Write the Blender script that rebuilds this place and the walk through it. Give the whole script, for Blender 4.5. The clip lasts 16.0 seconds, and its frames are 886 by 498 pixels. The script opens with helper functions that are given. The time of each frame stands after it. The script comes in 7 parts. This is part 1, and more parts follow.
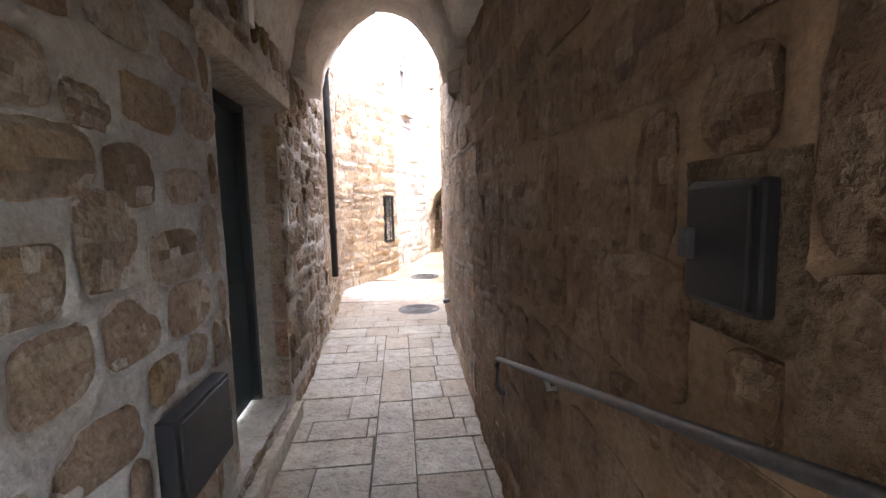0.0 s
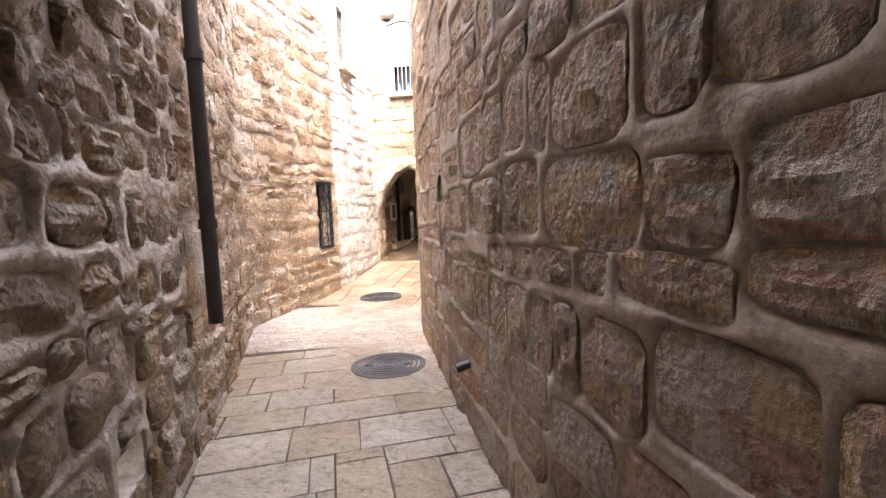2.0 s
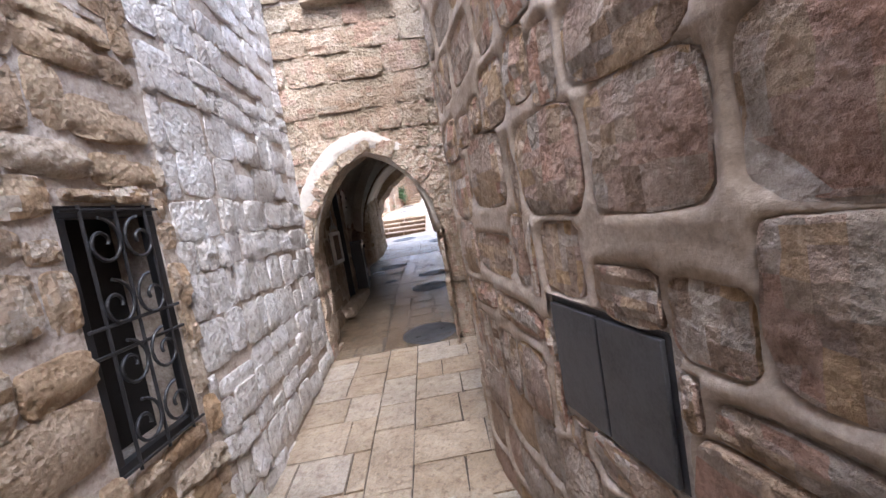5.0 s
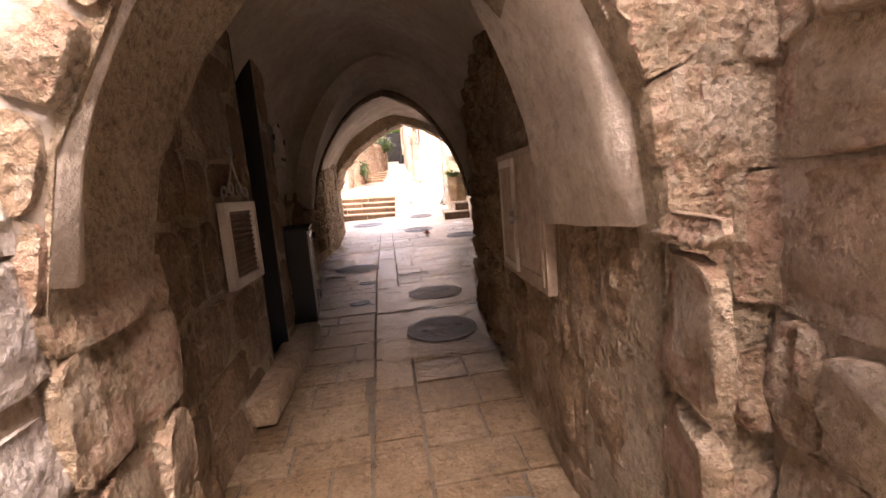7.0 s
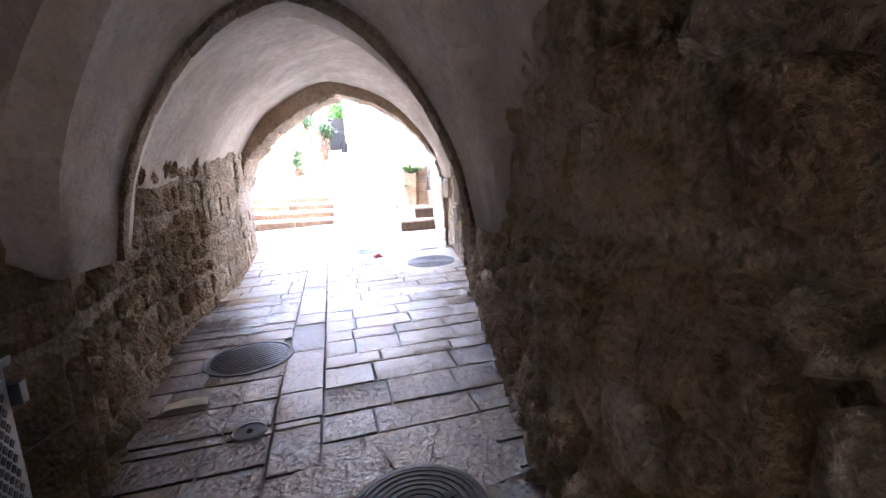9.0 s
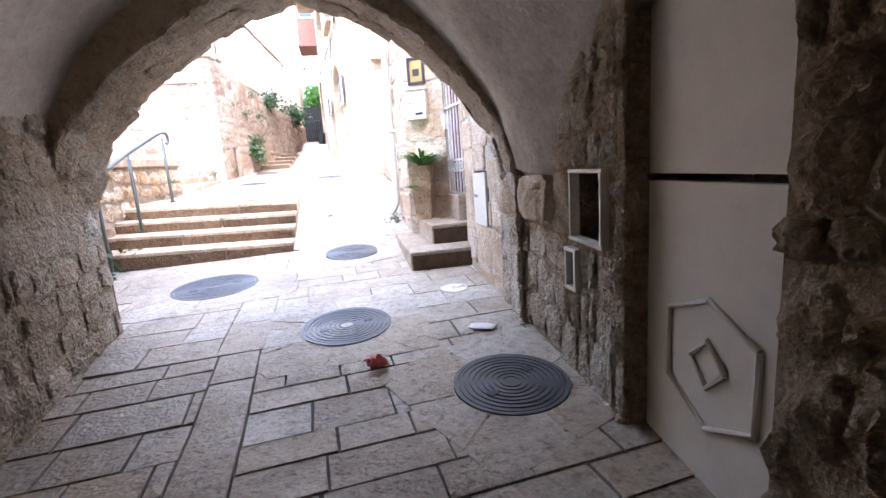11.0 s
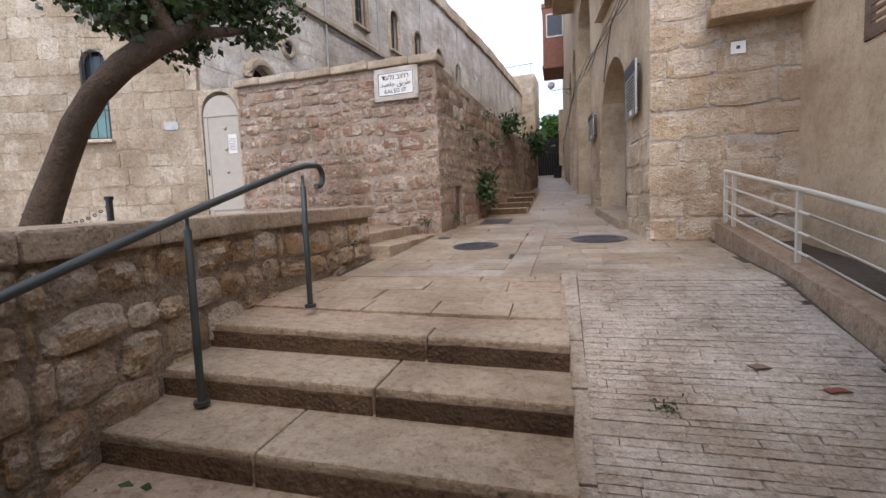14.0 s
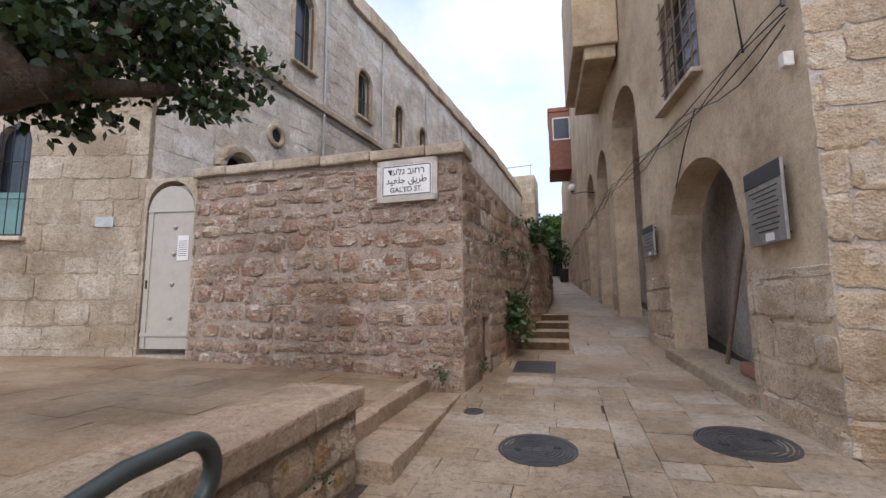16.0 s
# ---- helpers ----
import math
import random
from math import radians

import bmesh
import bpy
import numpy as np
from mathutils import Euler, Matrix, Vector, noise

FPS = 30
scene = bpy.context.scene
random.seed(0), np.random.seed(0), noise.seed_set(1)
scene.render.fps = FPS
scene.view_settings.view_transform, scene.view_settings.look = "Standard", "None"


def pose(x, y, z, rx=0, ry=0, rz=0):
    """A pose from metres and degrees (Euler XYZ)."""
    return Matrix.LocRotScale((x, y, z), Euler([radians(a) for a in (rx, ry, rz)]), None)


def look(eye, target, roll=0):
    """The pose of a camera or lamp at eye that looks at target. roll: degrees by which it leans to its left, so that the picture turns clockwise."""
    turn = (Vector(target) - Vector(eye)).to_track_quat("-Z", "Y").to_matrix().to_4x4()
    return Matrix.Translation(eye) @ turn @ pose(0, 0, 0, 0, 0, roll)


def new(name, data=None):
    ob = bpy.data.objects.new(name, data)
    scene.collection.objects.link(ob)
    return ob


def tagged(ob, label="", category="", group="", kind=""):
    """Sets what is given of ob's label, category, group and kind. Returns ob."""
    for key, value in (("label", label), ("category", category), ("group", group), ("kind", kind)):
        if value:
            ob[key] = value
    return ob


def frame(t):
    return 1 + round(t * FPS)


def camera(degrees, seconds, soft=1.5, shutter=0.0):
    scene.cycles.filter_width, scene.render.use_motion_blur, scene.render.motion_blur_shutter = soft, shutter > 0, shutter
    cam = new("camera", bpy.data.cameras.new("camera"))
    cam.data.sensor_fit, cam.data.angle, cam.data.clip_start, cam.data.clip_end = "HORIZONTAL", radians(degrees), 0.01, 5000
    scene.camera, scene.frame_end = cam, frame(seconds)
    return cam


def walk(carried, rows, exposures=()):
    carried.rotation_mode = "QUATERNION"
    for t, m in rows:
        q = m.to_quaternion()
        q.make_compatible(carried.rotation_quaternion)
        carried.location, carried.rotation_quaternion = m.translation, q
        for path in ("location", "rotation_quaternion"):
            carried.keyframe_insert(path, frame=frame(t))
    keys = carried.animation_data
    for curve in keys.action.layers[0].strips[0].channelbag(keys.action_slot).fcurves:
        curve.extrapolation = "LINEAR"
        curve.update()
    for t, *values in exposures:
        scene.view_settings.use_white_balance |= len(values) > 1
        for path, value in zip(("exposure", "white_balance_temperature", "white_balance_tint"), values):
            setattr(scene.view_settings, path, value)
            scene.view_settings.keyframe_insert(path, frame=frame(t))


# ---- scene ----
cam = camera(89.8, 16.0)
PATH = [
    (0, (4.292, -7.568, 1.24), (3.52, -5.734, 1.035), -1.5),
    (0.5, (3.868, -6.984, 1.275), (3.134, -5.131, 1.115), -2.6),
    (1, (3.516, -6.411, 1.23), (2.913, -4.508, 1.104), -4.5),
    (1.5, (3.136, -5.717, 1.111), (2.577, -3.803, 0.95), -5.6),
    (2, (2.654, -4.882, 0.946), (2.161, -2.953, 0.761), -2.1),
    (2.5, (2.095, -4.075, 1.048), (1.635, -2.138, 0.863), -4.4),
    (3, (1.715, -3.234, 1.178), (1.289, -1.288, 0.996), -8.5),
    (3.5, (1.281, -2.448, 1.187), (1.035, -0.47, 1.028), -6.5),
    (4, (0.865, -1.592, 1.225), (0.631, 0.388, 1.062), -5.8),
    (4.5, (0.528, -0.791, 1.231), (0.341, 1.192, 1.058), -6.7),
    (4.7, (0.5, -0.462, 1.215), (0.319, 1.523, 1.045), -8.9),
    (6.8, (-0.417, 3.425, 1.115), (-0.381, 5.4, 0.803), -7.6),
    (7, (-0.479, 3.753, 1.088), (-0.416, 5.735, 0.825), -5.0),
    (7.5, (-0.51, 4.639, 1.103), (-0.354, 6.611, 0.811), -6.6),
    (8, (-0.545, 5.267, 1.12), (-0.338, 7.24, 0.868), -4.9),
    (8.5, (-0.559, 6.058, 1.192), (-0.295, 8.022, 0.92), -4.2),
    (9, (-0.53, 6.936, 1.315), (-0.229, 8.887, 0.994), -3.8),
    (9.2, (-0.518, 7.283, 1.322), (-0.216, 9.23, 0.981), -4.4),
    (11.3, (-0.553, 11.613, 1.403), (-0.172, 13.544, 1.05), -3.9),
    (11.5, (-0.574, 11.993, 1.452), (-0.198, 13.926, 1.103), -3.6),
    (12, (-0.625, 12.881, 1.53), (-0.288, 14.827, 1.217), -3.0),
    (12.5, (-0.656, 13.735, 1.628), (-0.501, 15.708, 1.335), -4.0),
    (13, (-0.797, 14.524, 1.689), (-0.778, 16.512, 1.471), -1.6),
    (13.5, (-1.061, 15.33, 1.752), (-1.427, 17.287, 1.559), -2.2),
    (14, (-1.421, 16.001, 1.842), (-1.983, 17.914, 1.682), -2.2),
    (14.5, (-1.749, 16.766, 1.95), (-2.329, 18.68, 1.909), -2.9),
    (15, (-2.185, 17.514, 2.133), (-2.733, 19.436, 2.208), -3.4),
    (15.5, (-2.45, 18.029, 2.42), (-2.972, 19.956, 2.532), -1.1),
    (16, (-2.557, 18.337, 2.593), (-3.065, 20.256, 2.839), -0.4),
]
EXPOSURES = [(0, 4.8, 6600, 13), (0.5, 4.45, 6400, 12), (1.0, 4.4, 6600, 14), (1.5, 4.7, 7500, 19), (2.0, 4.3, 7300, 18), (2.5, 3.7, 6600, 16), (3.5, 3.1, 6000, 14), (4.7, 3.05, 5700, 13), (6.8, 3.45, 8300, 32), (7.0, 3.65, 8300, 32), (7.5, 4.2, 6700, 27), (8.0, 4.6, 6100, 22), (8.5, 5.1, 5700, 19), (9.2, 5.45, 5500, 17), (11.3, 3.0, 5900, 16), (12.5, 1.4, 6600, 14), (14, 0.65, 6700, 15), (16, 0.37, 6700, 15)]
walk(cam, [(t, look(eye, target, roll)) for t, eye, target, roll in PATH], EXPOSURES)

# ---- world, sun, exposure ----
world = bpy.data.worlds.new("sky")
scene.world = world
world.use_nodes = True
_nt = world.node_tree
_sky = _nt.nodes.new("ShaderNodeTexSky")
_sky.sky_type = 'NISHITA'
_sky.sun_disc = False
_sky.sun_elevation = radians(52)
_sky.sun_rotation = radians(166)
_sky.air_density, _sky.dust_density, _sky.ozone_density = 1.0, 1.0, 1.5
_bg = _nt.nodes["Background"]
_bg.inputs["Strength"].default_value = 0.13
# thin cloud: a pale veil that is thicker and whiter in soft patches
_co = _nt.nodes.new("ShaderNodeTexCoord")
_cl = _nt.nodes.new("ShaderNodeTexNoise")
_cl.inputs["Scale"].default_value, _cl.inputs["Detail"].default_value, _cl.inputs["Roughness"].default_value = 2.6, 7.0, 0.58
_nt.links.new(_co.outputs["Generated"], _cl.inputs["Vector"])
_cr = _nt.nodes.new("ShaderNodeValToRGB")
_cr.color_ramp.elements[0].position, _cr.color_ramp.elements[0].color = 0.36, (2.9, 3.5, 4.5, 1)
_cr.color_ramp.elements[1].position, _cr.color_ramp.elements[1].color = 0.64, (5.3, 5.5, 5.9, 1)
_nt.links.new(_cl.outputs["Fac"], _cr.inputs[0])
_veil = _nt.nodes.new("ShaderNodeMix")
_veil.data_type, _veil.blend_type = 'RGBA', 'ADD'
_veil.inputs[0].default_value = 1.0
_nt.links.new(_sky.outputs[0], _veil.inputs[6])
_nt.links.new(_cr.outputs[0], _veil.inputs[7])
_nt.links.new(_veil.outputs[2], _bg.inputs[0])
sun_data = bpy.data.lights.new("sun", 'SUN')
sun_data.energy, sun_data.angle, sun_data.color = 0.85, radians(35), (1.0, 0.9, 0.77)
sun = new("sun", sun_data)
sun.matrix_world = look((0, 0, 0), (-math.sin(radians(166)), -math.cos(radians(166)), -math.tan(radians(52))))


# ---- materials ----
def _mat(name):
    m = bpy.data.materials.new(name)
    m.use_nodes = True
    nt = m.node_tree
    return m, nt, nt.nodes["Principled BSDF"]


def _noise(nt, scale, detail=4.0, rough=0.6, vec=None):
    n = nt.nodes.new("ShaderNodeTexNoise")
    n.inputs["Scale"].default_value, n.inputs["Detail"].default_value, n.inputs["Roughness"].default_value = scale, detail, rough
    if vec is not None:
        nt.links.new(vec, n.inputs["Vector"])
    return n.outputs["Fac"]


def _ramp(nt, fac, stops):
    r = nt.nodes.new("ShaderNodeValToRGB")
    els = r.color_ramp.elements
    while len(els) < len(stops):
        els.new(0.5)
    for e, (p, c) in zip(els, stops):
        e.position, e.color = p, (*c, 1)
    nt.links.new(fac, r.inputs[0])
    return r.outputs[0]


def _math(nt, op, a, b):
    n = nt.nodes.new("ShaderNodeMath")
    n.operation = op
    for k, v in enumerate((a, b)):
        if isinstance(v, (int, float)):
            n.inputs[k].default_value = v
        else:
            nt.links.new(v, n.inputs[k])
    return n.outputs[0]


def _mix(nt, fac, a, b, mode='MIX'):
    n = nt.nodes.new("ShaderNodeMix")
    n.data_type, n.blend_type = 'RGBA', mode
    for k, v in ((0, fac), (6, a), (7, b)):
        if isinstance(v, (int, float)):
            n.inputs[k].default_value = v
        elif isinstance(v, tuple):
            n.inputs[k].default_value = (*v, 1)
        else:
            nt.links.new(v, n.inputs[k])
    return n.outputs[2]


def _bump(nt, bsdf, parts, strength=0.6, dist=0.02):
    """parts: list of (height socket, weight)."""
    total = None
    for h, w in parts:
        s = _math(nt, 'MULTIPLY', h, w)
        total = s if total is None else _math(nt, 'ADD', total, s)
    b = nt.nodes.new("ShaderNodeBump")
    b.inputs["Strength"].default_value, b.inputs["Distance"].default_value = strength, dist
    nt.links.new(total, b.inputs["Height"])
    nt.links.new(b.outputs[0], bsdf.inputs["Normal"])


def _pos(nt):
    return nt.nodes.new("ShaderNodeNewGeometry").outputs["Position"]


def stone_mat(name, tones, stain=(0.10, 0.07, 0.05), stain_amount=0.35, rough=(0.7, 0.95), relief=0.025, fine=1.0, gloss=0.3, spread=1.0, blotch=None, blotch_amount=0.0, pock=0.45):
    """Limestone: tones are 3 to 5 colours picked piece by piece, with blotches, pits and fine grain."""
    m, nt, bsdf = _mat(name)
    geo = nt.nodes.new("ShaderNodeNewGeometry")
    p = geo.outputs["Position"]
    info = nt.nodes.new("ShaderNodeObjectInfo")
    rnd = _math(nt, 'FRACT', _math(nt, 'ADD', info.outputs["Random"], geo.outputs["Random Per Island"]), 0.0)
    big = _noise(nt, 1.7, 5, 0.65, p)
    pick = _math(nt, 'ADD', _math(nt, 'MULTIPLY', rnd, 0.8 * min(spread, 1.05)), _math(nt, 'MULTIPLY', big, 0.55 - 0.3 * min(spread, 1.0)))
    n = len(tones)
    col = _ramp(nt, pick, [((k + 0.5) / n * 0.9 + 0.05, c) for k, c in enumerate(tones)])
    mid = _noise(nt, 9.0, 6, 0.7, p)
    col = _mix(nt, _math(nt, 'MULTIPLY', _ramp(nt, mid, [(0.42, (0, 0, 0)), (0.72, (1, 1, 1))]), stain_amount), col, stain)
    grain = _noise(nt, 60.0, 5, 0.75, p)
    col = _mix(nt, 0.45, col, _ramp(nt, grain, [(0.3, (0.26, 0.26, 0.26)), (0.7, (0.74, 0.74, 0.74))]), 'OVERLAY')
    hole = _noise(nt, 19.0, 5, 0.68, p)
    if pock > 0:
        col = _mix(nt, pock, col, _ramp(nt, hole, [(0.37, (0.40, 0.33, 0.28)), (0.48, (1, 1, 1))]), 'MULTIPLY')
    soil = _noise(nt, 0.8, 7, 0.72, p)
    col = _mix(nt, 1.0, col, _ramp(nt, soil, [(0.36, (0.62, 0.58, 0.54)), (0.58, (1, 1, 1))]), 'MULTIPLY')
    if blotch:
        wide = _noise(nt, 0.55, 8, 0.7, p)
        col = _mix(nt, _math(nt, 'MULTIPLY', _ramp(nt, wide, [(0.46, (0, 0, 0)), (0.62, (1, 1, 1))]), blotch_amount), col, blotch)
    nt.links.new(col, bsdf.inputs["Base Color"])
    r = nt.nodes.new("ShaderNodeMapRange")
    r.inputs[3].default_value, r.inputs[4].default_value = rough
    nt.links.new(mid, r.inputs[0])
    nt.links.new(r.outputs[0], bsdf.inputs["Roughness"])
    bsdf.inputs["Specular IOR Level"].default_value = gloss
    pits = nt.nodes.new("ShaderNodeTexVoronoi")
    pits.inputs["Scale"].default_value = 38.0
    nt.links.new(p, pits.inputs["Vector"])
    _bump(nt, bsdf, [(_noise(nt, 7.0, 6, 0.65, p), 1.4), (hole, 0.9 * fine), (grain, 0.4 * fine), (pits.outputs["Distance"], 0.4 * fine)], 1.0, relief)
    return m


def plain_mat(name, color, rough=0.5, metal=0.0, vary=0.25, scale=6.0, relief=0.003, dark=None):
    """Paint, metal or wood with blotches and fine wear."""
    m, nt, bsdf = _mat(name)
    p = _pos(nt)
    a = _noise(nt, scale, 6, 0.65, p)
    b = _noise(nt, scale * 11, 4, 0.6, p)
    low = dark or tuple(c * (1 - vary) for c in color)
    col = _ramp(nt, _math(nt, 'ADD', _math(nt, 'MULTIPLY', a, 0.7), _math(nt, 'MULTIPLY', b, 0.3)), [(0.33, low), (0.56, color)])
    nt.links.new(col, bsdf.inputs["Base Color"])
    r = nt.nodes.new("ShaderNodeMapRange")
    r.inputs[3].default_value, r.inputs[4].default_value = max(0.05, rough - 0.12), min(1, rough + 0.15)
    nt.links.new(a, r.inputs[0])
    nt.links.new(r.outputs[0], bsdf.inputs["Roughness"])
    bsdf.inputs["Metallic"].default_value = metal
    _bump(nt, bsdf, [(a, 0.6), (b, 0.5)], 0.5, relief)
    return m


M_RUBBLE = stone_mat("rubble limestone", [(0.20, 0.13, 0.08), (0.47, 0.38, 0.28), (0.40, 0.27, 0.155), (0.58, 0.50, 0.41), (0.28, 0.21, 0.15), (0.50, 0.39, 0.30), (0.36, 0.25, 0.17)], relief=0.04, spread=1.1)
M_TANRUB = stone_mat("tan quarry-faced limestone", [(0.46, 0.31, 0.185), (0.66, 0.535, 0.40), (0.60, 0.42, 0.25), (0.73, 0.64, 0.52), (0.53, 0.41, 0.295), (0.66, 0.51, 0.35)], stain=(0.22, 0.14, 0.085), stain_amount=0.4, relief=0.045, spread=1.1)
M_GREYP = stone_mat("grey trowelled pointing", [(0.46, 0.43, 0.39), (0.56, 0.53, 0.49), (0.51, 0.47, 0.42)], stain=(0.24, 0.19, 0.15), stain_amount=0.5, relief=0.012, fine=0.6, spread=0.0, blotch=(0.3, 0.25, 0.19), blotch_amount=0.5, pock=0.25)
# Passage pointing and stone: brown, with the passage's shade darkened into the tones.
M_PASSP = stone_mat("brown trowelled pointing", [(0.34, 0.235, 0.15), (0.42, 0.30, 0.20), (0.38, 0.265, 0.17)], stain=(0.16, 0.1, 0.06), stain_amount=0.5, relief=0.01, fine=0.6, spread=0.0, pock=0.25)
M_DIM_STONE = stone_mat("brown limestone, shade in its tone", [(0.23, 0.145, 0.095), (0.37, 0.255, 0.17), (0.31, 0.195, 0.12), (0.43, 0.315, 0.22)], stain=(0.1, 0.06, 0.04), stain_amount=0.45, relief=0.04, spread=1.1)
M_DRESSED = stone_mat("dressed limestone", [(0.34, 0.23, 0.16), (0.60, 0.465, 0.345), (0.62, 0.43, 0.25), (0.46, 0.345, 0.26), (0.68, 0.585, 0.48), (0.55, 0.325, 0.23), (0.50, 0.42, 0.345)], stain=(0.2, 0.125, 0.08), stain_amount=0.35, relief=0.04, spread=1.3)
M_TUNNEL = stone_mat("smoke-stained limestone", [(0.33, 0.24, 0.16), (0.46, 0.355, 0.255), (0.40, 0.285, 0.185), (0.54, 0.43, 0.32)], stain=(0.10, 0.07, 0.045), stain_amount=0.45, relief=0.045)
M_OCHRE = stone_mat("ochre rubble", [(0.52, 0.335, 0.175), (0.64, 0.50, 0.35), (0.45, 0.295, 0.165), (0.68, 0.57, 0.44)], stain=(0.2, 0.115, 0.06), stain_amount=0.4, relief=0.045, spread=1.2)
M_TAN = stone_mat("rough tan limestone", [(0.50, 0.365, 0.23), (0.62, 0.50, 0.355), (0.56, 0.41, 0.27), (0.68, 0.58, 0.44)], stain=(0.26, 0.17, 0.1), stain_amount=0.4, relief=0.055, fine=1.6)
M_BLOCK = stone_mat("ochre rock-faced block", [(0.60, 0.475, 0.345), (0.70, 0.60, 0.47), (0.63, 0.475, 0.345), (0.74, 0.65, 0.53), (0.64, 0.455, 0.35)], stain=(0.30, 0.185, 0.11), stain_amount=0.4, relief=0.05, fine=1.2, spread=1.0)
M_HAMMER = stone_mat("hammered cream limestone", [(0.60, 0.50, 0.37), (0.70, 0.61, 0.49), (0.64, 0.53, 0.40), (0.73, 0.66, 0.55)], stain=(0.34, 0.25, 0.16), stain_amount=0.35, relief=0.04, fine=1.4)
M_PINK = stone_mat("pink rubble", [(0.27, 0.175, 0.13), (0.54, 0.43, 0.335), (0.45, 0.295, 0.20), (0.70, 0.615, 0.515), (0.37, 0.27, 0.21), (0.58, 0.435, 0.305), (0.42, 0.255, 0.18)], stain=(0.2, 0.12, 0.08), stain_amount=0.4, relief=0.04, spread=1.35, blotch=(0.24, 0.165, 0.13), blotch_amount=0.25)
M_GOLD = stone_mat("golden ashlar", [(0.60, 0.455, 0.30), (0.70, 0.58, 0.435), (0.56, 0.415, 0.275), (0.74, 0.64, 0.51)], stain=(0.28, 0.175, 0.1), stain_amount=0.4, relief=0.022, blotch=(0.38, 0.255, 0.165), blotch_amount=0.4)
M_PALE = stone_mat("pale ashlar", [(0.54, 0.45, 0.335), (0.61, 0.52, 0.405), (0.45, 0.365, 0.265), (0.65, 0.57, 0.46)], stain=(0.22, 0.165, 0.11), stain_amount=0.45, relief=0.02, blotch=(0.32, 0.24, 0.155), blotch_amount=0.5)
M_CONV = stone_mat("whitish convent ashlar", [(0.76, 0.70, 0.61), (0.84, 0.79, 0.70), (0.69, 0.62, 0.52), (0.86, 0.82, 0.75)], stain=(0.26, 0.215, 0.165), stain_amount=0.35, relief=0.018, blotch=(0.40, 0.345, 0.28), blotch_amount=0.35)
M_LIME = stone_mat("whitewashed rubble", [(0.76, 0.74, 0.71), (0.84, 0.82, 0.80), (0.72, 0.69, 0.65)], stain=(0.55, 0.49, 0.42), stain_amount=0.35, relief=0.03, pock=0.5)
M_MORTAR_P = stone_mat("weathered pink mortar", [(0.43, 0.345, 0.28), (0.50, 0.41, 0.335), (0.46, 0.375, 0.305)], stain=(0.2, 0.14, 0.1), stain_amount=0.45, relief=0.02, spread=0.0)
M_PAVE = stone_mat("worn paving", [(0.36, 0.275, 0.185), (0.46, 0.375, 0.275), (0.41, 0.315, 0.21), (0.50, 0.44, 0.36), (0.43, 0.345, 0.25)], stain=(0.22, 0.16, 0.11), stain_amount=0.4, rough=(0.25, 0.55), relief=0.016, gloss=0.5, spread=0.85, pock=0.6)
M_PLAZA = stone_mat("tan plaza paving", [(0.30, 0.215, 0.135), (0.36, 0.265, 0.175), (0.33, 0.235, 0.15)], stain=(0.18, 0.12, 0.075), stain_amount=0.4, rough=(0.35, 0.6), relief=0.012, gloss=0.4, spread=0.7, pock=0.4)
# Brown and glossy, with the tunnel's shade darkened into its tones.
M_PAVE_SHADE = stone_mat("polished paving, tunnel shade in tone", [(0.155, 0.115, 0.075), (0.21, 0.16, 0.11), (0.18, 0.13, 0.085), (0.24, 0.19, 0.135)], stain=(0.085, 0.06, 0.04), stain_amount=0.4, rough=(0.1, 0.28), relief=0.012, gloss=0.9, pock=0.5)
M_STEP = stone_mat("step stone", [(0.41, 0.32, 0.225), (0.48, 0.385, 0.28), (0.45, 0.335, 0.24)], stain=(0.22, 0.145, 0.09), stain_amount=0.4, rough=(0.4, 0.7), relief=0.018, pock=0.5)
# Darker brown than the step stone, for the riser plates.
M_RISER = stone_mat("pitted dark brown riser", [(0.12, 0.075, 0.043), (0.20, 0.125, 0.072), (0.16, 0.10, 0.058)], stain=(0.06, 0.04, 0.025), stain_amount=0.7, relief=0.04)
M_RAMP = stone_mat("grooved ramp", [(0.55, 0.48, 0.395), (0.64, 0.57, 0.485), (0.60, 0.52, 0.43)], stain=(0.33, 0.26, 0.2), stain_amount=0.4, rough=(0.6, 0.85), relief=0.03)
M_MORTAR = stone_mat("mortar", [(0.60, 0.535, 0.465), (0.53, 0.455, 0.385), (0.64, 0.575, 0.505)], stain=(0.28, 0.21, 0.16), stain_amount=0.35, relief=0.012, spread=0.0)
M_POINT = stone_mat("smooth pointing", [(0.51, 0.42, 0.335), (0.56, 0.475, 0.39), (0.60, 0.52, 0.435)], stain=(0.34, 0.26, 0.19), stain_amount=0.35, relief=0.006, fine=0.6, spread=0.0, pock=0.25)
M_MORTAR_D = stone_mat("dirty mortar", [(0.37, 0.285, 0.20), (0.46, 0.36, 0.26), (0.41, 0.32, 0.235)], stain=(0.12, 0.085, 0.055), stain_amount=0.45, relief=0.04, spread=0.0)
M_JOINT = stone_mat("paving joint", [(0.09, 0.075, 0.06), (0.13, 0.105, 0.08)], relief=0.008, spread=0.0)
M_PLASTER = stone_mat("lime plaster", [(0.72, 0.68, 0.62), (0.80, 0.76, 0.71), (0.76, 0.71, 0.66)], stain=(0.42, 0.35, 0.29), stain_amount=0.35, relief=0.012, fine=0.5, spread=0.0, pock=0.25, blotch=(0.40, 0.35, 0.29), blotch_amount=0.55)
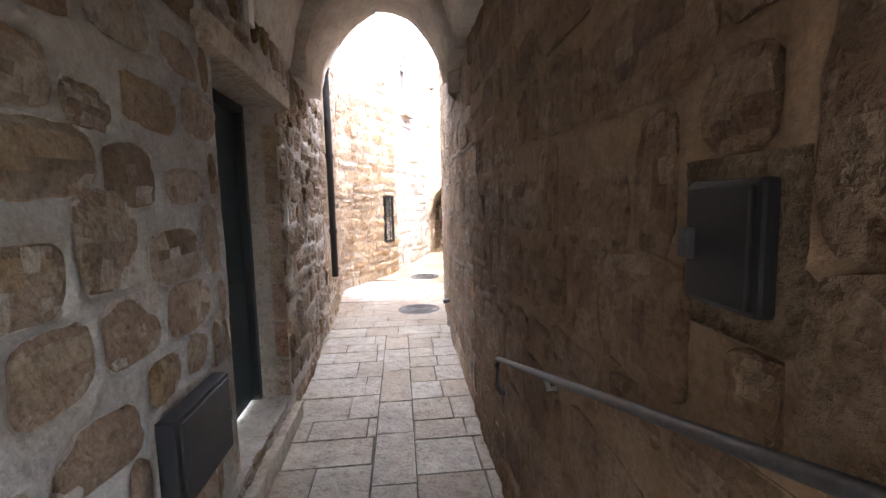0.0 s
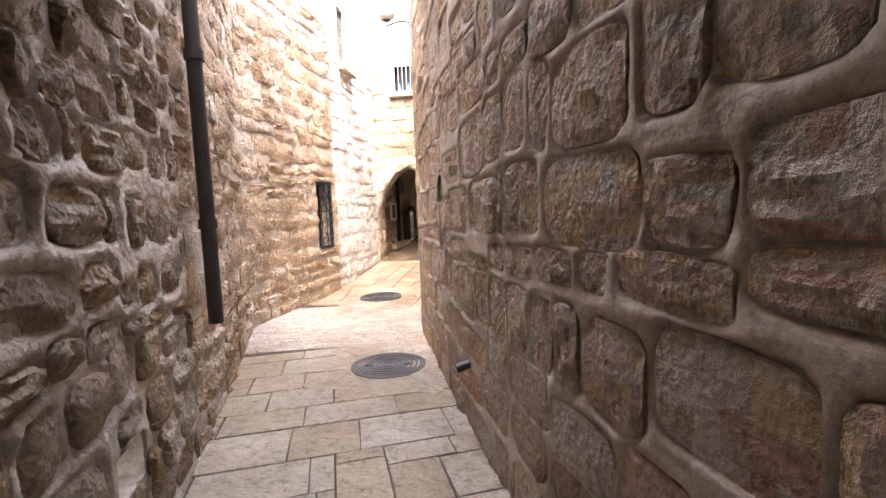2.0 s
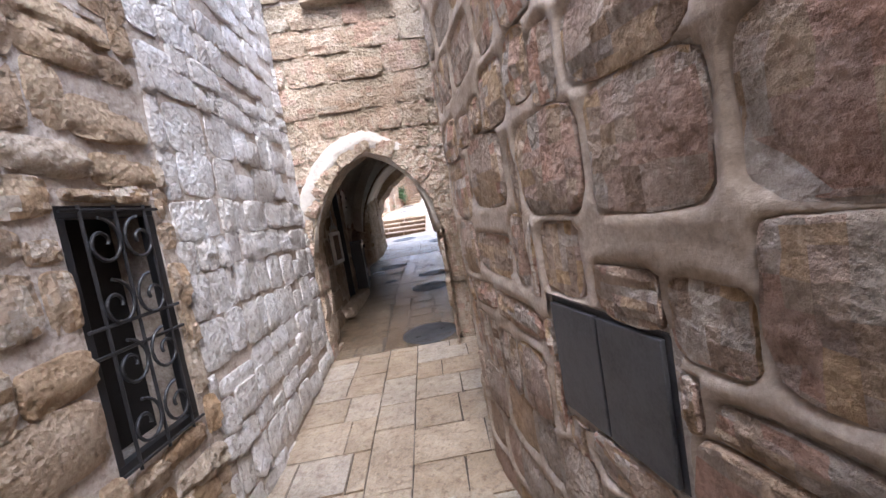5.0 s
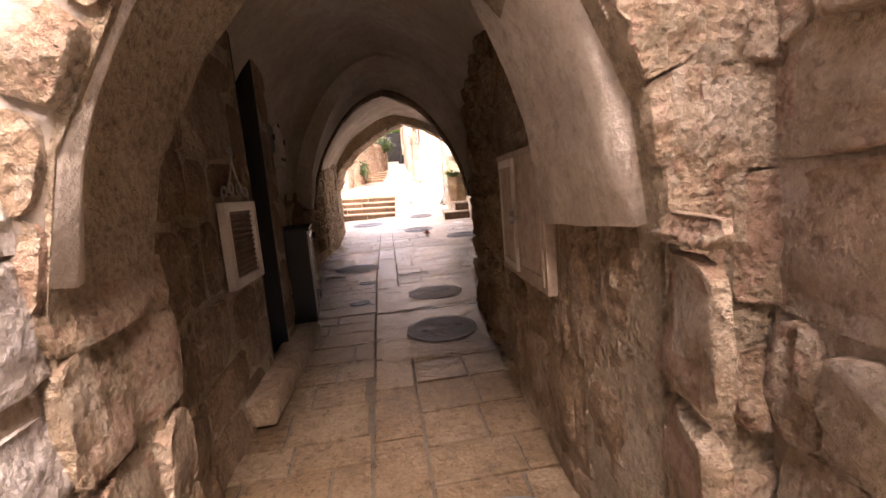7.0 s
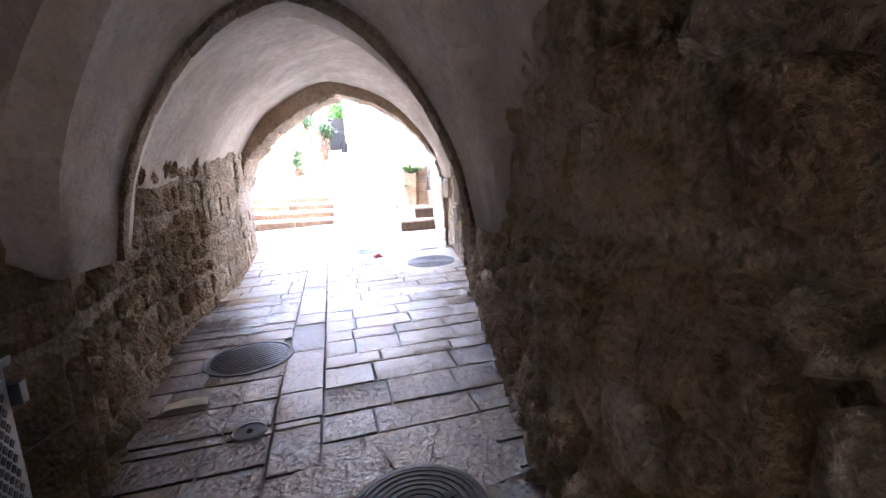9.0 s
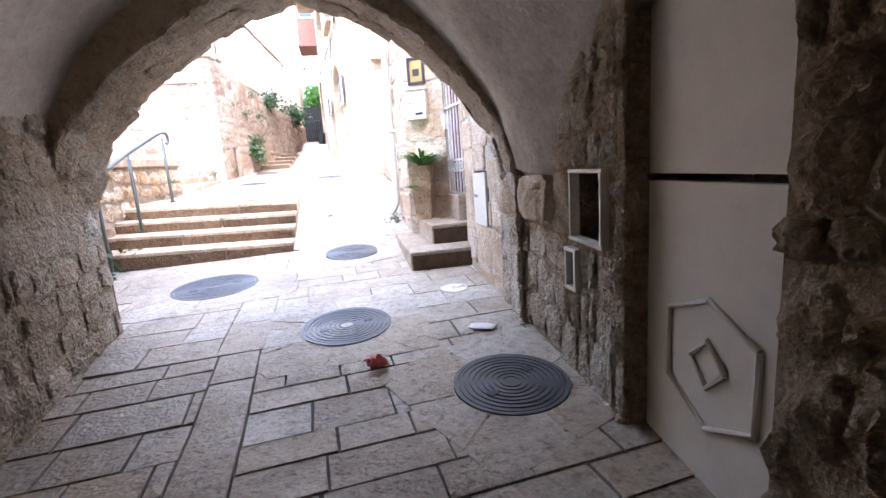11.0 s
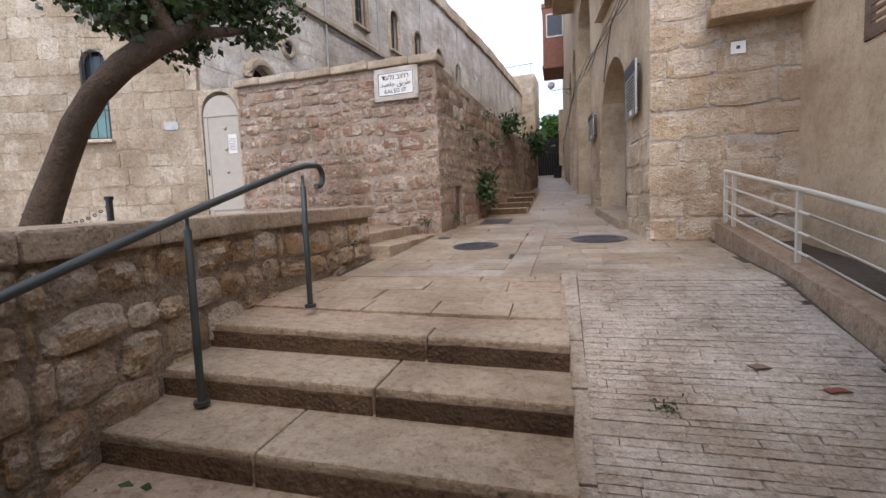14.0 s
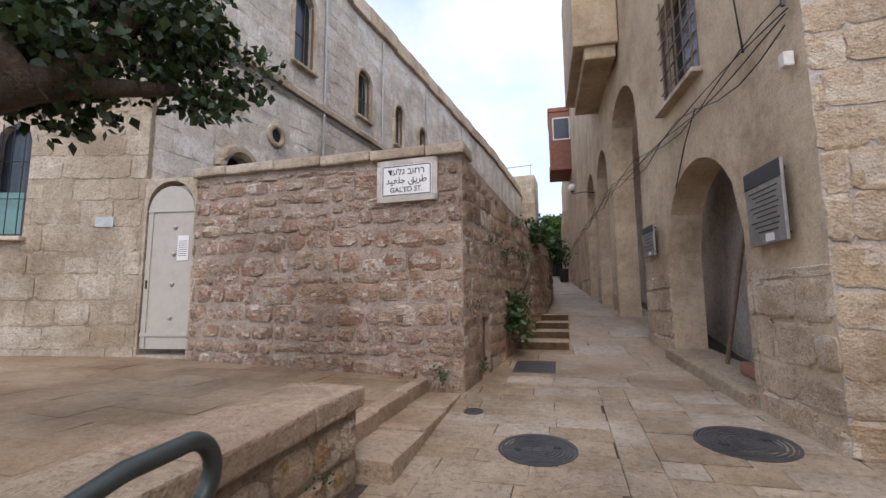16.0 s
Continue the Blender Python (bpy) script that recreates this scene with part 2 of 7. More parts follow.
M_RENDER = stone_mat("ochre render", [(0.62, 0.485, 0.335), (0.68, 0.56, 0.41)], stain=(0.40, 0.285, 0.18), stain_amount=0.35, relief=0.008, fine=0.7, spread=0.0, blotch=(0.46, 0.335, 0.225), blotch_amount=0.4, pock=0.25)
M_SHUT = plain_mat("weathered shutter paint", (0.50, 0.42, 0.34), 0.6, 0.0, 0.3, 16, 0.004, (0.30, 0.22, 0.16))
M_IRON = plain_mat("cast iron", (0.10, 0.10, 0.105), 0.48, 0.4, 0.5, 9, 0.004)
M_RAIL = plain_mat("dark green rail paint", (0.045, 0.055, 0.05), 0.4, 0.2, 0.3)
M_STEEL = plain_mat("galvanised steel", (0.46, 0.45, 0.43), 0.42, 0.7, 0.35)
M_BLACK = plain_mat("black paint", (0.02, 0.02, 0.022), 0.45, 0.0, 0.4)
M_DKPIPE = plain_mat("dark pipe", (0.045, 0.04, 0.038), 0.5, 0.1, 0.4)
M_WHITE = plain_mat("white paint", (0.72, 0.69, 0.64), 0.5, 0.0, 0.22, dark=(0.5, 0.42, 0.34))
M_CREAM = plain_mat("cream panel paint", (0.62, 0.57, 0.48), 0.5, 0.0, 0.12)
M_GATE = plain_mat("off-white gate paint", (0.46, 0.42, 0.36), 0.5, 0.0, 0.15)
M_GREYPIPE = plain_mat("pale grey pipe", (0.55, 0.53, 0.5), 0.5, 0.0, 0.2)
M_BROWN = plain_mat("red-brown door", (0.20, 0.05, 0.032), 0.5, 0.0, 0.4)
M_TEAL = plain_mat("dark teal door", (0.018, 0.05, 0.06), 0.5, 0.0, 0.4)
M_WOOD = plain_mat("old wood", (0.20, 0.13, 0.09), 0.7, 0.0, 0.5, 14)
M_BAYWOOD = plain_mat("red-stained bay wood", (0.24, 0.085, 0.05), 0.6, 0.0, 0.4, 5)
# Near-black colour stands in for the shade in openings and behind slats.
M_DARK = plain_mat("painted deep shade", (0.012, 0.011, 0.01), 0.8, 0.0, 0.4)
M_SIGN = plain_mat("sign enamel", (0.78, 0.76, 0.72), 0.35, 0.0, 0.06)
M_INK = plain_mat("sign lettering", (0.05, 0.055, 0.06), 0.5, 0.0, 0.2)
M_TERRA = plain_mat("terracotta", (0.32, 0.16, 0.10), 0.75, 0.0, 0.3)
M_LEAF = plain_mat("leaf", (0.032, 0.062, 0.014), 0.4, 0.0, 0.6, 12)
M_LEAF2 = plain_mat("planter leaf", (0.10, 0.24, 0.045), 0.4, 0.0, 0.5, 14)
M_BARK = stone_mat("bark", [(0.105, 0.072, 0.048), (0.165, 0.12, 0.082)], stain=(0.03, 0.025, 0.02), relief=0.03)
M_GLASS = plain_mat("dark glass", (0.03, 0.04, 0.05), 0.12, 0.0, 0.3)
M_BLUE = plain_mat("blue bottle", (0.05, 0.16, 0.4), 0.4, 0.0, 0.3)
M_GLOBE = plain_mat("milk glass globe", (0.75, 0.73, 0.68), 0.25, 0.0, 0.08)
M_BRASS = plain_mat("aged brass", (0.45, 0.32, 0.12), 0.4, 0.6, 0.3)
M_RED = plain_mat("red foil", (0.35, 0.05, 0.03), 0.35, 0.2, 0.4, 30)
M_PAPER = plain_mat("crumpled paper", (0.68, 0.64, 0.58), 0.7, 0.0, 0.15, 30)


# ---- small mesh tools ----
def mesh_ob(name, verts, faces, mat, parent=None, smooth=False):
    me = bpy.data.meshes.new(name)
    me.from_pydata([tuple(v) for v in verts], [], faces)
    me.validate()
    me.update()
    me.materials.append(mat)
    if smooth:
        me.polygons.foreach_set("use_smooth", [True] * len(me.polygons))
    ob = new(name, me)
    if parent is not None:
        ob.parent = parent
    return ob


def bm_ob(name, bm, mat, parent=None, smooth=False):
    me = bpy.data.meshes.new(name)
    bmesh.ops.recalc_face_normals(bm, faces=bm.faces)
    bm.to_mesh(me)
    bm.free()
    me.materials.append(mat)
    if smooth:
        me.polygons.foreach_set("use_smooth", [True] * len(me.polygons))
    ob = new(name, me)
    if parent is not None:
        ob.parent = parent
    return ob


def add_box(bm, size, m=None, bevel=0.0):
    """A bevelled box centred on the pose m, added to bm."""
    r = bmesh.ops.create_cube(bm, size=1.0, matrix=(m or Matrix.Identity(4)) @ Matrix.Diagonal((*size, 1)))
    if bevel > 0:
        edges = list({e for v in r["verts"] for e in v.link_edges})
        bmesh.ops.bevel(bm, geom=edges, offset=bevel, segments=2, affect='EDGES', profile=0.6)


def add_tube(bm, pts, radius, seg=10, closed_ends=True):
    """A round bar along a polyline."""
    pts = [Vector(p) for p in pts]
    rings = []
    up = Vector((0.31, 0.17, 0.93)).normalized()
    for k, p in enumerate(pts):
        d = (pts[min(k + 1, len(pts) - 1)] - pts[max(k - 1, 0)]).normalized()
        a = d.cross(up)
        a = (a if a.length > 0.15 else d.cross(Vector((1, 0, 0)))).normalized()
        b = d.cross(a).normalized()
        r = radius[k] if isinstance(radius, (list, tuple)) else radius
        rings.append([bm.verts.new(p + r * (math.cos(t) * a + math.sin(t) * b)) for t in [2 * math.pi * i / seg for i in range(seg)]])
    for r0, r1 in zip(rings, rings[1:]):
        best = min(range(seg), key=lambda o: (r0[0].co - r1[o].co).length)
        for i in range(seg):
            bm.faces.new((r0[i], r0[(i + 1) % seg], r1[(i + 1 + best) % seg], r1[(i + best) % seg]))
    if closed_ends:
        bm.faces.new(rings[0]), bm.faces.new(rings[-1])


def empty(name, x, y, z, label, category, group=""):
    ob = new(name)
    ob.empty_display_size = 0.1
    ob.location = (x, y, z)
    return tagged(ob, label, category, group)


def child(ob, parent):
    """Parent a mesh built in world coordinates under a thing whose place is a plain shift."""
    ob.parent = parent
    ob.matrix_parent_inverse = Matrix.Translation(parent.location).inverted()
    return ob


def frame_at(x, y, z, dx, dy):
    """A pose whose x axis runs along (dx, dy), z is up and y points to the left of that run."""
    t = Vector((dx, dy, 0)).normalized()
    n = Vector((-t.y, t.x, 0))
    return Matrix(((t.x, n.x, 0, x), (t.y, n.y, 0, y), (0, 0, 1, z), (0, 0, 0, 1)))


# ---- ground ----
GY = [-40, -2.7, 1.8, 5.1, 6.5, 7.3, 8.2, 11.2, 13.4, 14.5, 17.0, 20.5, 22.7, 24.1, 26.7, 29.2, 57, 90]
GZ = [-0.42, -0.45, -0.47, -0.21, -0.1, -0.05, -0.018, 0.03, 0.08, 0.19, 0.365, 1.165, 1.36, 1.47, 1.72, 2.2, 4.85, 5.2]


def zg(y):
    return float(np.interp(y, GY, GZ))


class Line:
    """A wall's foot line: points at a distance s along it, with run and outward normal (side +1: to the right of the run)."""

    def __init__(self, pts, side):
        self.p = [Vector(q) for q in pts]
        self.side = side
        self.s = [0.0]
        for a, b in zip(self.p, self.p[1:]):
            self.s.append(self.s[-1] + (b - a).length)
        self.length = self.s[-1]

    def at(self, s):
        k = max(i for i in range(len(self.p) - 1) if self.s[i] <= max(s, 0) or i == 0)
        a, b = self.p[k], self.p[k + 1]
        t = (b - a).normalized()
        q = a + t * (s - self.s[k])
        return q, t, Vector((t.y, -t.x)) * self.side

    def find(self, x, y):
        best = None
        for k in range(len(self.p) - 1):
            a, b = self.p[k], self.p[k + 1]
            t = (b - a).normalized()
            u = min(max((Vector((x, y)) - a).dot(t), 0), (b - a).length)
            d = (a + t * u - Vector((x, y))).length
            if best is None or d < best[0]:
                best = (d, self.s[k] + u)
        return best[1]

    def world(self, s, out, z):
        q, t, n = self.at(s)
        return Vector((q.x + n.x * out, q.y + n.y * out, z))

    def pose_at(self, s, out, z):
        """x along the run, y outward, z up."""
        q, t, n = self.at(s)
        return Matrix(((t.x, n.x, 0, q.x + n.x * out), (t.y, n.y, 0, q.y + n.y * out), (0, 0, 1, z), (0, 0, 0, 1)))

    def miter(self, k):
        ns = []
        for j in (k - 1, k):
            if 0 <= j < len(self.p) - 1:
                t = (self.p[j + 1] - self.p[j]).normalized()
                ns.append(Vector((t.y, -t.x)) * self.side)
        m = sum(ns, Vector((0, 0)))
        m.normalize()
        return m / max(0.4, m.dot(ns[0]))


def wall_slab(name, line, z0, z1, mat, thick=0.4, holes=(), label=""):
    """A wall body along a line, with openings (s0, s1, za, zb) that go right through it. z1: a height, or a function of s."""
    top = z1 if callable(z1) else (lambda s: z1)
    ss = sorted({round(v, 4) for v in [*line.s, *[h[0] for h in holes], *[h[1] for h in holes]] if 0 <= v <= line.length + 1e-4})
    hz = sorted({round(v, 4) for h in holes for v in h[2:]})
    levels = [z0, *[z for z in hz if z > z0 + 0.01], None]

    def pt(s, lv, back):
        z = top(s) if lv is None else lv
        k = min(range(len(line.s)), key=lambda i: abs(line.s[i] - s))
        if abs(line.s[k] - s) < 1e-3:
            n, q = line.miter(k), line.p[k]
        else:
            q, _, n = line.at(s)
        o = -thick if back else 0.0
        return (q.x + n.x * o, q.y + n.y * o, z)

    verts, faces, index = [], [], {}

    def vid(i, j, back):
        key = (i, j, back)
        if key not in index:
            index[key] = len(verts)
            verts.append(pt(ss[i], levels[j], back))
        return index[key]

    def solid(i, j):
        if not (0 <= i < len(ss) - 1 and 0 <= j < len(levels) - 1):
            return False
        sm = (ss[i] + ss[i + 1]) / 2
        zm = (levels[j] + (top(sm) if levels[j + 1] is None else levels[j + 1])) / 2
        return not any(h[0] < sm < h[1] and h[2] < zm < h[3] for h in holes)

    for i in range(len(ss) - 1):
        for j in range(len(levels) - 1):
            if not solid(i, j):
                continue
            a, b, c, d = (i, j), (i + 1, j), (i + 1, j + 1), (i, j + 1)
            for back in (0, 1):
                f = [vid(*q, back) for q in (a, b, c, d)]
                faces.append(f if back else f[::-1])
            for (p, q), (di, dj) in (((a, b), (0, -1)), ((b, c), (1, 0)), ((c, d), (0, 1)), ((d, a), (-1, 0))):
                if not solid(i + di, j + dj):
                    faces.append([vid(*p, 0), vid(*q, 0), vid(*q, 1), vid(*p, 1)])
    ob = mesh_ob(name, verts, faces, mat)
    bm = bmesh.new()
    bm.from_mesh(ob.data)
    bmesh.ops.recalc_face_normals(bm, faces=bm.faces)
    bm.to_mesh(ob.data)
    bm.free()
    return tagged(ob, label, "wall", "", "structure")


# ---- stones: a few rough unit blocks (x, z in -0.5..0.5, y from 0 to 1 outward) shared by all walls ----
def unit_stone(name, seed, pillow, rag):
    rng = random.Random(seed)
    n = 5
    verts, faces = [], []
    xs = [-0.5, -0.38, 0.0, 0.38, 0.5]
    for j in range(n):
        for i in range(n):
            x, z = xs[i], xs[j]
            edge = (i in (0, n - 1)) + (j in (0, n - 1))
            y = 1.0 - pillow * (0.75 if edge else 0) - (pillow * 0.25 if edge == 2 else 0) + rng.uniform(-1, 1) * rag * 0.5
            shrink = 1 - 0.13 * (edge == 2) * rng.uniform(0.4, 1.4)
            verts.append((x * shrink + rng.uniform(-1, 1) * rag * 0.085, y, z * shrink + rng.uniform(-1, 1) * rag * 0.11))
    ring = [(i, 0) for i in range(n)] + [(n - 1, j) for j in range(1, n)] + [(i, n - 1) for i in range(n - 2, -1, -1)] + [(0, j) for j in range(n - 2, 0, -1)]
    for j in range(n - 1):
        for i in range(n - 1):
            a = j * n + i
            faces.append((a, a + n, a + n + 1, a + 1))
    base = len(verts)
    for i, j in ring:
        v = verts[j * n + i]
        verts.append((v[0] * 1.02, -0.25, v[2] * 1.02))
    for k in range(len(ring)):
        a, b = ring[k], ring[(k + 1) % len(ring)]
        faces.append((a[1] * n + a[0], b[1] * n + b[0], base + (k + 1) % len(ring), base + k))
    return verts, faces


def unit_rock(seed, pillow, rag, square=0.5, n=9):
    """A rock-faced stone: uneven squarish outline, a face broken into chisel facets, rough grain."""
    rng = random.Random(seed)
    planes = [(rng.uniform(-1.1, 1.1) * rag, rng.uniform(-1.1, 1.1) * rag, rng.uniform(0.0, 0.35) * rag) for _ in range(5)]
    off = Vector((seed * 0.37 % 50, seed * 0.73 % 50, 0))
    corner = [rng.uniform(0.0, 0.13) * rag for _ in range(4)]
    verts, faces = [], []
    ts = [-1, -0.93, -0.7, -0.36, 0.0, 0.36, 0.7, 0.93, 1][:n]
    p = 2.0 / square
    for j in range(n):
        for i in range(n):
            u, v = ts[i], ts[j]
            q = max(abs(u), abs(v))
            r = (abs(u) ** p + abs(v) ** p) ** (1 / p) or 1.0
            x, z = u * q / r, v * q / r
            c = corner[(u > 0) + 2 * (v > 0)] * max(0.0, abs(u) + abs(v) - 1.2) / 0.8
            wob = noise.noise(Vector((u * 1.6, v * 1.6, 3)) + off) * 0.1 * rag
            x, z = x * (1 - c + wob * q) * 0.5, z * (1 - c + wob * q) * 0.5
            cut = min(0.0, *[-h - 0.25 + a * u + b * v for a, b, h in planes]) * 0.55
            edge = 0.0 if q < 0.75 else (0.3 if q < 0.95 else 1.0)
            y = 1.0 + cut * (1 - 0.4 * edge) - pillow * edge * 0.75 + noise.noise(Vector((u * 2.7, v * 2.7, 9)) + off) * 0.4 * rag
            verts.append((x, max(y, -0.1), z))
    ring = [(i, 0) for i in range(n)] + [(n - 1, j) for j in range(1, n)] + [(i, n - 1) for i in range(n - 2, -1, -1)] + [(0, j) for j in range(n - 2, 0, -1)]
    for j in range(n - 1):
        for i in range(n - 1):
            a = j * n + i
            faces.append((a, a + n, a + n + 1, a + 1))
    base = len(verts)
    for i, j in ring:
        v = verts[j * n + i]
        verts.append((v[0] * 1.02, -0.3, v[2] * 1.02))
    for k in range(len(ring)):
        a, b = ring[k], ring[(k + 1) % len(ring)]
        faces.append((a[1] * n + a[0], b[1] * n + b[0], base + (k + 1) % len(ring), base + k))
    return verts, faces


def mortar_bed(parent, line, poses, span, z0, z1, mat, proud=0.02, step=0.025, holes=(), overlap=0.012, square=0.4, rough=0.006, seed=3, cavity=None):
    """One continuous sheet of smooth pointing between the stones of a wall, sunk where the stones sit."""
    s0, s1 = span
    ns, nz = int((s1 - s0) / step) + 1, int((z1 - z0) / step) + 1
    ss, zs = np.linspace(s0, s1, ns), np.linspace(z0, z1, nz)
    dist = np.full((ns, nz), 0.09)
    p = 2.0 / square
    for m in poses:
        c = m.translation
        sc, w, h = line.find(c.x, c.y), m.col[0].to_3d().length / 2, m.col[2].to_3d().length / 2
        if not (s0 - 0.6 < sc < s1 + 0.6 and z0 - 0.5 < c.z < z1 + 0.5):
            continue
        a, b = np.searchsorted(ss, (sc - w - 0.1, sc + w + 0.1))
        e, f = np.searchsorted(zs, (c.z - h - 0.1, c.z + h + 0.1))
        if b <= a or f <= e:
            continue
        t = m.col[0].to_3d().normalized().z
        ds, dz = np.meshgrid(ss[a:b] - sc, zs[e:f] - c.z, indexing="ij")
        u, v = np.abs(ds + dz * t) / w, np.abs(dz - ds * t) / h
        q = (u ** p + v ** p) ** (1 / p)
        dist[a:b, e:f] = np.minimum(dist[a:b, e:f], (q - 1) * min(w, h))
    verts, keep = [], []
    for i in range(ns):
        for j in range(nz):
            wob = noise.noise(Vector((ss[i] * 7, zs[j] * 7, seed))) * 0.007
            f = min(1.0, max(0.0, (dist[i, j] + overlap + wob) / 0.02))
            f = f * f * (3 - 2 * f)
            fine = noise.noise(Vector((ss[i] * 2.2, zs[j] * 2.2, seed + 5))) * rough + noise.noise(Vector((ss[i] * 16, zs[j] * 16, seed))) * rough * 0.5
            hollow = 0.25 * proud * min(1.0, max(0.0, dist[i, j] / 0.04))
            verts.append(line.world(ss[i], -0.02 + (proud + 0.02 + fine - hollow) * f, zs[j]))
            if cavity and ((ss[i] - cavity[0]) / cavity[2]) ** 2 + ((zs[j] - cavity[1]) / cavity[3]) ** 2 < 1 + 6 * noise.noise(Vector((ss[i] * 14, zs[j] * 14, 2))) * 0.12:
                keep.append(False)
                continue
            keep.append(not any(a - 0.01 < ss[i] < b + 0.01 and e - 0.01 < zs[j] < g + 0.01 for a, b, e, g in holes))
    faces = []
    for i in range(ns - 1):
        for j in range(nz - 1):
            q = (i * nz + j, (i + 1) * nz + j, (i + 1) * nz + j + 1, i * nz + j + 1)
            if all(keep[k] for k in q):
                faces.append(q if line.side > 0 else q[::-1])
    ob = mesh_ob("pointing", verts, faces, mat, parent, True)
    return tagged(ob, kind="stuff")


STONES = {}


def stone_set(key, pillow, rag, mat, count=9, kind_name="stone", rounded=None):
    if (key, mat.name) not in STONES:
        some = []
        for k in range(count):
            v, f = unit_rock(hash_seed(key) + k * 17, pillow, rag, rounded) if rounded else unit_stone(kind_name, hash_seed(key) + k * 17, pillow, rag)
            me = bpy.data.meshes.new(kind_name)
            me.from_pydata(v, [], f)
            bm = bmesh.new()
            bm.from_mesh(me)
            bmesh.ops.recalc_face_normals(bm, faces=bm.faces)
            bm.to_mesh(me)
            bm.free()
            me.materials.append(mat)
            me.polygons.foreach_set("use_smooth", [True] * len(me.polygons))
            me.set_sharp_from_angle(angle=radians(28))
            fl = [tuple(p.vertices) for p in me.polygons]
            some.append((me, np.array(v), fl))
        STONES[(key, mat.name)] = some
    return STONES[(key, mat.name)]


def hash_seed(text):
    return sum(ord(c) * (k + 3) for k, c in enumerate(text))


def lay(parent, poses, stones, limit=300, piece="stone", rng=None):
    """Lays pieces at poses (nearest first): up to limit as objects under parent, the others joined into one part."""
    rng = rng or random.Random(5)
    rest_v, rest_f, base, mat = [], [], 0, stones[0][0].materials[0]
    for k, m in enumerate(poses):
        me, v, f = stones[rng.randrange(len(stones))]
        if k < limit:
            ob = new(piece, me)
            ob.parent = parent
            ob.matrix_basis = m
        else:
            w = np.c_[v, np.ones(len(v))] @ np.array(m).T
            rest_v.extend(map(tuple, w[:, :3]))
            rest_f.extend([tuple(i + base for i in q) for q in f])
            base += len(v)
    if rest_v:
        ob = mesh_ob(piece + "work", rest_v, rest_f, mat, parent, True)
        ob.data.set_sharp_from_angle(angle=radians(50))
        tagged(ob, kind="stuff")


def courses(line, z0, z1, ch, cw, joint, proud, holes=(), seed=1, jitter=0.012, tilt=1.2, s0=0.0, s1=None, bottom=None, wavy=0.05):
    """Poses of stones in uneven courses over a wall face."""
    rng = random.Random(seed)
    s1 = line.length if s1 is None else s1
    top = z1 if callable(z1) else (lambda s: z1)
    out, z, row = [], z0, 0
    zmax = max(top(s0), top(s1), top((s0 + s1) / 2))
    while z < zmax:
        h = rng.uniform(*ch)
        s = s0 - rng.uniform(0, cw[0])
        while s < s1:
            w = rng.uniform(*cw)
            a, b = max(s, s0), min(s + w, s1)
            za, zb = z, z + h
            if rng.random() < 0.16:
                zb -= h * 0.3
            wave = wavy * noise.noise(Vector(((a + b) * 0.45, row * 0.37, seed)))
            za, zb = za + wave, zb + wave
            floor_z = bottom(((a + b) / 2)) if bottom else z0
            mid = (a + b) / 2
            zb = min(zb, top(mid))
            za = max(za, floor_z)
            if b - a > 0.06 and zb - za > 0.07:
                spans = [(a, b, za, zb)]
                for h0, h1, g0, g1 in holes:
                    nxt = []
                    for (p, q, u, v) in spans:
                        if q <= h0 or p >= h1 or v <= g0 or u >= g1:
                            nxt.append((p, q, u, v))
                            continue
                        if h0 - p > 0.07:
                            nxt.append((p, h0, u, v))
                        if q - h1 > 0.07:
                            nxt.append((h1, q, u, v))
                        if max(p, h0) < min(q, h1):
                            pp, qq = max(p, h0), min(q, h1)
                            if g0 - u > 0.06 and qq - pp > 0.08:
                                nxt.append((pp, qq, u, g0))
                            if v - g1 > 0.06 and qq - pp > 0.08:
                                nxt.append((pp, qq, g1, v))
                    spans = nxt
                for p, q, u, v in spans:
                    k = [i for i in range(1, len(line.s) - 1) if p < line.s[i] < q]
                    cuts = [p, *[line.s[i] for i in k], q]
                    for c0, c1 in zip(cuts, cuts[1:]):
                        if c1 - c0 < 0.05:
                            continue
                        m = line.pose_at((c0 + c1) / 2, 0, (u + v) / 2)
                        m = m @ pose(rng.uniform(-1, 1) * jitter, 0, rng.uniform(-1, 1) * jitter, rng.uniform(-1, 1) * tilt, rng.uniform(-1, 1) * tilt * 1.4, rng.uniform(-1, 1) * tilt)
                        m = m @ Matrix.Diagonal((max(0.03, c1 - c0 - joint * rng.uniform(0.7, 1.3)), proud * rng.uniform(0.5, 1.4), max(0.03, v - u - joint * rng.uniform(0.7, 1.3)), 1))
                        out.append(m)
            s += w
        z += h
        row += 1
    return out


def near_first(poses, z_mid=1.2, lo=-99, hi=99, z_top=3.4):
    """Orders stones so that those beside the walked stretch, at eye height, come first."""
    return sorted(poses, key=lambda m: (not (lo <= m.translation.y <= hi)) * 50 + abs(m.translation.z - z_mid))


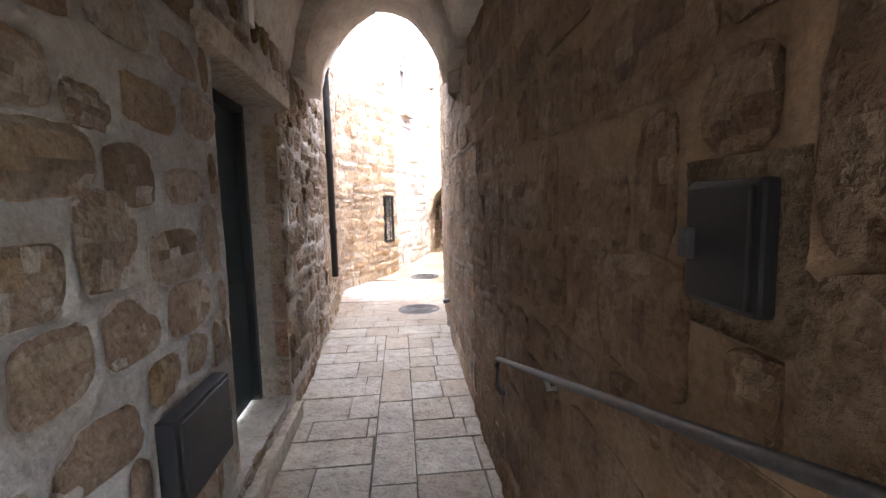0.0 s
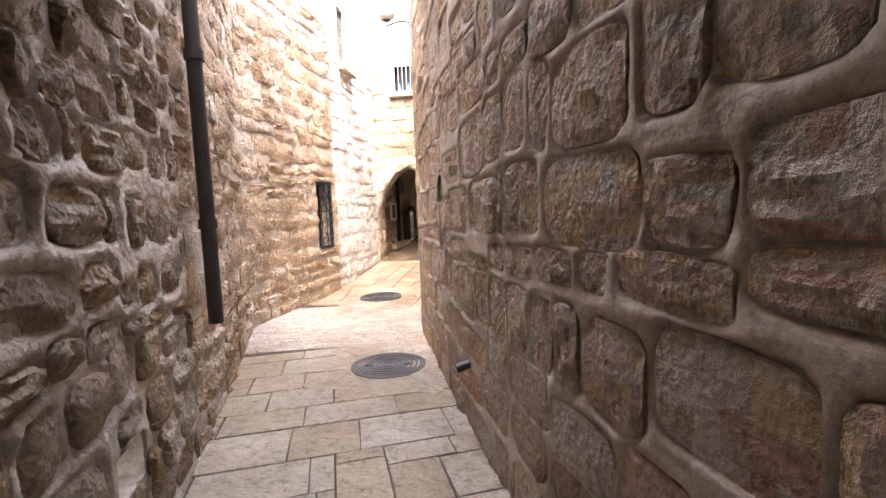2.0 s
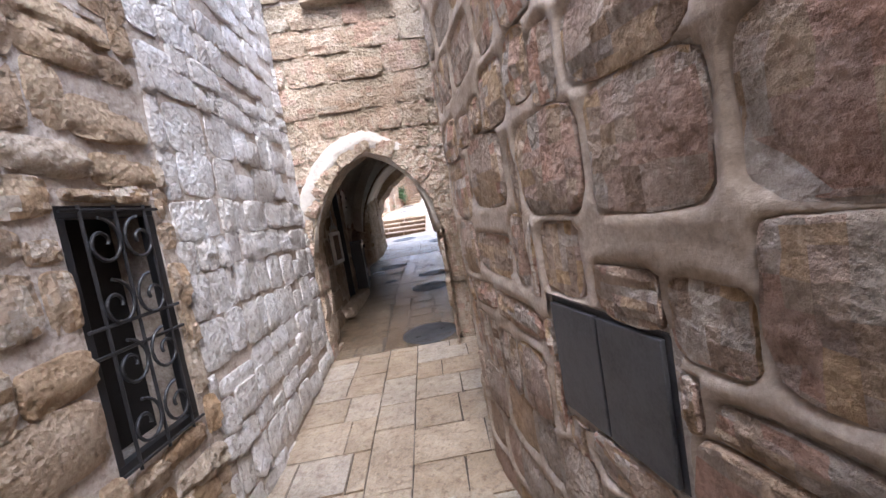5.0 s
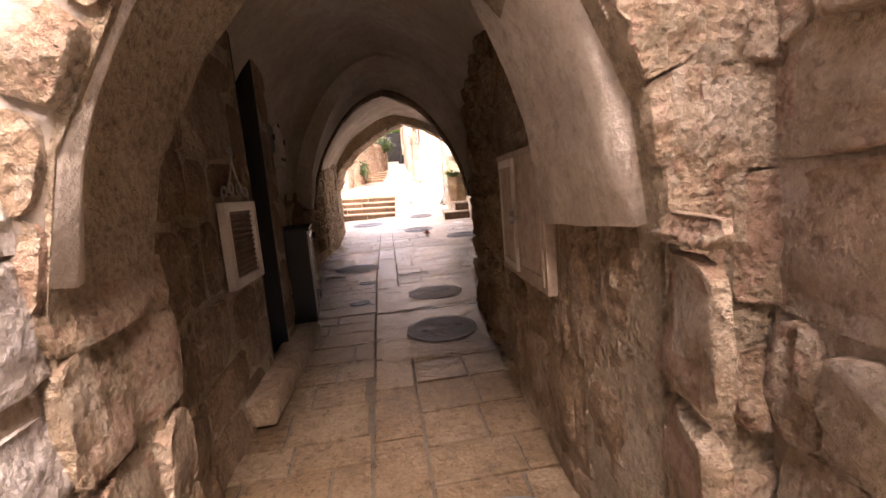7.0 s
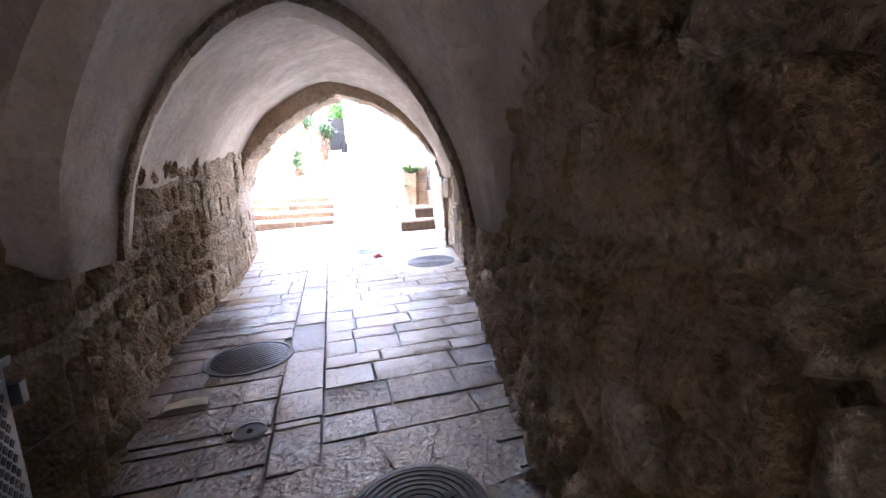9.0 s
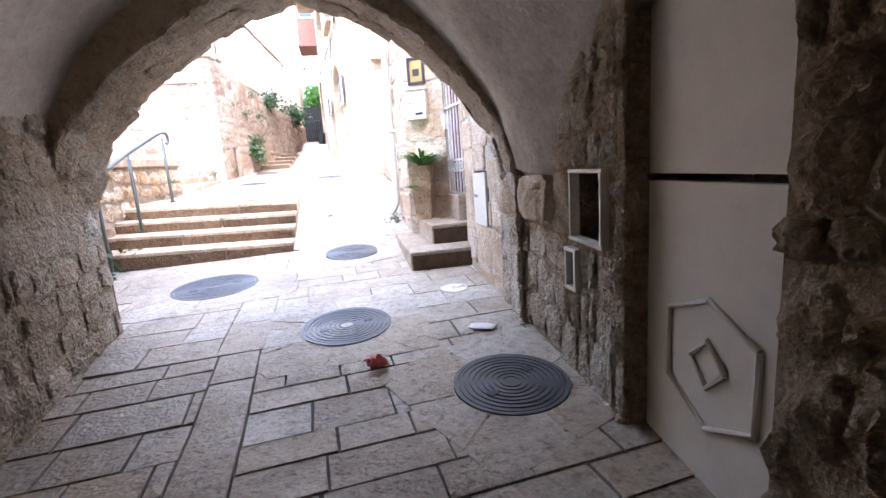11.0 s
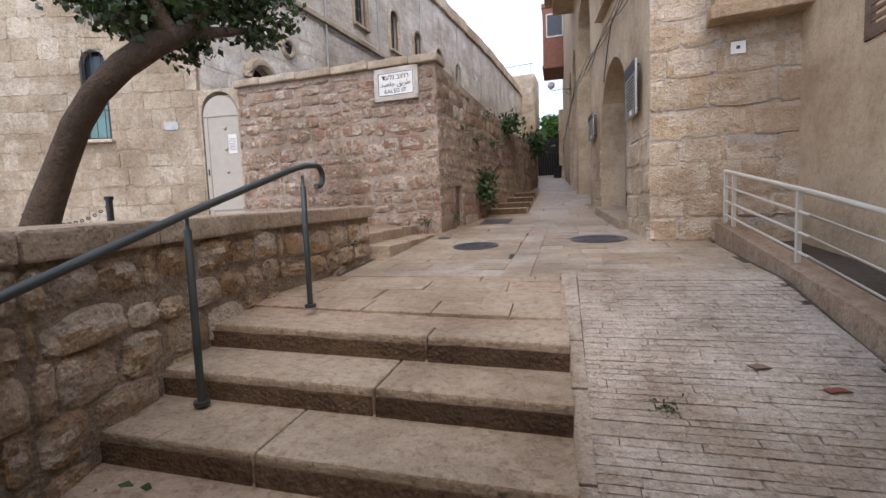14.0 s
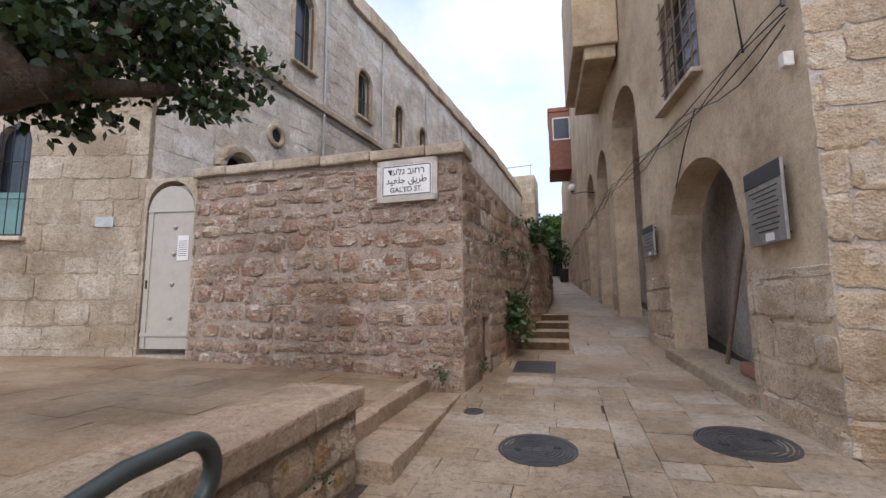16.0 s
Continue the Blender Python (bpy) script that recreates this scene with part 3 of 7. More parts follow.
# ---- large structure ----
def arch_wall(name, line, z0, z1, profile, mat, thick, label):
    """A wall with an arched way through it; profile: (s, z) from one jamb's foot over the crown to the other's."""
    verts, faces = [], []

    def v(s, z, back):
        w = line.world(s, -thick if back else 0, z)
        verts.append(tuple(w))
        return len(verts) - 1

    for back in (0, 1):
        o = [[v(s, z, back), v(s, z1, back)] for s, z in profile]
        for a, b in zip(o, o[1:]):
            faces.append((a[0], b[0], b[1], a[1]))
        for s_end, pf in ((0.0, profile[0]), (line.length, profile[-1])):
            faces.append((v(s_end, z0, back), v(pf[0], z0, back), v(pf[0], z1, back), v(s_end, z1, back)))
    for (s, z), (s2, z2) in zip([(profile[0][0], z0), *profile], [*profile, (profile[-1][0], z0)]):
        faces.append((v(s, z, 0), v(s2, z2, 0), v(s2, z2, 1), v(s, z, 1)))
    for s in (0.0, line.length):
        faces.append((v(s, z0, 0), v(s, z1, 0), v(s, z1, 1), v(s, z0, 1)))
    faces.append((v(0, z1, 0), v(line.length, z1, 0), v(line.length, z1, 1), v(0, z1, 1)))
    ob = mesh_ob(name, verts, faces, mat)
    bm = bmesh.new()
    bm.from_mesh(ob.data)
    bmesh.ops.remove_doubles(bm, verts=bm.verts, dist=0.001)
    bmesh.ops.recalc_face_normals(bm, faces=bm.faces)
    bm.to_mesh(ob.data)
    bm.free()
    return tagged(ob, label, "wall", "", "structure")


def profile_holes(profile, z0):
    """Thin upright openings that follow an arch, so that the stones keep out of it."""
    out = []
    for (s, z), (s2, z2) in zip(profile, profile[1:]):
        if s2 > s:
            n = max(1, int((s2 - s) / 0.08))
            for k in range(n):
                a, b = s + (s2 - s) * k / n, s + (s2 - s) * (k + 1) / n
                out.append((a, b, z0 - 1, z + (z2 - z) * (k + 0.5) / n))
    return out


def voussoirs(parent, line, profile, depth, stones, lift=0.0, count=15, proud=0.03, seed=3, limit=40):
    """Wedge stones round an arch, standing on its curve."""
    rng = random.Random(seed)
    pts = [Vector((s, z)) for s, z in profile]
    seg = [(b - a).length for a, b in zip(pts, pts[1:])]
    total = sum(seg)
    poses = []

    def along(d):
        for a, b, g in zip(pts, pts[1:], seg):
            if d <= g or b is pts[-1]:
                return a + (b - a) * (d / g), (b - a).normalized()
            d -= g

    for k in range(count):
        q, t = along(total * (k + 0.5) / count)
        n = Vector((-t.y, t.x))
        c = q + n * (depth / 2 + lift)
        ang = math.degrees(math.atan2(t.y, t.x))
        m = line.pose_at(c.x, 0, c.y) @ pose(0, 0, 0, 0, -ang, 0)
        poses.append(m @ Matrix.Diagonal((total / count * 0.93 * rng.uniform(0.9, 1.05) * 1.12, proud * rng.uniform(0.7, 1.5), depth * rng.uniform(0.88, 1.1), 1)))
    lay(parent, poses, stones, limit, "stone", rng)


def vault(name, stations, mat, label, n=28, seed=2, thick=0.25):
    """A pointed vault lofted over stations (x left, y left, x right, y right, spring height, crown height)."""
    verts, faces = [], []
    for k, (xl, yl, xr, yr, zs, za) in enumerate(stations):
        for i in range(n + 1):
            u = i / n
            a = abs(2 * u - 1)
            f = (1 - a ** 2.0) ** 0.62 * 0.9 + 0.1 * (1 - a)
            x, y, z = xl + (xr - xl) * u, yl + (yr - yl) * u, zs + (za - zs) * f
            d = noise.noise(Vector((x * 1.7, y * 1.7, z * 1.7 + seed))) * 0.035 + noise.noise(Vector((x * 5, y * 5, z * 5 + seed))) * 0.01
            verts.append((x, y, z + d))
    m = n + 1
    for k in range(len(stations) - 1):
        for i in range(n):
            faces.append((k * m + i, (k + 1) * m + i, (k + 1) * m + i + 1, k * m + i + 1))
    ob = mesh_ob(name, verts, faces, mat, None, True)
    ob.data.set_sharp_from_angle(angle=radians(40))
    sol = ob.modifiers.new("thickness", 'SOLIDIFY')
    sol.thickness, sol.offset = thick, -1.0
    return tagged(ob, label, "ceiling", "", "structure")


def between(a, b, n):
    """Stations between two, n steps, without the last."""
    return [tuple(p + (q - p) * k / n for p, q in zip(a, b)) for k in range(n)]


# ground sheet to the horizon
def ground_sheet():
    xs = [-400, -120, -40, -20, -12, -6, -4.6, -3, -1.4, -0.5, 0.3, 1.2, 3, 8, 20, 60, 400]
    ys = sorted({-400, -120, *GY[1:], -6, 0, 3.5, 9, 12.3, 15.7, 18.5, 35, 45, 140, 400})
    verts = [(x, y, zg(y) - 0.014) for y in ys for x in xs]
    n = len(xs)
    faces = [(j * n + i, j * n + i + 1, (j + 1) * n + i + 1, (j + 1) * n + i) for j in range(len(ys) - 1) for i in range(n - 1)]
    return tagged(mesh_ob("ground", verts, faces, M_JOINT), "dark earth and mortar bed under the paving", "ground", "", "structure")


ground = ground_sheet()

# covered passage and alley
LEFT = Line([(5.9, -12.5), (1.87, -4.98), (0.14, -2.05), (-1.02, -0.2), (-1.1, 1.1), (-1.12, 2.8), (-1.3, 4.68)], 1)
RIGHT = Line([(7.35, -12.5), (3.68, -5.25), (2.44, -2.86), (1.86, -1.66), (1.19, -0.15), (0.64, 1.66), (0.37, 2.72), (0.42, 4.86)], -1)
sl = LEFT.find
sr = RIGHT.find
H_DOOR = (sl(2.36, -5.9), sl(1.83, -4.9), -0.25, 1.99)
H_WG = (sl(-1.1, 1.66), sl(-1.1, 2.2), 0.33, 1.45)
H_AW = (sl(-1.12, 2.72), sl(-1.14, 3.2), 3.55, 4.7)
H_HOLE = (sl(1.18, -3.68), sl(1.06, -3.46), -0.1, 0.08)
wall_west = wall_slab("wall_alley_west", LEFT, -0.8, 6.0, M_MORTAR, 0.45, [H_DOOR, H_WG, H_AW, H_HOLE], "rough rubble limestone wall with pale mortar along the alley")
c_v = sr(1.81, -1.55)
H_RHOLE = (c_v - 0.08, c_v + 0.09, 0.97, 1.19)
H_RBOX = (sr(0.86, 1.05), sr(0.69, 1.58), 0.45, 0.83)
H_SIDE = (sr(6.5, -10.8), sr(5.4, -8.6), -0.42, 2.35)
s_b = sr(3.19, -4.3)
RIGHT_A = Line([(7.35, -12.5), (3.68, -5.25), tuple(RIGHT.at(s_b)[0])], -1)
RIGHT_B = Line([tuple(RIGHT.at(s_b)[0]), *[tuple(q) for q in RIGHT.p[2:]]], -1)
wall_east = wall_slab("wall_alley_east", RIGHT_B, -0.8, 5.0, M_MORTAR, 0.45, [(h[0] - s_b, h[1] - s_b, *h[2:]) for h in (H_RBOX, H_RHOLE)], "squared limestone wall with broad smooth pointing along the alley")
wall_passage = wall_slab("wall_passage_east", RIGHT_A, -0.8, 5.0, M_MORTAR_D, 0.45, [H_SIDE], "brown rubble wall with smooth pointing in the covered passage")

# wall over the tunnel's mouth
MOUTH = Line([(-2.3, 4.55), (1.3, 4.98)], 1)
k_m = lambda x: (x + 2.3) * 1.007
PM = [(k_m(-1.30), -0.5), (k_m(-1.27), 0.9), (k_m(-1.2), 1.22), (k_m(-1.03), 1.53), (k_m(-0.82), 1.77), (k_m(-0.55), 1.92), (k_m(-0.3), 1.80), (k_m(-0.08), 1.56), (k_m(0.07), 1.27), (k_m(0.12), 0.9), (k_m(0.10), -0.5)]
H_W2 = (k_m(-0.82), k_m(-0.09), 3.48, 4.15)
wall_mouth = arch_wall("wall_tunnel_mouth", MOUTH, -0.8, 3.48, PM, M_TAN, 0.45, "limestone wall with a pointed arch into the tunnel")
UPPER = Line([(-2.3, 4.55), (1.3, 4.98)], 1)
wall_mouth_up = wall_slab("wall_over_mouth", UPPER, 3.48, 6.2, M_MORTAR, 0.45, [H_W2], "pale limestone wall above the tunnel arch")

# tunnel
TL = Line([(-1.32, 5.0), (-1.5, 5.6), (-1.6, 7.05), (-1.65, 7.4), (-1.86, 7.6), (-1.95, 8.6), (-1.87, 9.1), (-2.31, 10.84), (-2.42, 13.8), (-2.55, 15.05)], 1)
TR = Line([(0.12, 4.95), (0.04, 5.4), (-0.02, 6.6), (0.0, 7.9), (0.32, 10.2), (0.67, 12.9), (0.7, 13.2), (0.72, 14.7)], -1)
H_TDOOR = (TL.find(-1.58, 6.63), TL.find(-1.62, 7.06), -0.04, 2.3)
H_NICHE = (TR.find(0.67, 12.98), TR.find(0.7, 13.37), 0.93, 1.31)
H_SLOT = (TR.find(0.7, 13.3), TR.find(0.7, 13.41), 0.63, 0.86)
H_REC = (TR.find(0.7, 14.24), TR.find(0.72, 14.62), 0.1, 0.97)
H_PANEL = (TR.find(0.55, 11.95), TR.find(0.66, 12.82), 0.05, 2.0)
wall_tl = wall_slab("wall_tunnel_west", TL, -0.8, 2.9, M_TAN, 0.5, [H_TDOOR], "dark stained rough stone wall of the tunnel")
wall_tr = wall_slab("wall_tunnel_east", TR, -0.8, 2.9, M_TAN, 0.5, [H_NICHE, H_SLOT, H_REC, H_PANEL], "dark stained rough stone wall of the tunnel")
AM = (-1.22, 4.70, 0.07, 4.90, 0.95, 1.87)
A0 = (-1.62, 5.38, -0.03, 5.42, 0.92, 2.28)
A1 = (-2.05, 5.43, 0.35, 5.47, 1.3, 2.5)
A2 = (-1.92, 8.82, 0.2, 8.92, 1.1, 2.62)
A3 = (-1.78, 8.9, 0.14, 9.02, 1.0, 2.53)
A4 = (-1.9, 9.54, 0.14, 9.78, 0.98, 2.42)
A5 = (-1.92, 9.64, 0.13, 9.9, 0.98, 2.39)
A6 = (-2.14, 10.2, 0.22, 10.3, 1.0, 2.44)
A7 = (-2.32, 10.24, 0.4, 10.34, 1.05, 2.56)
A8 = (-2.5, 12.6, 1.25, 12.6, 1.2, 2.92)
A9 = (-2.62, 14.1, 0.64, 13.8, 1.3, 2.88)
A10 = (-2.68, 14.75, 0.66, 14.55, 1.4, 2.88)
vault("ceiling_tunnel", [*between(AM, A0, 4), A0, *between(A1, A2, 14), A2, *between(A3, A4, 5), A4, *between(A5, A6, 3), A6, *between(A7, A8, 10), *between(A8, A9, 8), *between(A9, A10, 3), A10], M_PLASTER, "grey lime-plastered pointed vault with stains")


def rib(name, a, b, count, mat, label, seed=6):
    """A thin band of dressed stones under the vault between two stations."""
    rng = random.Random(seed)
    bm = bmesh.new()

    def on(st, u):
        xl, yl, xr, yr, zs, za = st
        d = abs(2 * u - 1)
        return Vector((xl + (xr - xl) * u, yl + (yr - yl) * u, zs + (za - zs) * ((1 - d ** 2.0) ** 0.62 * 0.9 + 0.1 * (1 - d))))

    us = [0.5 - 0.5 * math.cos(math.pi * k / count) for k in range(count + 1)]
    for u0, u1 in zip(us, us[1:]):
        p, q, r, s = on(a, u0), on(a, u1), on(b, u1), on(b, u0)
        t, g = (q - p).normalized(), (s - p).normalized()
        n = t.cross(g).normalized()
        mid = Vector(((a[0] + a[2]) / 2, (a[1] + a[3]) / 2, 1.2))
        n = n if n.dot(mid - p) > 0 else -n
        m = Matrix((t, g, n)).transposed().to_4x4()
        m.translation = (p + q + r + s) / 4 + n * rng.uniform(0.0, 0.008)
        add_box(bm, ((q - p).length * 0.97, (s - p).length * 1.02, 0.06), m, 0.008)
    return tagged(bm_ob(name, bm, mat), label, "ceiling", "", "structure")


rib("ceiling_rib", A4, A5, 22, M_TUNNEL, "narrow band of brown dressed stones across the plastered vault")
ENDL = Line([(-5.2, 15.4), (0.9, 14.64)], -1)
k_e = lambda x: (x + 5.2) * 1.0077
PE = [(k_e(-2.55), -0.1), (k_e(-2.62), 1.06), (k_e(-2.35), 1.75), (k_e(-1.96), 2.14), (k_e(-1.5), 2.44), (k_e(-1.15), 2.6), (k_e(-0.8), 2.72), (k_e(-0.28), 2.52), (k_e(0.07), 2.3), (k_e(0.39), 1.96), (k_e(0.65), 1.6), (k_e(0.71), 1.28), (k_e(0.72), -0.1)]
wall_end = arch_wall("wall_tunnel_end", ENDL, -0.6, 4.2, PE, M_GOLD, 0.5, "rough golden limestone arch at the tunnel's end")
# house body over the tunnel, unseen: walls and roof slab added to keep it dark
for nm, q in (("wall_over_tunnel_west", [(-2.9, 4.9), (-3.6, 15.0)]), ("wall_over_tunnel_east", [(1.3, 15.0), (0.9, 4.9)])):
    wall_slab(nm, Line(q, -1), -0.8, 4.2, M_MORTAR_D, 0.3, (), "unseen side wall added for the house over the tunnel")
roof = bmesh.new()
add_box(roof, (5.0, 9.0, 0.3), pose(-1.2, 9.7, 3.35))
tagged(bm_ob("ceiling_house", roof, M_MORTAR_D), "unseen flat roof slab added over the tunnel", "roof", "", "structure")
# covered passage at the start
B0 = (0.95, -3.66, 2.9, -3.4, 2.45, 3.45)
B1 = (1.25, -4.15, 3.15, -3.9, 2.45, 3.45)
B2 = (1.2, -4.2, 3.2, -3.95, 2.5, 3.7)
B3 = (5.3, -12.3, 7.5, -12.3, 2.5, 3.7)
vault("ceiling_passage", [*between(B0, B1, 3), *between(B1, B2, 2), *between(B2, B3, 12), B3], M_PLASTER, "stained plaster vault over the passage", thick=0.3)
roof = bmesh.new()
rb = [(0.6, -3.45), (3.2, -3.2), (8.2, -12.4), (4.9, -12.4)]
vs = [roof.verts.new((x, y, z)) for z in (3.85, 4.15) for x, y in rb]
for f in ((0, 1, 2, 3), (7, 6, 5, 4), (0, 4, 5, 1), (1, 5, 6, 2), (2, 6, 7, 3), (3, 7, 4, 0)):
    roof.faces.new([vs[i] for i in f])
tagged(bm_ob("ceiling_passage_roof", roof, M_MORTAR), "stone slab over the passage", "roof", "", "structure")
PASS = Line([(0.8, -3.72), (3.15, -3.36)], -1)
PP = [(0.36, 2.2)] + [(0.36 + 1.6 * (0.5 - 0.5 * math.cos(math.pi * k / 12)), 2.5 + 0.92 * math.sin(math.pi * k / 12) ** 0.8) for k in range(13)] + [(1.96, 2.2)]
wall_pass = arch_wall("wall_passage_arch", PASS, 2.2, 5.2, PP, M_MORTAR, 0.4, "limestone arch spanning the alley at the end of the covered passage")
# Unseen wall behind the start, added to keep the passage dark.
wall_slab("wall_back", Line([(5.0, -12.4), (8.0, -12.4)], -1), -0.8, 5.0, M_MORTAR, 0.3, (), "unseen plain wall added to close the passage from light")

# street: house beside the tunnel's end
H1 = Line([(0.715, 14.68), (0.72, 15.9), (0.88, 16.5)], -1)
H_PB = (H1.find(0.72, 15.04), H1.find(0.72, 15.48), 0.8, 1.33)
wall_h1 = wall_slab("wall_house_south", H1, -0.3, 4.6, M_MORTAR, 0.35, [H_PB], "dressed golden limestone house wall")
PIER = Line([(0.27, 17.3), (0.78, 17.08)], 1)
wall_pier = wall_slab("wall_pier", PIER, 0.1, 4.6, M_MORTAR, 0.1, (), "dressed limestone pier beside the grilled door")
HW = Line([(0.27, 17.3), (0.23, 18.25)], -1)
wall_hw = wall_slab("wall_house_west", HW, 0.1, 4.6, M_MORTAR, 0.1, (), "dressed limestone house wall with a downpipe")
wall_slab("wall_house_core", Line([(0.36, 17.36), (0.32, 18.25), (1.3, 18.3)], -1), 0.1, 4.6, M_GOLD, 0.6, (), "plain stone body of the house")
wall_slab("wall_door_back", Line([(1.15, 16.45), (1.05, 17.2)], -1), 0.1, 4.6, M_RENDER, 0.2, (), "stone wall behind the grilled door")
wall_slab("wall_door_side", Line([(0.88, 16.52), (1.3, 16.62)], -1), 0.1, 4.6, M_GOLD, 0.25, (), "stone jamb of the grilled door")
COURT = Line([(1.3, 18.1), (1.25, 22.7)], -1)
H_SHUT = (COURT.find(1.28, 20.2), COURT.find(1.27, 21.3), 3.3, 5.2)
wall_court = wall_slab("wall_court", COURT, 0.1, 6, M_RENDER, 0.3, [H_SHUT], "ochre plastered wall behind the railing")
CB = Line([(-0.4, 22.7), (1.5, 22.52)], 1)
wall_cb = wall_slab("wall_corner_house", CB, 0.8, 12.5, M_MORTAR, 0.3, (), "limestone end wall of the corner house")
RB = Line([(-0.4, 22.7), (-0.52, 23.9), (-0.8, 26.4), (-1.25, 30), (-1.8, 43), (-2.2, 62)], -1)
ARCHES = [(RB.find(-0.53, 24.03), RB.find(-0.8, 26.42), 2.0, 4.6), (RB.find(-1.0, 27.65), RB.find(-1.22, 29.8), 3.0, 7.42), (RB.find(-1.3, 30.5), RB.find(-1.37, 32.7), 3.2, 6.95), (RB.find(-1.4, 33.4), RB.find(-1.5, 35.7), 3.5, 7.1)]
H_UPW = (RB.find(-0.62, 24.75), RB.find(-0.77, 26.15), 5.75, 7.6)
wall_rb = wall_slab("wall_street_east", RB, 0.8, lambda s: 12.5 if s < 9 else 13.5, M_RENDER, 0.5, [(a, b, -1, z1) for a, b, z0, z1 in ARCHES] + [H_UPW], "ochre plastered street front with arched recesses")
wall_slab("wall_recess_back", Line([(0.5, 22.9), (0.2, 27), (-0.5, 44)], -1), 0.8, 9, M_MORTAR, 0.3, (), "stone back of the arched recesses")

# left of the street
LW = Line([(-3.5, 15.15), (-3.72, 17.3), (-3.88, 18.1), (-4.12, 19.6), (-4.1, 21.55)], 1)
lw_top = lambda s: 1.62 + 0.21 * s / LW.length
wall_low = wall_slab("wall_terrace", LW, 0.0, lw_top, M_MORTAR_D, 0.5, (), "low rubble retaining wall under a stone coping")
CWL = Line([(-8.38, 24.3), (-3.8, 24.05)], 1)
cw_top = lambda s: 4.76 - 0.10 * s / CWL.length
wall_sign = wall_slab("wall_sign", CWL, 1.0, cw_top, M_MORTAR_P, 0.4, (), "pink rubble wall with flush mortar that carries the street sign")
CWS = Line([(-3.8, 24.05), (-3.5, 26.04), (-2.95, 29.5), (-2.9, 36), (-3.9, 48), (-4.4, 57)], 1)
cws_top = lambda s: 4.62 + (0.0 if s < 0 else -0.115 * s if s < 5.5 else -0.63 + 0.075 * (s - 5.5))
H_HATCH = (CWS.find(-3.68, 24.8), CWS.find(-3.65, 25.15), 1.45, 2.4)
wall_lane = wall_slab("wall_lane_west", CWS, 1.0, cws_top, M_MORTAR_P, 0.4, [H_HATCH], "pink rubble garden wall along the lane with weeds")
MW = Line([(-9.35, 24.3), (-6.6, 46), (-5.6, 58)], 1)
mw = MW.find
MWIN = [(mw(-8.94, 27.6), mw(-8.83, 28.4), 8.75, 10.9), (mw(-8.56, 30.5), mw(-8.46, 31.25), 8.5, 10.1), (mw(-8.25, 32.95), mw(-8.18, 33.6), 8.4, 9.95), (mw(-7.99, 35.0), mw(-7.91, 35.7), 8.5, 9.85), (mw(-7.7, 37.3), mw(-7.6, 38), 8.5, 9.85), (mw(-7.4, 39.8), mw(-7.3, 40.5), 8.5, 9.85)]
H_LUN = (mw(-9.17, 25.75), mw(-9.08, 26.4), 4.6, 5.75)
wall_mon = wall_slab("wall_convent", MW, 1.0, 12.0, M_CONV, 0.4, MWIN + [H_LUN], "long pale limestone convent front with arched windows")
WWL = Line([(-22, 20.2), (-9.35, 24.2)], 1)
H_WW = (WWL.find(-11.75, 23.45), WWL.find(-11.2, 23.6), 3.75, 5.7)
H_WW2 = (WWL.find(-15.6, 22.2), WWL.find(-14.9, 22.4), 3.75, 5.7)
wall_ww = wall_slab("wall_convent_end", WWL, 1.0, 12.0, M_PALE, 0.4, [H_WW, H_WW2], "pale stained ashlar end wall of the convent")
GATE = Line([(-9.35, 24.2), (-8.38, 24.32)], 1)
H_GATE = (0.05, 0.93, 1.8, 4.7)
wall_gate = wall_slab("wall_gate", GATE, 1.0, 4.75, M_PALE, 0.3, [H_GATE], "stone jambs of the white gate")
plaza = mesh_ob("pavement_plaza", [(-4.3, 16.0, 1.37), (-4.3, 24.4, 1.62), (-24, 24.6, 2.2), (-24, 12, 1.85)], [(0, 3, 2, 1)], M_JOINT)
tagged(plaza, "worn limestone paving of the raised plaza", "paving", "", "structure")


# ---- things ----
def part(name, bm, mat, parent, label="", smooth=False, sharp=40):
    ob = bm_ob(name, bm, mat, None, smooth)
    if smooth:
        ob.data.set_sharp_from_angle(angle=radians(sharp))
    child(ob, parent)
    if label:
        tagged(ob, label)
    return ob


def thing(name, m, label, category, group=""):
    t = m.translation
    return empty(name, t.x, t.y, t.z, label, category, group)


def boxes(name, m, specs, mat, parent, label="", bevel=0.004):
    """Several bevelled boxes (sx, sy, sz, x, y, z[, rx, ry, rz]) in the pose m as one part."""
    groups = [[sp] for sp in specs] if len(specs) <= 6 else [specs]
    for group in groups:
        bm = bmesh.new()
        for sp in group:
            add_box(bm, sp[:3], m @ pose(*sp[3:]), min(bevel, min(sp[:3]) * 0.3))
        ob = part(name, bm, mat, parent, label)
        if len(group) > 1:
            tagged(ob, kind="stuff")
    return ob


def tubes(name, m, runs, mat, parent, radius=0.01, seg=8, label=""):
    groups = [[r] for r in runs] if len(runs) <= 5 else [runs]
    for group in groups:
        bm = bmesh.new()
        for run in group:
            add_tube(bm, [m @ Vector(p) for p in run], radius, seg)
        ob = part(name, bm, mat, parent, label, True, 60)
        if len(group) > 1:
            tagged(ob, kind="stuff")
    return ob


def arc(cx, cz, r, a0, a1, n=12, y=0.0):
    return [(cx + r * math.cos(radians(a0 + (a1 - a0) * k / n)), y, cz + r * math.sin(radians(a0 + (a1 - a0) * k / n))) for k in range(n + 1)]


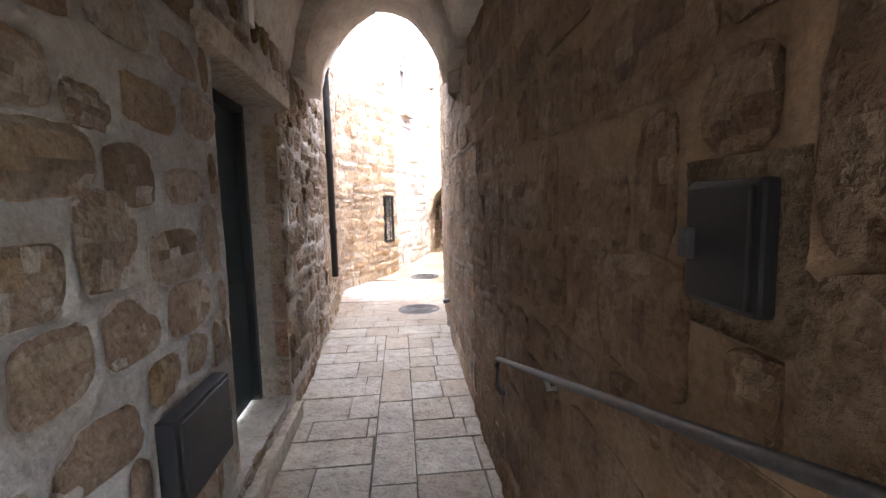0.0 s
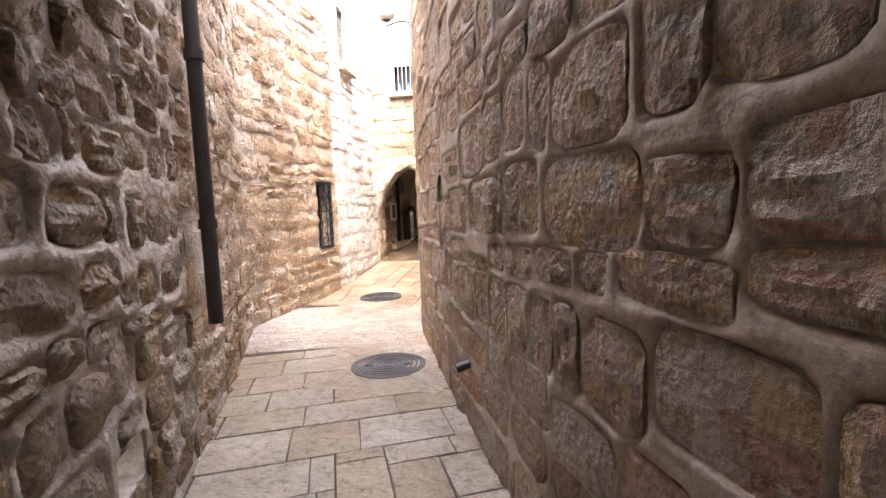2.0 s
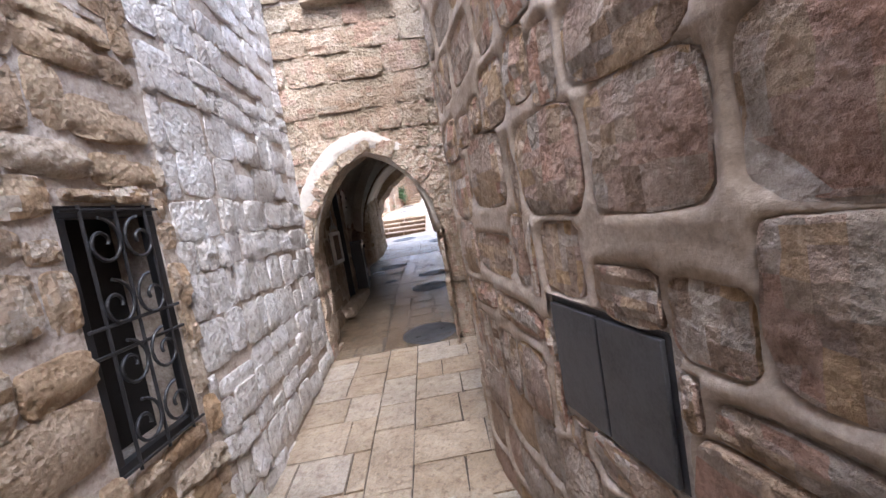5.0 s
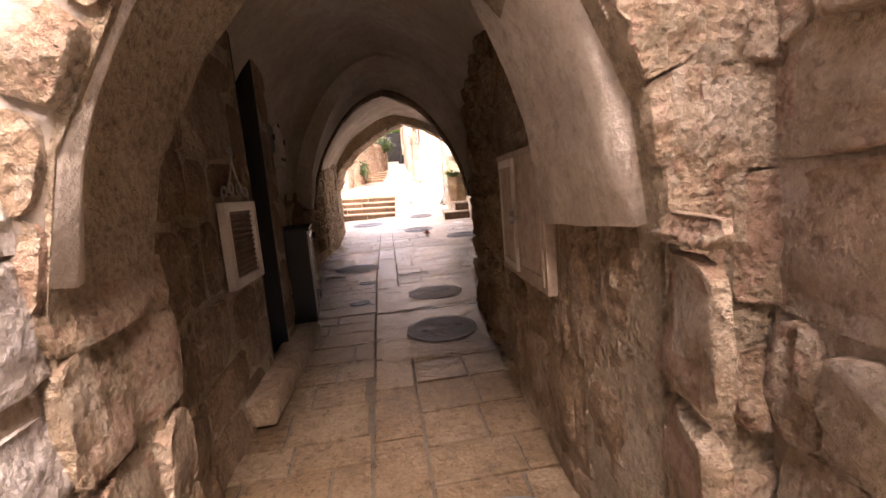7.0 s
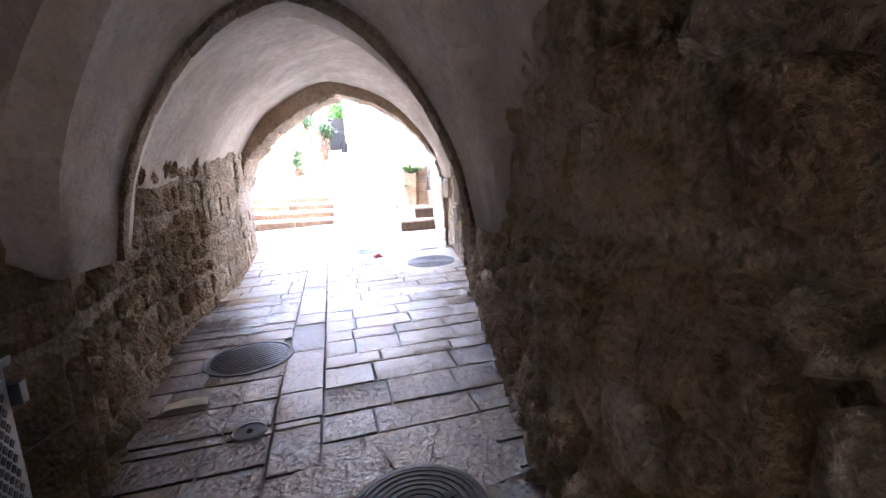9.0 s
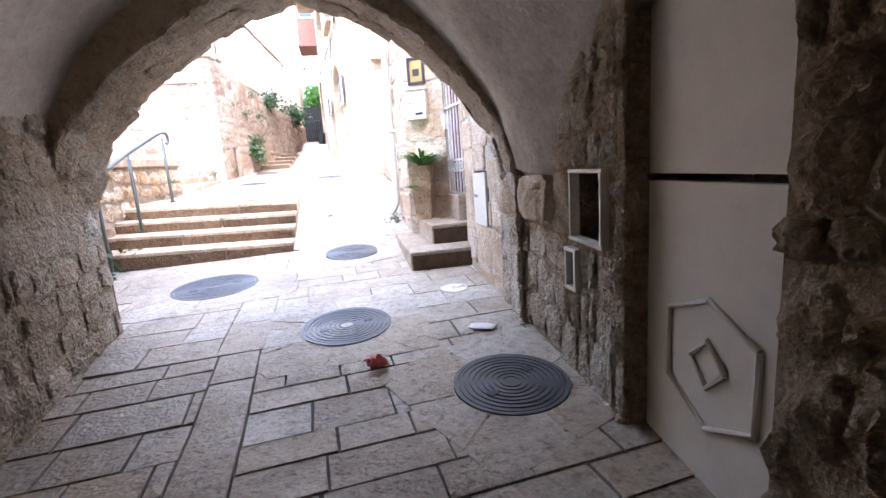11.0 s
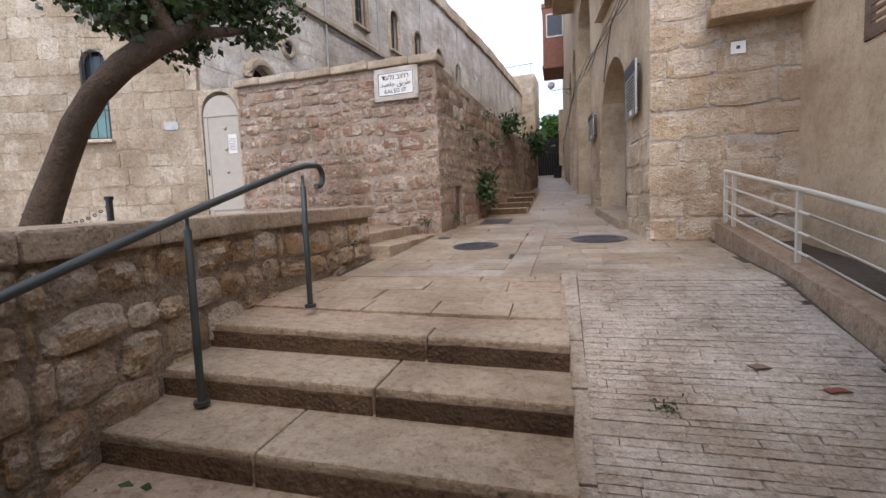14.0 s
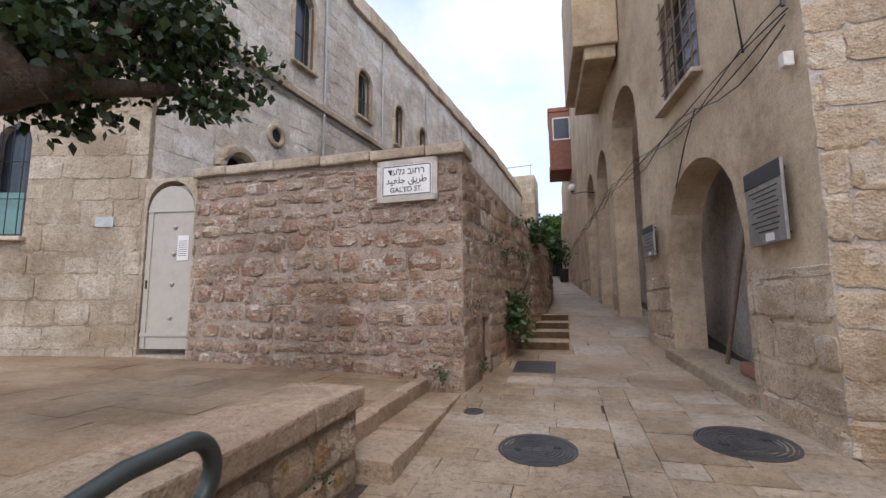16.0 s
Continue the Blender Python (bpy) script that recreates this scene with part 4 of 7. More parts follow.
def scroll(cx, cz, r, start, turns, sign=1, y=0.0, n=22):
    out = []
    for k in range(n + 1):
        f = k / n
        a = radians(start) + sign * turns * 2 * math.pi * f
        rr = r * (1 - 0.78 * f)
        out.append((cx + rr * math.cos(a), y, cz + rr * math.sin(a)))
    return out


def manhole(x, y, r, label, tilt=0.0, grate=False, rings=6, rim=M_IRON, turn=30, z=None, collar=False, lid=M_IRON):
    """A round cast-iron cover with raised rings and two key holes in a rim."""
    z = zg(y) - 0.004 if z is None else z
    slope = math.degrees(math.atan2(zg(y + r) - zg(y - r), 2 * r)) if tilt is None else tilt
    rise = max(zg(y + r * k / 4) - zg(y) - math.tan(radians(slope)) * r * k / 4 for k in range(-4, 5))
    m = pose(x, y, z + 0.006 + rise, slope) @ pose(0, 0, 0, 0, 0, turn)
    ob = thing("manhole_cover", m, label, "manhole cover", "manhole covers")

    def ring(bm, r0, r1, z0, z1, seg=48):
        a = [[bm.verts.new(m @ Vector((rr * math.cos(t), rr * math.sin(t), zz))) for t in [2 * math.pi * i / seg for i in range(seg)]] for rr, zz in ((r0, z0), (r0, z1), (r1, z1), (r1, z0))]
        for p, q in zip(a, a[1:]):
            for i in range(seg):
                bm.faces.new((p[i], p[(i + 1) % seg], q[(i + 1) % seg], q[i]))

    bm = bmesh.new()
    ring(bm, r * 0.93, r, -0.02, 0.005)
    part("rim", bm, rim, ob, "", True, 40)
    bm = bmesh.new()
    c = [bm.verts.new(m @ Vector((r * 0.915 * math.cos(t), r * 0.915 * math.sin(t), 0.0))) for t in [2 * math.pi * i / 48 for i in range(48)]]
    bm.faces.new(c)
    if grate:
        for k in range(-6, 7):
            w = r * 0.85 * math.sqrt(max(0.02, 1 - (k / 7.2) ** 2))
            add_box(bm, (2 * w, r * 0.06, 0.014), m @ pose(0, k * r * 0.125, 0.0), 0.002)
    else:
        for k in range(rings):
            rr = r * (0.14 + 0.72 * k / max(1, rings - 1))
            ring(bm, rr, rr + r * 0.055, -0.001, 0.006)
    part("lid", bm, lid, ob, "", True, 40)
    if not grate and r > 0.2:
        for sx in (-1, 1):
            boxes("key_hole", m, [(r * 0.2, r * 0.15, 0.02, sx * r * 0.5, sx * r * 0.1, -0.001)], M_BLACK, ob)
    if collar:
        rng = random.Random(int(x * 100 + y * 10))
        n, R = 7, r * 1.75
        cuts = [2 * math.pi * (k + rng.uniform(-0.2, 0.2)) / n for k in range(n)]
        for k in range(n):
            a0, a1 = cuts[k] + 0.012, cuts[(k + 1) % n] + (2 * math.pi if k == n - 1 else 0) - 0.012
            bm = bmesh.new()
            inner, outer = [], []
            for i in range(7):
                t = a0 + (a1 - a0) * i / 6
                q = R / max(abs(math.cos(t)), abs(math.sin(t)))
                inner.append((r * 1.02 * math.cos(t), r * 1.02 * math.sin(t)))
                outer.append((min(q, R * 1.42) * math.cos(t), min(q, R * 1.42) * math.sin(t)))
            ring2 = inner + outer[::-1]
            flat_pts = [m @ Vector((px, py, 0)) for px, py in ring2]
            top = [bm.verts.new((q.x, q.y, zg(q.y) + 0.003)) for q in flat_pts]
            low = [bm.verts.new((q.x, q.y, zg(q.y) - 0.03)) for q in flat_pts]
            bm.faces.new(top)
            for i in range(len(ring2)):
                bm.faces.new((top[i], top[(i + 1) % len(ring2)], low[(i + 1) % len(ring2)], low[i]))
            bmesh.ops.bevel(bm, geom=[e for e in bm.edges if all(v in top for v in e.verts)], offset=0.004, segments=1, affect='EDGES')
            part("collar_stone", bm, M_PAVE_SHADE if 5 < y < 12.2 else M_PAVE, ob)
    return ob


MH = [(1.167, -1.21, 0.335, None, 7), (-0.12, 1.77, 0.335, None, 7), (-0.25, 5.1, 0.32, None, 7), (-0.43, 7.34, 0.29, None, 8), (-0.45, 8.54, 0.29, None, 8), (0.275, 13.38, 0.345, None, 8), (-0.69, 14.53, 0.355, None, 8), (-2.08, 16.08, 0.43, None, 9), (-0.625, 16.93, 0.335, None, 9), (-2.81, 22.45, 0.34, None, 8), (-1.06, 22.92, 0.4, None, 8)]
for k, (x, y, r, tl, n) in enumerate(MH):
    manhole(x, y, r, "round cast-iron manhole cover with raised rings set in paving", tl, False, n, M_IRON, 5 + 9 * (k % 3), None, k not in (2, 9, 10))
manhole(-1.57, 10.45, 0.33, "round slotted cast-iron drain grate in the tunnel floor", None, True)
manhole(0.33, 15.1, 0.13, "small round pale plastic cover set in paving", None, False, 1, M_WHITE, 30, None, False, M_WHITE)
manhole(-1.25, 8.35, 0.1, "small round iron cover in the tunnel floor", 0, False, 2)
manhole(-1.3, 9.35, 0.09, "small round pale cover in the tunnel floor", 0, False, 2, M_STEEL)
manhole(-3.55, 23.35, 0.11, "small oval iron cover beside the garden wall", None, False, 2)
dr = thing("drain_cover", pose(-3.0, 25.55, zg(25.55)), "square iron drain cover in the lane", "drain cover")
boxes("lid", pose(-3.0, 25.55, zg(25.55) + 0.006, 5.2), [(0.62, 0.75, 0.02, 0, 0, 0)], M_IRON, dr)

# alley: teal door
m = LEFT.pose_at((H_DOOR[0] + H_DOOR[1]) / 2, 0, 0.87)
d = thing("door_1", LEFT.pose_at((H_DOOR[0] + H_DOOR[1]) / 2, -0.25, -0.25), "closed dark teal metal door in a deep stone opening", "door")
tagged(d, kind="structure")
w = H_DOOR[1] - H_DOOR[0]
boxes("leaf", m, [(w - 0.04, 0.05, 2.2, 0, -0.3, 0), (w * 0.36, 0.02, 0.8, -w * 0.22, -0.27, 0.55), (w * 0.36, 0.02, 0.8, w * 0.22, -0.27, 0.55), (w * 0.36, 0.02, 0.7, -w * 0.22, -0.27, -0.5), (w * 0.36, 0.02, 0.7, w * 0.22, -0.27, -0.5)], M_TEAL, d)
boxes("frame", m, [(0.06, 0.1, 2.24, -w / 2 + 0.03, -0.27, 0), (0.06, 0.1, 2.24, w / 2 - 0.03, -0.27, 0), (w, 0.1, 0.07, 0, -0.27, 1.1)], M_BLACK, d)
for sx in (-1, 1):
    boxes("jamb_stone", m, [(0.016, 0.25, 0.285, sx * (w / 2 + 0.004), -0.125, -0.96 + 0.3 * k) for k in range(7)], M_DRESSED, d, "brown dressed reveal block", 0.004)
tubes("handle", m, [[(-0.12, -0.25, -0.02), (-0.12, -0.2, -0.02), (-0.24, -0.2, -0.02)]], M_STEEL, d, 0.012)
m = LEFT.pose_at((H_DOOR[0] + H_DOOR[1]) / 2, 0, 2.07)
ob = thing("lintel", m, "pale dressed stone lintel over the door", "lintel")
boxes("slab", m, [(w + 0.36, 0.4, 0.15, 0.0, -0.12, 0)], M_PALE, ob, "", 0.015)
m = LEFT.pose_at((H_DOOR[0] + H_DOOR[1]) / 2, 0, -0.35)
ob = thing("doorstep", m, "whitened stone doorstep at the door", "step")
boxes("slab", m, [(w + 0.1, 0.55, 0.24, 0, -0.2, -0.09)], M_PALE, ob, "", 0.02)
m = LEFT.pose_at(LEFT.find(2.1, -5.45), 0.05, 2.42)
ob = thing("wall_plaque", m, "small white plaque on the wall above the door", "plaque")
boxes("plate", m, [(0.1, 0.03, 0.17, 0, 0, 0)], M_WHITE, ob)


def meter_box(m, w, h, dep, mat, label, name="meter_box"):
    ob = thing(name, m, label, "meter box")
    boxes("body", m, [(w, dep, h, 0, dep / 2, 0)], mat, ob, "", 0.008)
    boxes("door", m, [(w * 0.88, 0.012, h * 0.9, 0, dep + 0.006, 0)], mat, ob, "", 0.004)
    boxes("latch", m, [(0.025, 0.02, 0.05, w * 0.36, dep + 0.018, 0)], M_IRON, ob)
    return ob


meter_box(LEFT.pose_at(LEFT.find(2.62, -6.38), 0.02, 0.31), 0.5, 0.36, 0.07, M_BLACK, "black metal meter box on the rubble wall")
meter_box(RIGHT.pose_at(RIGHT.find(4.42, -6.78), 0.0, 1.165), 0.155, 0.2, 0.03, M_BLACK, "dark weathered metal box on the stone wall")
# sunk utility box on the east wall
m = RIGHT.pose_at((H_RBOX[0] + H_RBOX[1]) / 2, 0, 0.64)
w = H_RBOX[1] - H_RBOX[0]
ob = thing("utility_box", m, "grey metal utility box with two doors sunk in the wall", "utility box")
boxes("body", m, [(w, 0.12, 0.4, 0, -0.06, 0)], M_IRON, ob)
for sx in (-1, 1):
    boxes("door", m, [(w * 0.46, 0.015, 0.36, sx * w * 0.24, 0.01, 0)], M_IRON, ob)
# hand rail on the east wall
ob = thing("handrail", pose(3.95, -5.9, 0.5), "worn steel handrail fixed to the passage wall", "handrail", "handrails")
q0, q1 = RIGHT.find(3.68, -5.28), RIGHT.find(5.3, -8.4)
bm = bmesh.new()
run = [RIGHT.world(q0, 0.0, 0.19), RIGHT.world(q0, 0.04, 0.2), RIGHT.world(q0, 0.06, 0.24), RIGHT.world(q0, 0.06, 0.35), RIGHT.world(q0 - 0.02, 0.06, 0.39), RIGHT.world(q0 - 0.06, 0.06, 0.41), RIGHT.world(q1, 0.06, 1.39)]
add_tube(bm, run, 0.014, 10)
part("bar", bm, M_IRON, ob, "", True, 60)
for f in (0.25, 0.6, 0.9):
    bm = bmesh.new()
    s = q0 + (q1 - q0) * f
    z = 0.40 + 0.99 * f
    add_tube(bm, [RIGHT.world(s, 0.0, z - 0.05), RIGHT.world(s, 0.05, z - 0.05), RIGHT.world(s, 0.06, z)], 0.01, 8)
    part("bracket", bm, M_STEEL, ob, "", True, 60)
# dark downpipe
s = LEFT.find(0.52, -2.62)
ob = thing("downpipe", LEFT.pose_at(s, 0.1, 0.3), "dark painted iron downpipe on the rubble wall", "pipe", "downpipes")
bm = bmesh.new()
add_tube(bm, [LEFT.world(s, 0.11, 0.28), LEFT.world(s, 0.11, 5.9)], 0.045, 12)
for z in (0.9, 1.9, 3.0, 4.3):
    add_tube(bm, [LEFT.world(s, 0.11, z - 0.03), LEFT.world(s, 0.11, z + 0.03)], 0.056, 12)
part("pipe", bm, M_DKPIPE, ob, "", True, 50)


def grille_window(name, line, hole, label, upright=6, rails=(0.3, 0.7), ornate=False, glass=M_DARK, frame_mat=M_BLACK, bar_mat=M_BLACK, sill=None, deep=0.25, out=0.02, rad=0.008):
    s0, s1, z0, z1 = hole
    m = line.pose_at((s0 + s1) / 2, 0, (z0 + z1) / 2)
    w, h = s1 - s0, z1 - z0
    ob = thing(name, m, label, "window")
    tagged(ob, kind="structure")
    boxes("pane", m, [(w, 0.02, h, 0, -deep, 0)], glass, ob)
    boxes("frame", m, [(w, 0.05, 0.05, 0, -0.03, h / 2 - 0.025), (w, 0.05, 0.05, 0, -0.03, -h / 2 + 0.025), (0.045, 0.05, h - 0.1, -w / 2 + 0.022, -0.03, 0), (0.045, 0.05, h - 0.1, w / 2 - 0.022, -0.03, 0)], frame_mat, ob)
    runs = [[(-w / 2 + w * (k + 0.5) / upright, out, -h / 2), (-w / 2 + w * (k + 0.5) / upright, out, h / 2)] for k in range(upright)]
    runs += [[(-w / 2, out, -h / 2 + h * r), (w / 2, out, -h / 2 + h * r)] for r in rails]
    if ornate:
        for k in range(4):
            zc = -h / 2 + h * (0.15 + 0.235 * k)
            for sx in (-1, 1):
                runs.append(scroll(sx * w * 0.2, zc, w * 0.2, 90, 1.3, sx, out + 0.008))
    tubes("grille", m, runs, bar_mat, ob, rad, 6)
    if sill:
        boxes("sill", m, [(w + 0.16, 0.26, 0.07, 0, 0.02, -h / 2 - 0.035)], sill, ob, "", 0.01)
    return ob


grille_window("window_1", LEFT, H_WG, "dark low window behind an ornate wrought-iron grille", 3, (0.02, 0.45, 0.55, 0.98), True)
grille_window("window_2", LEFT, H_AW, "narrow arched window with a bowed white grille", 4, (0.25, 0.6), False, M_GLASS, M_WHITE, M_WHITE, M_PALE, 0.2, 0.12)
m = LEFT.pose_at((H_AW[0] + H_AW[1]) / 2, 0, 4.7)
ob = thing("window_hood", m, "pale pointed stone head above the narrow window", "window head")
bm = bmesh.new()
hw = (H_AW[1] - H_AW[0]) / 2
add_tube(bm, [m @ Vector((-hw * math.cos(radians(t)), 0.03, 0.32 * math.sin(radians(t)))) for t in range(0, 181, 15)], 0.06, 6)
part("arch", bm, M_PALE, ob, "", True, 60)
grille_window("window_3", UPPER, H_W2, "small square window with a white iron grille", 8, (0.1, 0.9), False, M_GLASS, M_WHITE, M_STEEL, M_PALE, 0.2)
for k in range(2):
    b = UPPER.pose_at(H_W2[0] + 0.14 + 0.2 * k, -0.1, 3.5)
    ob = thing("water_bottle", b, "blue plastic water bottle on the window sill", "bottle", "bottles on the sill")
    bm = bmesh.new()
    add_tube(bm, [b @ Vector((0, 0, z)) for z in (0.0, 0.02, 0.14, 0.18, 0.2, 0.24)], [0.03, 0.04, 0.04, 0.02, 0.014, 0.014], 12)
    part("body", bm, M_BLUE, ob, "", True, 50)
# upper grille cage near the downpipe
s = LEFT.find(-0.9, -0.4)
m = LEFT.pose_at(s, 0, 4.6)
ob = thing("window_cage", m, "projecting grey iron window cage high on the wall", "window grille")
runs = [[(-0.3 + 0.1 * k, 0.22, -0.45), (-0.3 + 0.1 * k, 0.22, 0.6)] for k in range(7)] + [[(-0.3, 0, z), (-0.3, 0.22, z), (0.3, 0.22, z), (0.3, 0, z)] for z in (-0.45, -0.1, 0.25, 0.6)]
tubes("bars", m, runs, M_STEEL, ob, 0.012, 6)


def globe_lamp(wall_pt, globe, label):
    ob = empty("wall_lamp", wall_pt[0], wall_pt[1], wall_pt[2], label, "lamp", "wall lamps")
    a, g = Vector(wall_pt), Vector(globe)
    mid = (a + g) / 2
    bm = bmesh.new()
    add_tube(bm, [a, mid + Vector((0, 0, -0.06)), g + Vector((0, 0, -0.2)), g + Vector((0, 0, -0.1))], 0.014, 8)
    d = (g - a).normalized()
    add_tube(bm, [a + Vector((0, 0, -0.12)) + d * (0.12 + 0.09 * math.cos(t)) + Vector((0, 0, 0.09 * math.sin(t))) for t in [k * 0.5 for k in range(13)]], 0.008, 6)
    bmesh.ops.create_cone(bm, cap_ends=True, segments=16, radius1=0.05, radius2=0.07, depth=0.05, matrix=Matrix.Translation(g + Vector((0, 0, -0.11))))
    part("bracket", bm, M_BLACK, ob, "", True, 50)
    bm = bmesh.new()
    bmesh.ops.create_uvsphere(bm, u_segments=24, v_segments=14, radius=0.135, matrix=Matrix.Translation(g))
    part("globe", bm, M_GLOBE, ob, "white milk-glass globe", True, 80)
    return ob


globe_lamp((0.70, 1.52, 3.62), (0.3, 1.5, 3.82), "white globe lamp on an iron wall bracket")
# pipe stub and valve recess on the east wall
m = RIGHT.pose_at(c_v, 0, 1.08)
ob = thing("wall_valve", m, "rusty valve in a crumbled cavity with a mortared pipe below", "pipe")
boxes("backing", m, [(0.17, 0.03, 0.22, 0.005, -0.2, 0)], M_DIM_STONE, ob)
bm = bmesh.new()
add_tube(bm, [m @ Vector(p) for p in ((0, -0.19, 0.0), (0, -0.06, 0.0), (0.0, -0.03, -0.03), (0, -0.03, -0.12))], 0.02, 10)
add_tube(bm, [m @ Vector(p) for p in ((-0.05, -0.02, 0.03), (0.05, -0.02, 0.03))], 0.012, 8)
part("valve", bm, M_WOOD, ob, "rust-brown valve", True, 60)
bm = bmesh.new()
add_tube(bm, [m @ Vector((0.008 * math.sin(k * 2.1), 0.004, -0.1 - 0.05 * k)) for k in range(8)], [0.02, 0.026, 0.03, 0.028, 0.034, 0.036, 0.03, 0.02], 12)
part("pipe", bm, M_POINT, ob, "pipe coated in mortar", True, 60)
s = RIGHT.find(2.1, -2.25)
ob = thing("pipe_stub", RIGHT.pose_at(s, 0, -0.03), "short dark pipe end low in the wall", "pipe")
bm = bmesh.new()
add_tube(bm, [RIGHT.world(s, -0.02, -0.02), RIGHT.world(s, 0.1, -0.05)], 0.028, 10)
part("pipe", bm, M_IRON, ob, "", True, 60)

# tunnel: framed mesh panel with a scrolled crest
s = TL.find(-1.53, 6.25)
m = TL.pose_at(s, 0.02, 0.895)
ob = thing("vent_panel", m, "white-framed rusty mesh vent panel with a scrolled iron crest", "vent panel")
boxes("frame", m, [(0.5, 0.04, 0.05, 0, 0.02, 0.2), (0.5, 0.04, 0.05, 0, 0.02, -0.2), (0.06, 0.04, 0.45, -0.22, 0.02, 0), (0.06, 0.04, 0.45, 0.22, 0.02, 0)], M_WHITE, ob)
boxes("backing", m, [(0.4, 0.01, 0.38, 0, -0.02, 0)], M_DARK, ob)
tubes("mesh", m, [[(-0.19 + 0.028 * k, 0.02, -0.18), (-0.19 + 0.028 * k, 0.02, 0.18)] for k in range(14)] + [[(-0.19, 0.024, -0.17 + 0.028 * k), (0.19, 0.024, -0.17 + 0.028 * k)] for k in range(13)], M_WOOD, ob, 0.0045, 5)
tubes("crest", m, [scroll(-0.16, 0.27, 0.05, 270, 1.2, -1, 0.02), scroll(0.16, 0.27, 0.05, 270, 1.2, 1, 0.02), scroll(-0.06, 0.29, 0.05, 200, 1.2, -1, 0.02), scroll(0.06, 0.29, 0.05, 340, 1.2, 1, 0.02), [(-0.1, 0.02, 0.28), (-0.05, 0.02, 0.36), (0, 0.02, 0.46)], [(0.1, 0.02, 0.28), (0.05, 0.02, 0.36), (0, 0.02, 0.46)], scroll(0, 0.5, 0.035, 270, 1.0, 1, 0.02)], M_STEEL, ob, 0.006, 6)
# tunnel: dark door
s0, s1 = H_TDOOR[:2]
m = TL.pose_at((s0 + s1) / 2, 0, 1.13)
d = thing("door_2", TL.pose_at((s0 + s1) / 2, -0.2, -0.04), "closed dark blue-green metal door in the tunnel wall", "door")
tagged(d, kind="structure")
w = s1 - s0
boxes("leaf", m, [(w - 0.02, 0.05, 2.34, 0, -0.34, 0), (w * 0.7, 0.02, 0.7, 0, -0.31, 0.5), (w * 0.7, 0.02, 0.7, 0, -0.31, -0.45)], M_TEAL, d)
# Black linings over the full reveal depth; the opening's shade is painted on.
boxes("frame", m, [(0.03, 0.34, 2.34, -w / 2 + 0.015, -0.17, 0), (0.03, 0.34, 2.34, w / 2 - 0.015, -0.17, 0)], M_BLACK, d)
ob = thing("doorstep", TL.pose_at((s0 + s1) / 2, 0.05, 0.0), "worn stone kerb at the foot of the tunnel wall", "step")
boxes("slab", TL.pose_at((s0 + s1) / 2, 0.05, -0.02), [(1.5, 0.2, 0.16, -0.05, 0, 0)], M_TUNNEL, ob, "", 0.03)
# tunnel: metal cabinet
m = frame_at(-1.61, 8.09, 0.41, 0.21, -0.977) @ pose(0, -0.31, 0)
ob = thing("metal_cabinet", frame_at(-1.75, 8.09, -0.02, 0.21, -0.977), "dark green-black metal cabinet with a perforated steel door", "cabinet")
boxes("body", m, [(0.72, 0.3, 0.84, 0, 0.15, 0), (0.75, 0.34, 0.03, 0, 0.15, 0.435)], M_BLACK, ob, "", 0.006)
pm = m @ pose(0.0, 0.305, 0)
boxes("door", pm, [(0.66, 0.02, 0.78, 0, 0, 0)], M_STEEL, ob, "galvanised perforated door")
boxes("perforation", pm, [(0.021, 0.008, 0.021, -0.29 + 0.0385 * i + 0.019 * (j % 2), 0.008, -0.345 + 0.0245 * j, 0, 45, 0) for i in range(16) for j in range(29)], M_BLACK, ob, "", 0.0)
boxes("hinge", m, [(0.04, 0.05, 0.07, -0.35, 0.32, 0.33), (0.04, 0.05, 0.07, -0.35, 0.32, -0.3)], M_BLACK, ob)
boxes("handle", m, [(0.03, 0.03, 0.08, 0.28, 0.325, -0.08)], M_STEEL, ob)
# letter boxes above the cabinet
for y, z, w, h, dep, mt, lb in ((8.08, 1.67, 0.27, 0.46, 0.09, M_WHITE, "white metal letter box on the tunnel wall"), (7.84, 1.69, 0.2, 0.28, 0.06, M_BLACK, "black letter box beside the white one on the tunnel wall"), (8.62, 1.94, 0.3, 0.42, 0.02, M_DARK, "small dark framed opening in the tunnel wall"), (8.14, 2.08, 0.25, 0.18, 0.02, M_IRON, "dark oval plate on the tunnel wall"), (7.74, 2.02, 0.16, 0.14, 0.02, M_CREAM, "small cream number plate on the tunnel wall")):
    m = TL.pose_at(TL.find(-1.9, y), 0.03, z)
    meter_box(m, w, h, dep, mt, lb, "letter_box")
    if mt is M_WHITE:
        mb = thing("letter_slot", m @ pose(0, dep, 0), "dark slot and red label of the letter box", "label")
        boxes("slot", m, [(w * 0.8, 0.03, 0.03, 0, dep, h / 2 - 0.03)], M_BLACK, mb)
        boxes("mark", m, [(0.08, 0.01, 0.04, -0.04, dep + 0.016, h / 2 - 0.09)], M_BROWN, mb)
        boxes("letter_bar", m, [(0.035, 0.006, 0.03, -0.07 + 0.07 * k, dep + 0.016, -h / 2 + 0.06) for k in range(3)], M_INK, mb)
    if mt is M_DARK:
        boxes("frame", m, [(w + 0.06, 0.05, 0.035, 0, 0, -h / 2), (0.035, 0.05, h, w / 2, 0, 0), (0.035, 0.05, h, -w / 2, 0, 0)], M_WOOD, thing("frame_moulding", m, "weathered timber frame round a small opening", "frame"))
s = TR.find(0.0, 5.96)
m = TR.pose_at(s, 0.02, 0.93)
ob = thing("window_shutter", m, "weathered off-white wooden shutters closed over a tunnel window", "shutter")
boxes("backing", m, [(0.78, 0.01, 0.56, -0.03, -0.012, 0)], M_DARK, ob)
